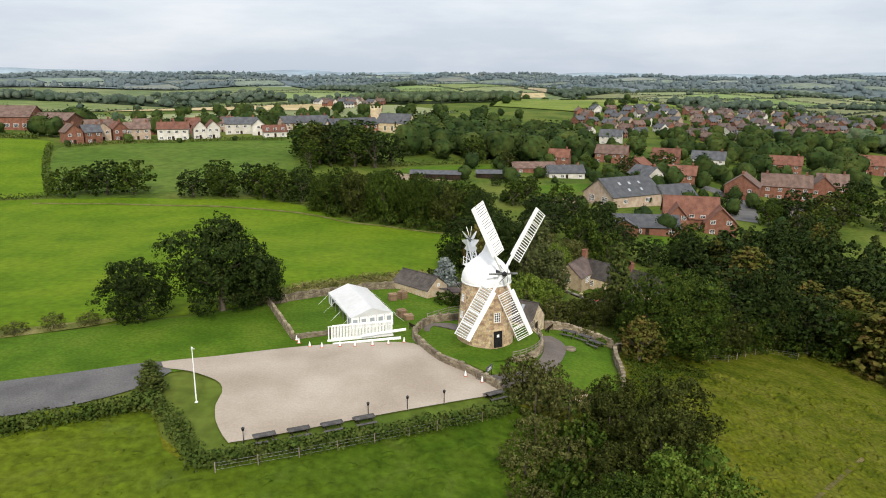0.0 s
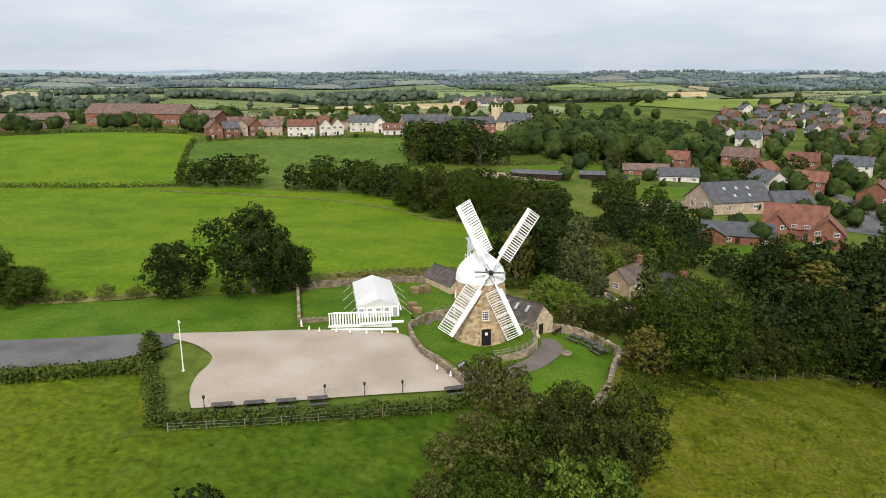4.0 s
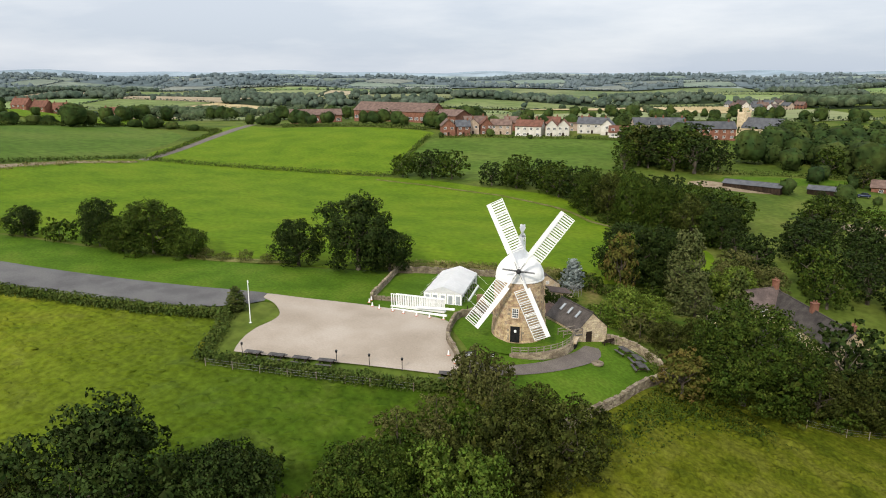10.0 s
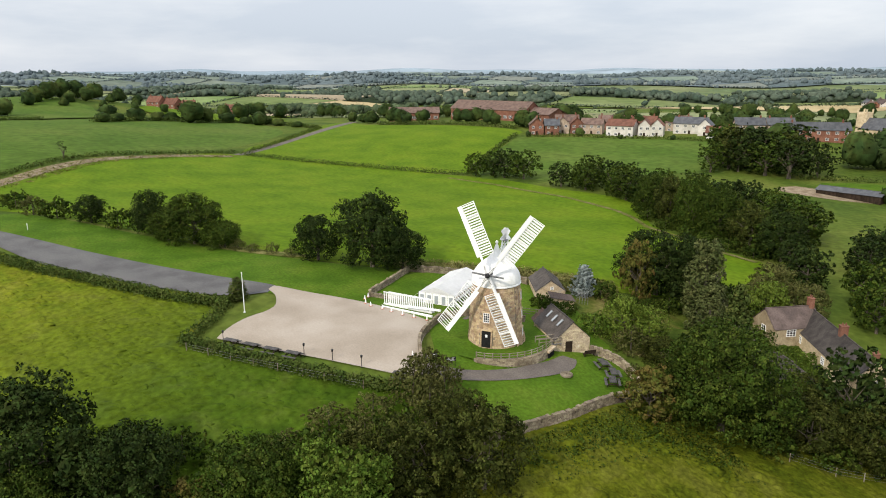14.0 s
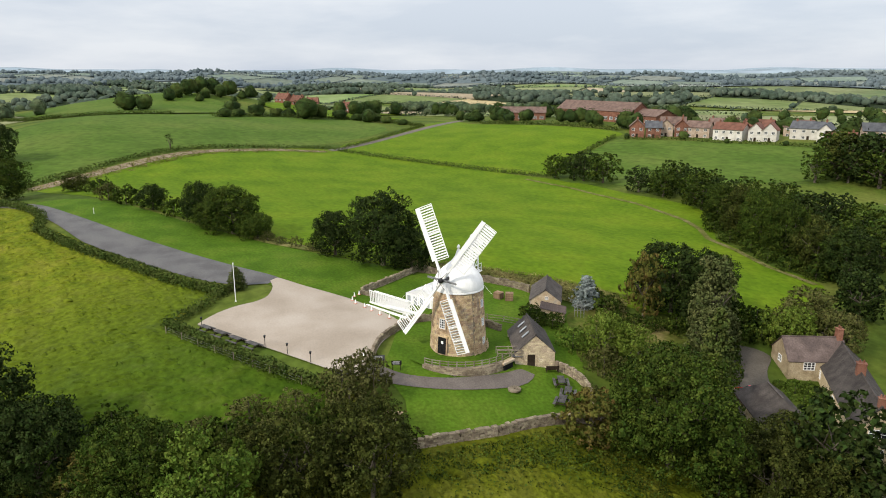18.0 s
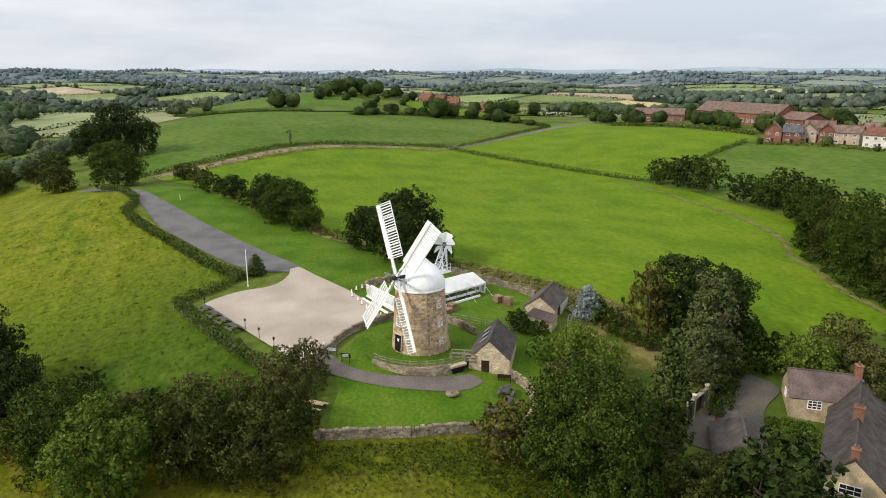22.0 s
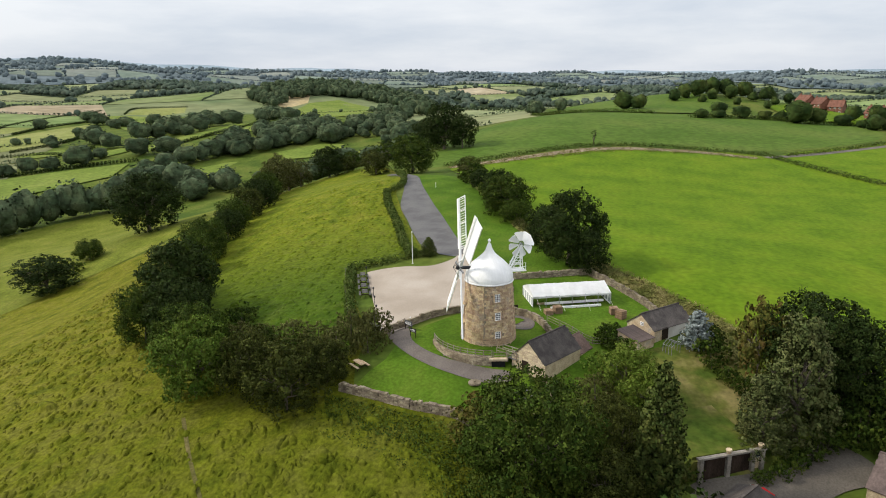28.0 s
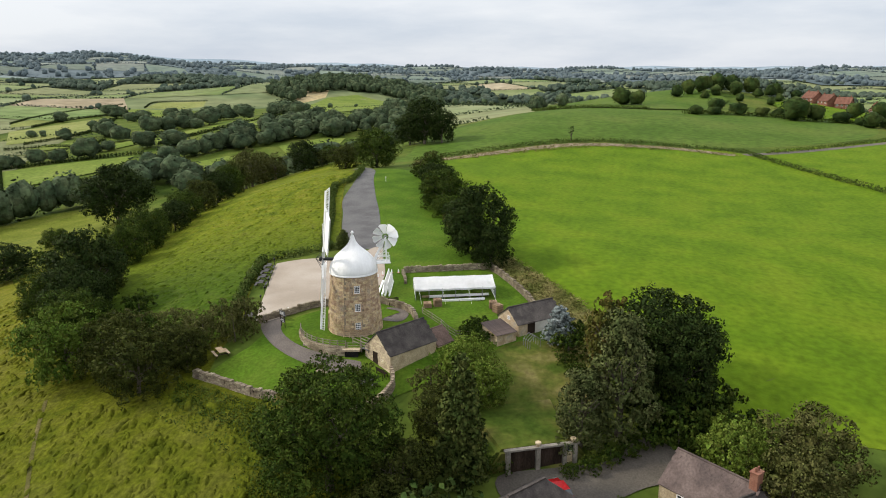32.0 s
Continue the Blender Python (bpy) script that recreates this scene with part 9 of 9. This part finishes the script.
def far_band(r0, r1, cell, seed, sector, leaf_mat, leaf, per_tree, lift, names, wood_share, near=1.0, plot=130, big=1.0):
    """Small hedged fields with trees and copses, on a jittered lattice."""
    rng = np.random.default_rng(seed)
    n = int(2 * r1 / cell) + 2
    turn = 0.5
    ca, sa = math.cos(turn), math.sin(turn)
    gx = np.zeros((n + 1, n + 1, 2))
    for i in range(n + 1):
        for j in range(n + 1):
            u = (i - n / 2) * cell + rng.uniform(-0.22, 0.22) * cell
            v = (j - n / 2) * cell * 0.8 + rng.uniform(-0.2, 0.2) * cell
            gx[i, j] = (u * ca - v * sa, u * sa + v * ca + 80)
    # Under copses: painted shade in the nearer bands, hazed leaf colour in the far.
    mats = (M_FIELD_FAR, M_PASTURE_FAR, M_STUBBLE_FAR, M_WOOD_SHADE) if big < 1.5 else (M_FIELD_HAZE, M_PASTURE_HAZE, M_STUBBLE_HAZE, leaf_mat)
    verts, faces = [[], [], [], []], [[], [], [], []]
    c_all, n_all, s_all, r_all = [], [], [], []

    core_v, core_n = [], []
    blobs = [lumpy_core(rng, 2, 7, 0.4)[:2] for _ in range(5)]

    def clump(x, y, size, k):
        z, size = hz(x, y), size * big
        v, vn = blobs[int(rng.integers(5))]
        wide = size * rng.uniform(0.42, 0.6)
        turn_by = rng.uniform(0, 6.28)
        c_, s_ = math.cos(turn_by), math.sin(turn_by)
        rot = np.array([[c_, -s_, 0], [s_, c_, 0], [0, 0, 1]])
        core_v.append((v @ rot.T) * np.array([wide, wide, size * 0.45]) + np.array([x, y, z + size * 0.4]))
        core_n.append(vn @ rot.T + np.array([0, 0, 0.15]))
        d = rng.normal(size=(k, 3))
        d[:, 2] = np.abs(d[:, 2])
        d /= np.linalg.norm(d, axis=1, keepdims=True)
        c_all.append(np.array([x, y, z + size * 0.35]) + d * np.array([wide, wide, size * 0.5]) * rng.uniform(0.8, 1.05, (k, 1)))
        n_all.append(d + 0.5 * rng.normal(size=(k, 3)))
        s_all.append(np.full(k, leaf) * rng.uniform(0.5, 0.9, k))
        r_all.append(d + np.array([0, 0, 0.15]))

    for i in range(n):
        for j in range(n):
            q = [gx[i, j], gx[i + 1, j], gx[i + 1, j + 1], gx[i, j + 1]]
            cx, cy = np.mean(q, axis=0)
            r = math.hypot(cx, cy - 80)
            az = math.degrees(math.atan2(-cx, cy - 80))
            if not (sector[0] < az < sector[1]) or r > r1 or r < (r0 if az < 96 else r0 * near):
                continue
            if any(inside(p, cx, cy) for p in KEEP_OUT):
                continue
            kind = rng.random()
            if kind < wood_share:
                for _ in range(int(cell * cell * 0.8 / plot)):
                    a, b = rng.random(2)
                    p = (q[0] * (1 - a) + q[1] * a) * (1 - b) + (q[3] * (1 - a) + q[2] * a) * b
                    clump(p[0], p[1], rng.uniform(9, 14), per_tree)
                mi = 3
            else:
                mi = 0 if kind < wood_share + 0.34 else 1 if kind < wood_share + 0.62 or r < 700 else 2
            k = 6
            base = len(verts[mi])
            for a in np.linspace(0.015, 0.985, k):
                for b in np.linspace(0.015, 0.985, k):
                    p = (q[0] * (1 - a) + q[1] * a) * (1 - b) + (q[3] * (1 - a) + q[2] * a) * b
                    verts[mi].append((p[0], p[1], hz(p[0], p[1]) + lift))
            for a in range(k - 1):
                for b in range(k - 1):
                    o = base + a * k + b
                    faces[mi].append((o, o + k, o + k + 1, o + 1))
            if mi == 3:
                continue
            for e0, e1 in ((q[0], q[1]), (q[0], q[3])):
                ln = np.linalg.norm(e1 - e0)
                m = max(2, int(ln / (leaf * 0.75)))
                t = np.linspace(0, 1, m)[:, None]
                pts = e0 * (1 - t) + e1 * t + rng.normal(size=(m, 2)) * 0.6
                zz = height(pts[:, 0], pts[:, 1]) + lift + rng.uniform(0.3, 2.4, m)
                c_all.append(np.column_stack([pts, zz]))
                n_all.append(rng.normal(size=(m, 3)) + np.array([0, 0, 0.6]))
                s_all.append(np.full(m, leaf) * rng.uniform(0.9, 1.6, m))
                r_all.append(rng.normal(size=(m, 3)) * 0.5 + np.array([0, 0, 0.7]))
                for _ in range(int(rng.integers(0, 4))):
                    t = rng.random()
                    p = e0 * (1 - t) + e1 * t
                    clump(p[0], p[1], rng.uniform(6, 11), per_tree)
    for mi in range(4):
        if verts[mi]:
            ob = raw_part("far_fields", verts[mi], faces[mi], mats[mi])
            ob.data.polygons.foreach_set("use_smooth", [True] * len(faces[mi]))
            tagged(ob, ("distant bright green fields", "distant dull pasture fields", "distant pale stubble fields", "sheet under distant woods, painted shade-dark in the nearer ones")[mi], "fields", kind="structure")
    c, nn, s = np.concatenate(c_all), np.concatenate(n_all), np.concatenate(s_all)
    tagged(new("far_trees", leaf_mesh("far_trees", c, nn, s, leaf_mat, rng, np.concatenate(r_all), (np.concatenate(core_v), np.concatenate(core_n)))), names, "trees", kind="stuff")
    return len(c)


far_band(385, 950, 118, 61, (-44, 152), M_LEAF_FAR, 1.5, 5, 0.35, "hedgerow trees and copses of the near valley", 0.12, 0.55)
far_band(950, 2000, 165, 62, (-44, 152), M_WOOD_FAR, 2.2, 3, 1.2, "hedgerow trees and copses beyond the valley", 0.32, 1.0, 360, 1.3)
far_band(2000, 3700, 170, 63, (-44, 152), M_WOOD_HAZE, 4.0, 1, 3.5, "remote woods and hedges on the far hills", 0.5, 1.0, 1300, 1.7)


def far_ring(name, r0, r1, lift, material, label):
    n, rings = 240, 26
    rr = np.geomspace(r0, r1, rings)
    ang = np.arange(n) * 2 * math.pi / n
    X, Y = (rr[:, None] * np.cos(ang)).ravel(), (rr[:, None] * np.sin(ang)).ravel() + 80
    Z = height(X, Y) + lift
    Z[:n] -= 12
    faces = [(k * n + i, k * n + n + i, k * n + n + (i + 1) % n, k * n + (i + 1) % n) for k in range(rings - 1) for i in range(n)]
    ob = raw_part(name, np.column_stack([X, Y, Z]).tolist(), faces, material)
    ob.data.polygons.foreach_set("use_smooth", [True] * len(faces))
    tagged(ob, label, "hills", kind="structure")


# Hills turn bluer and paler by ring: aerial haze put into their grass colour.
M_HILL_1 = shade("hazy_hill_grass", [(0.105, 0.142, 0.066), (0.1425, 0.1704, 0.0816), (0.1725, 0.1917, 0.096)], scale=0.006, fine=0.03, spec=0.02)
M_HILL_HAZE = shade("hazed_remote_hill_grass", [(0.17, 0.21, 0.20), (0.20, 0.24, 0.225), (0.235, 0.27, 0.245)], scale=0.004, fine=0.02, spec=0.02)
M_HORIZON_HAZE = shade("horizon_hills", [(0.216, 0.2747, 0.323), (0.24, 0.2993, 0.3443), (0.264, 0.3198, 0.3655)], scale=0.003, fine=0.01, spec=0.02)
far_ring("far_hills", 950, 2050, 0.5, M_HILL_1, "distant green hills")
far_ring("far_hills", 1990, 3750, 1.6, M_HILL_HAZE, "remote hills, blue-green with haze in their colour")
far_ring("horizon_hills", 3650, 4840, 14.0, M_HORIZON_HAZE, "horizon hills with blue haze in their colour")
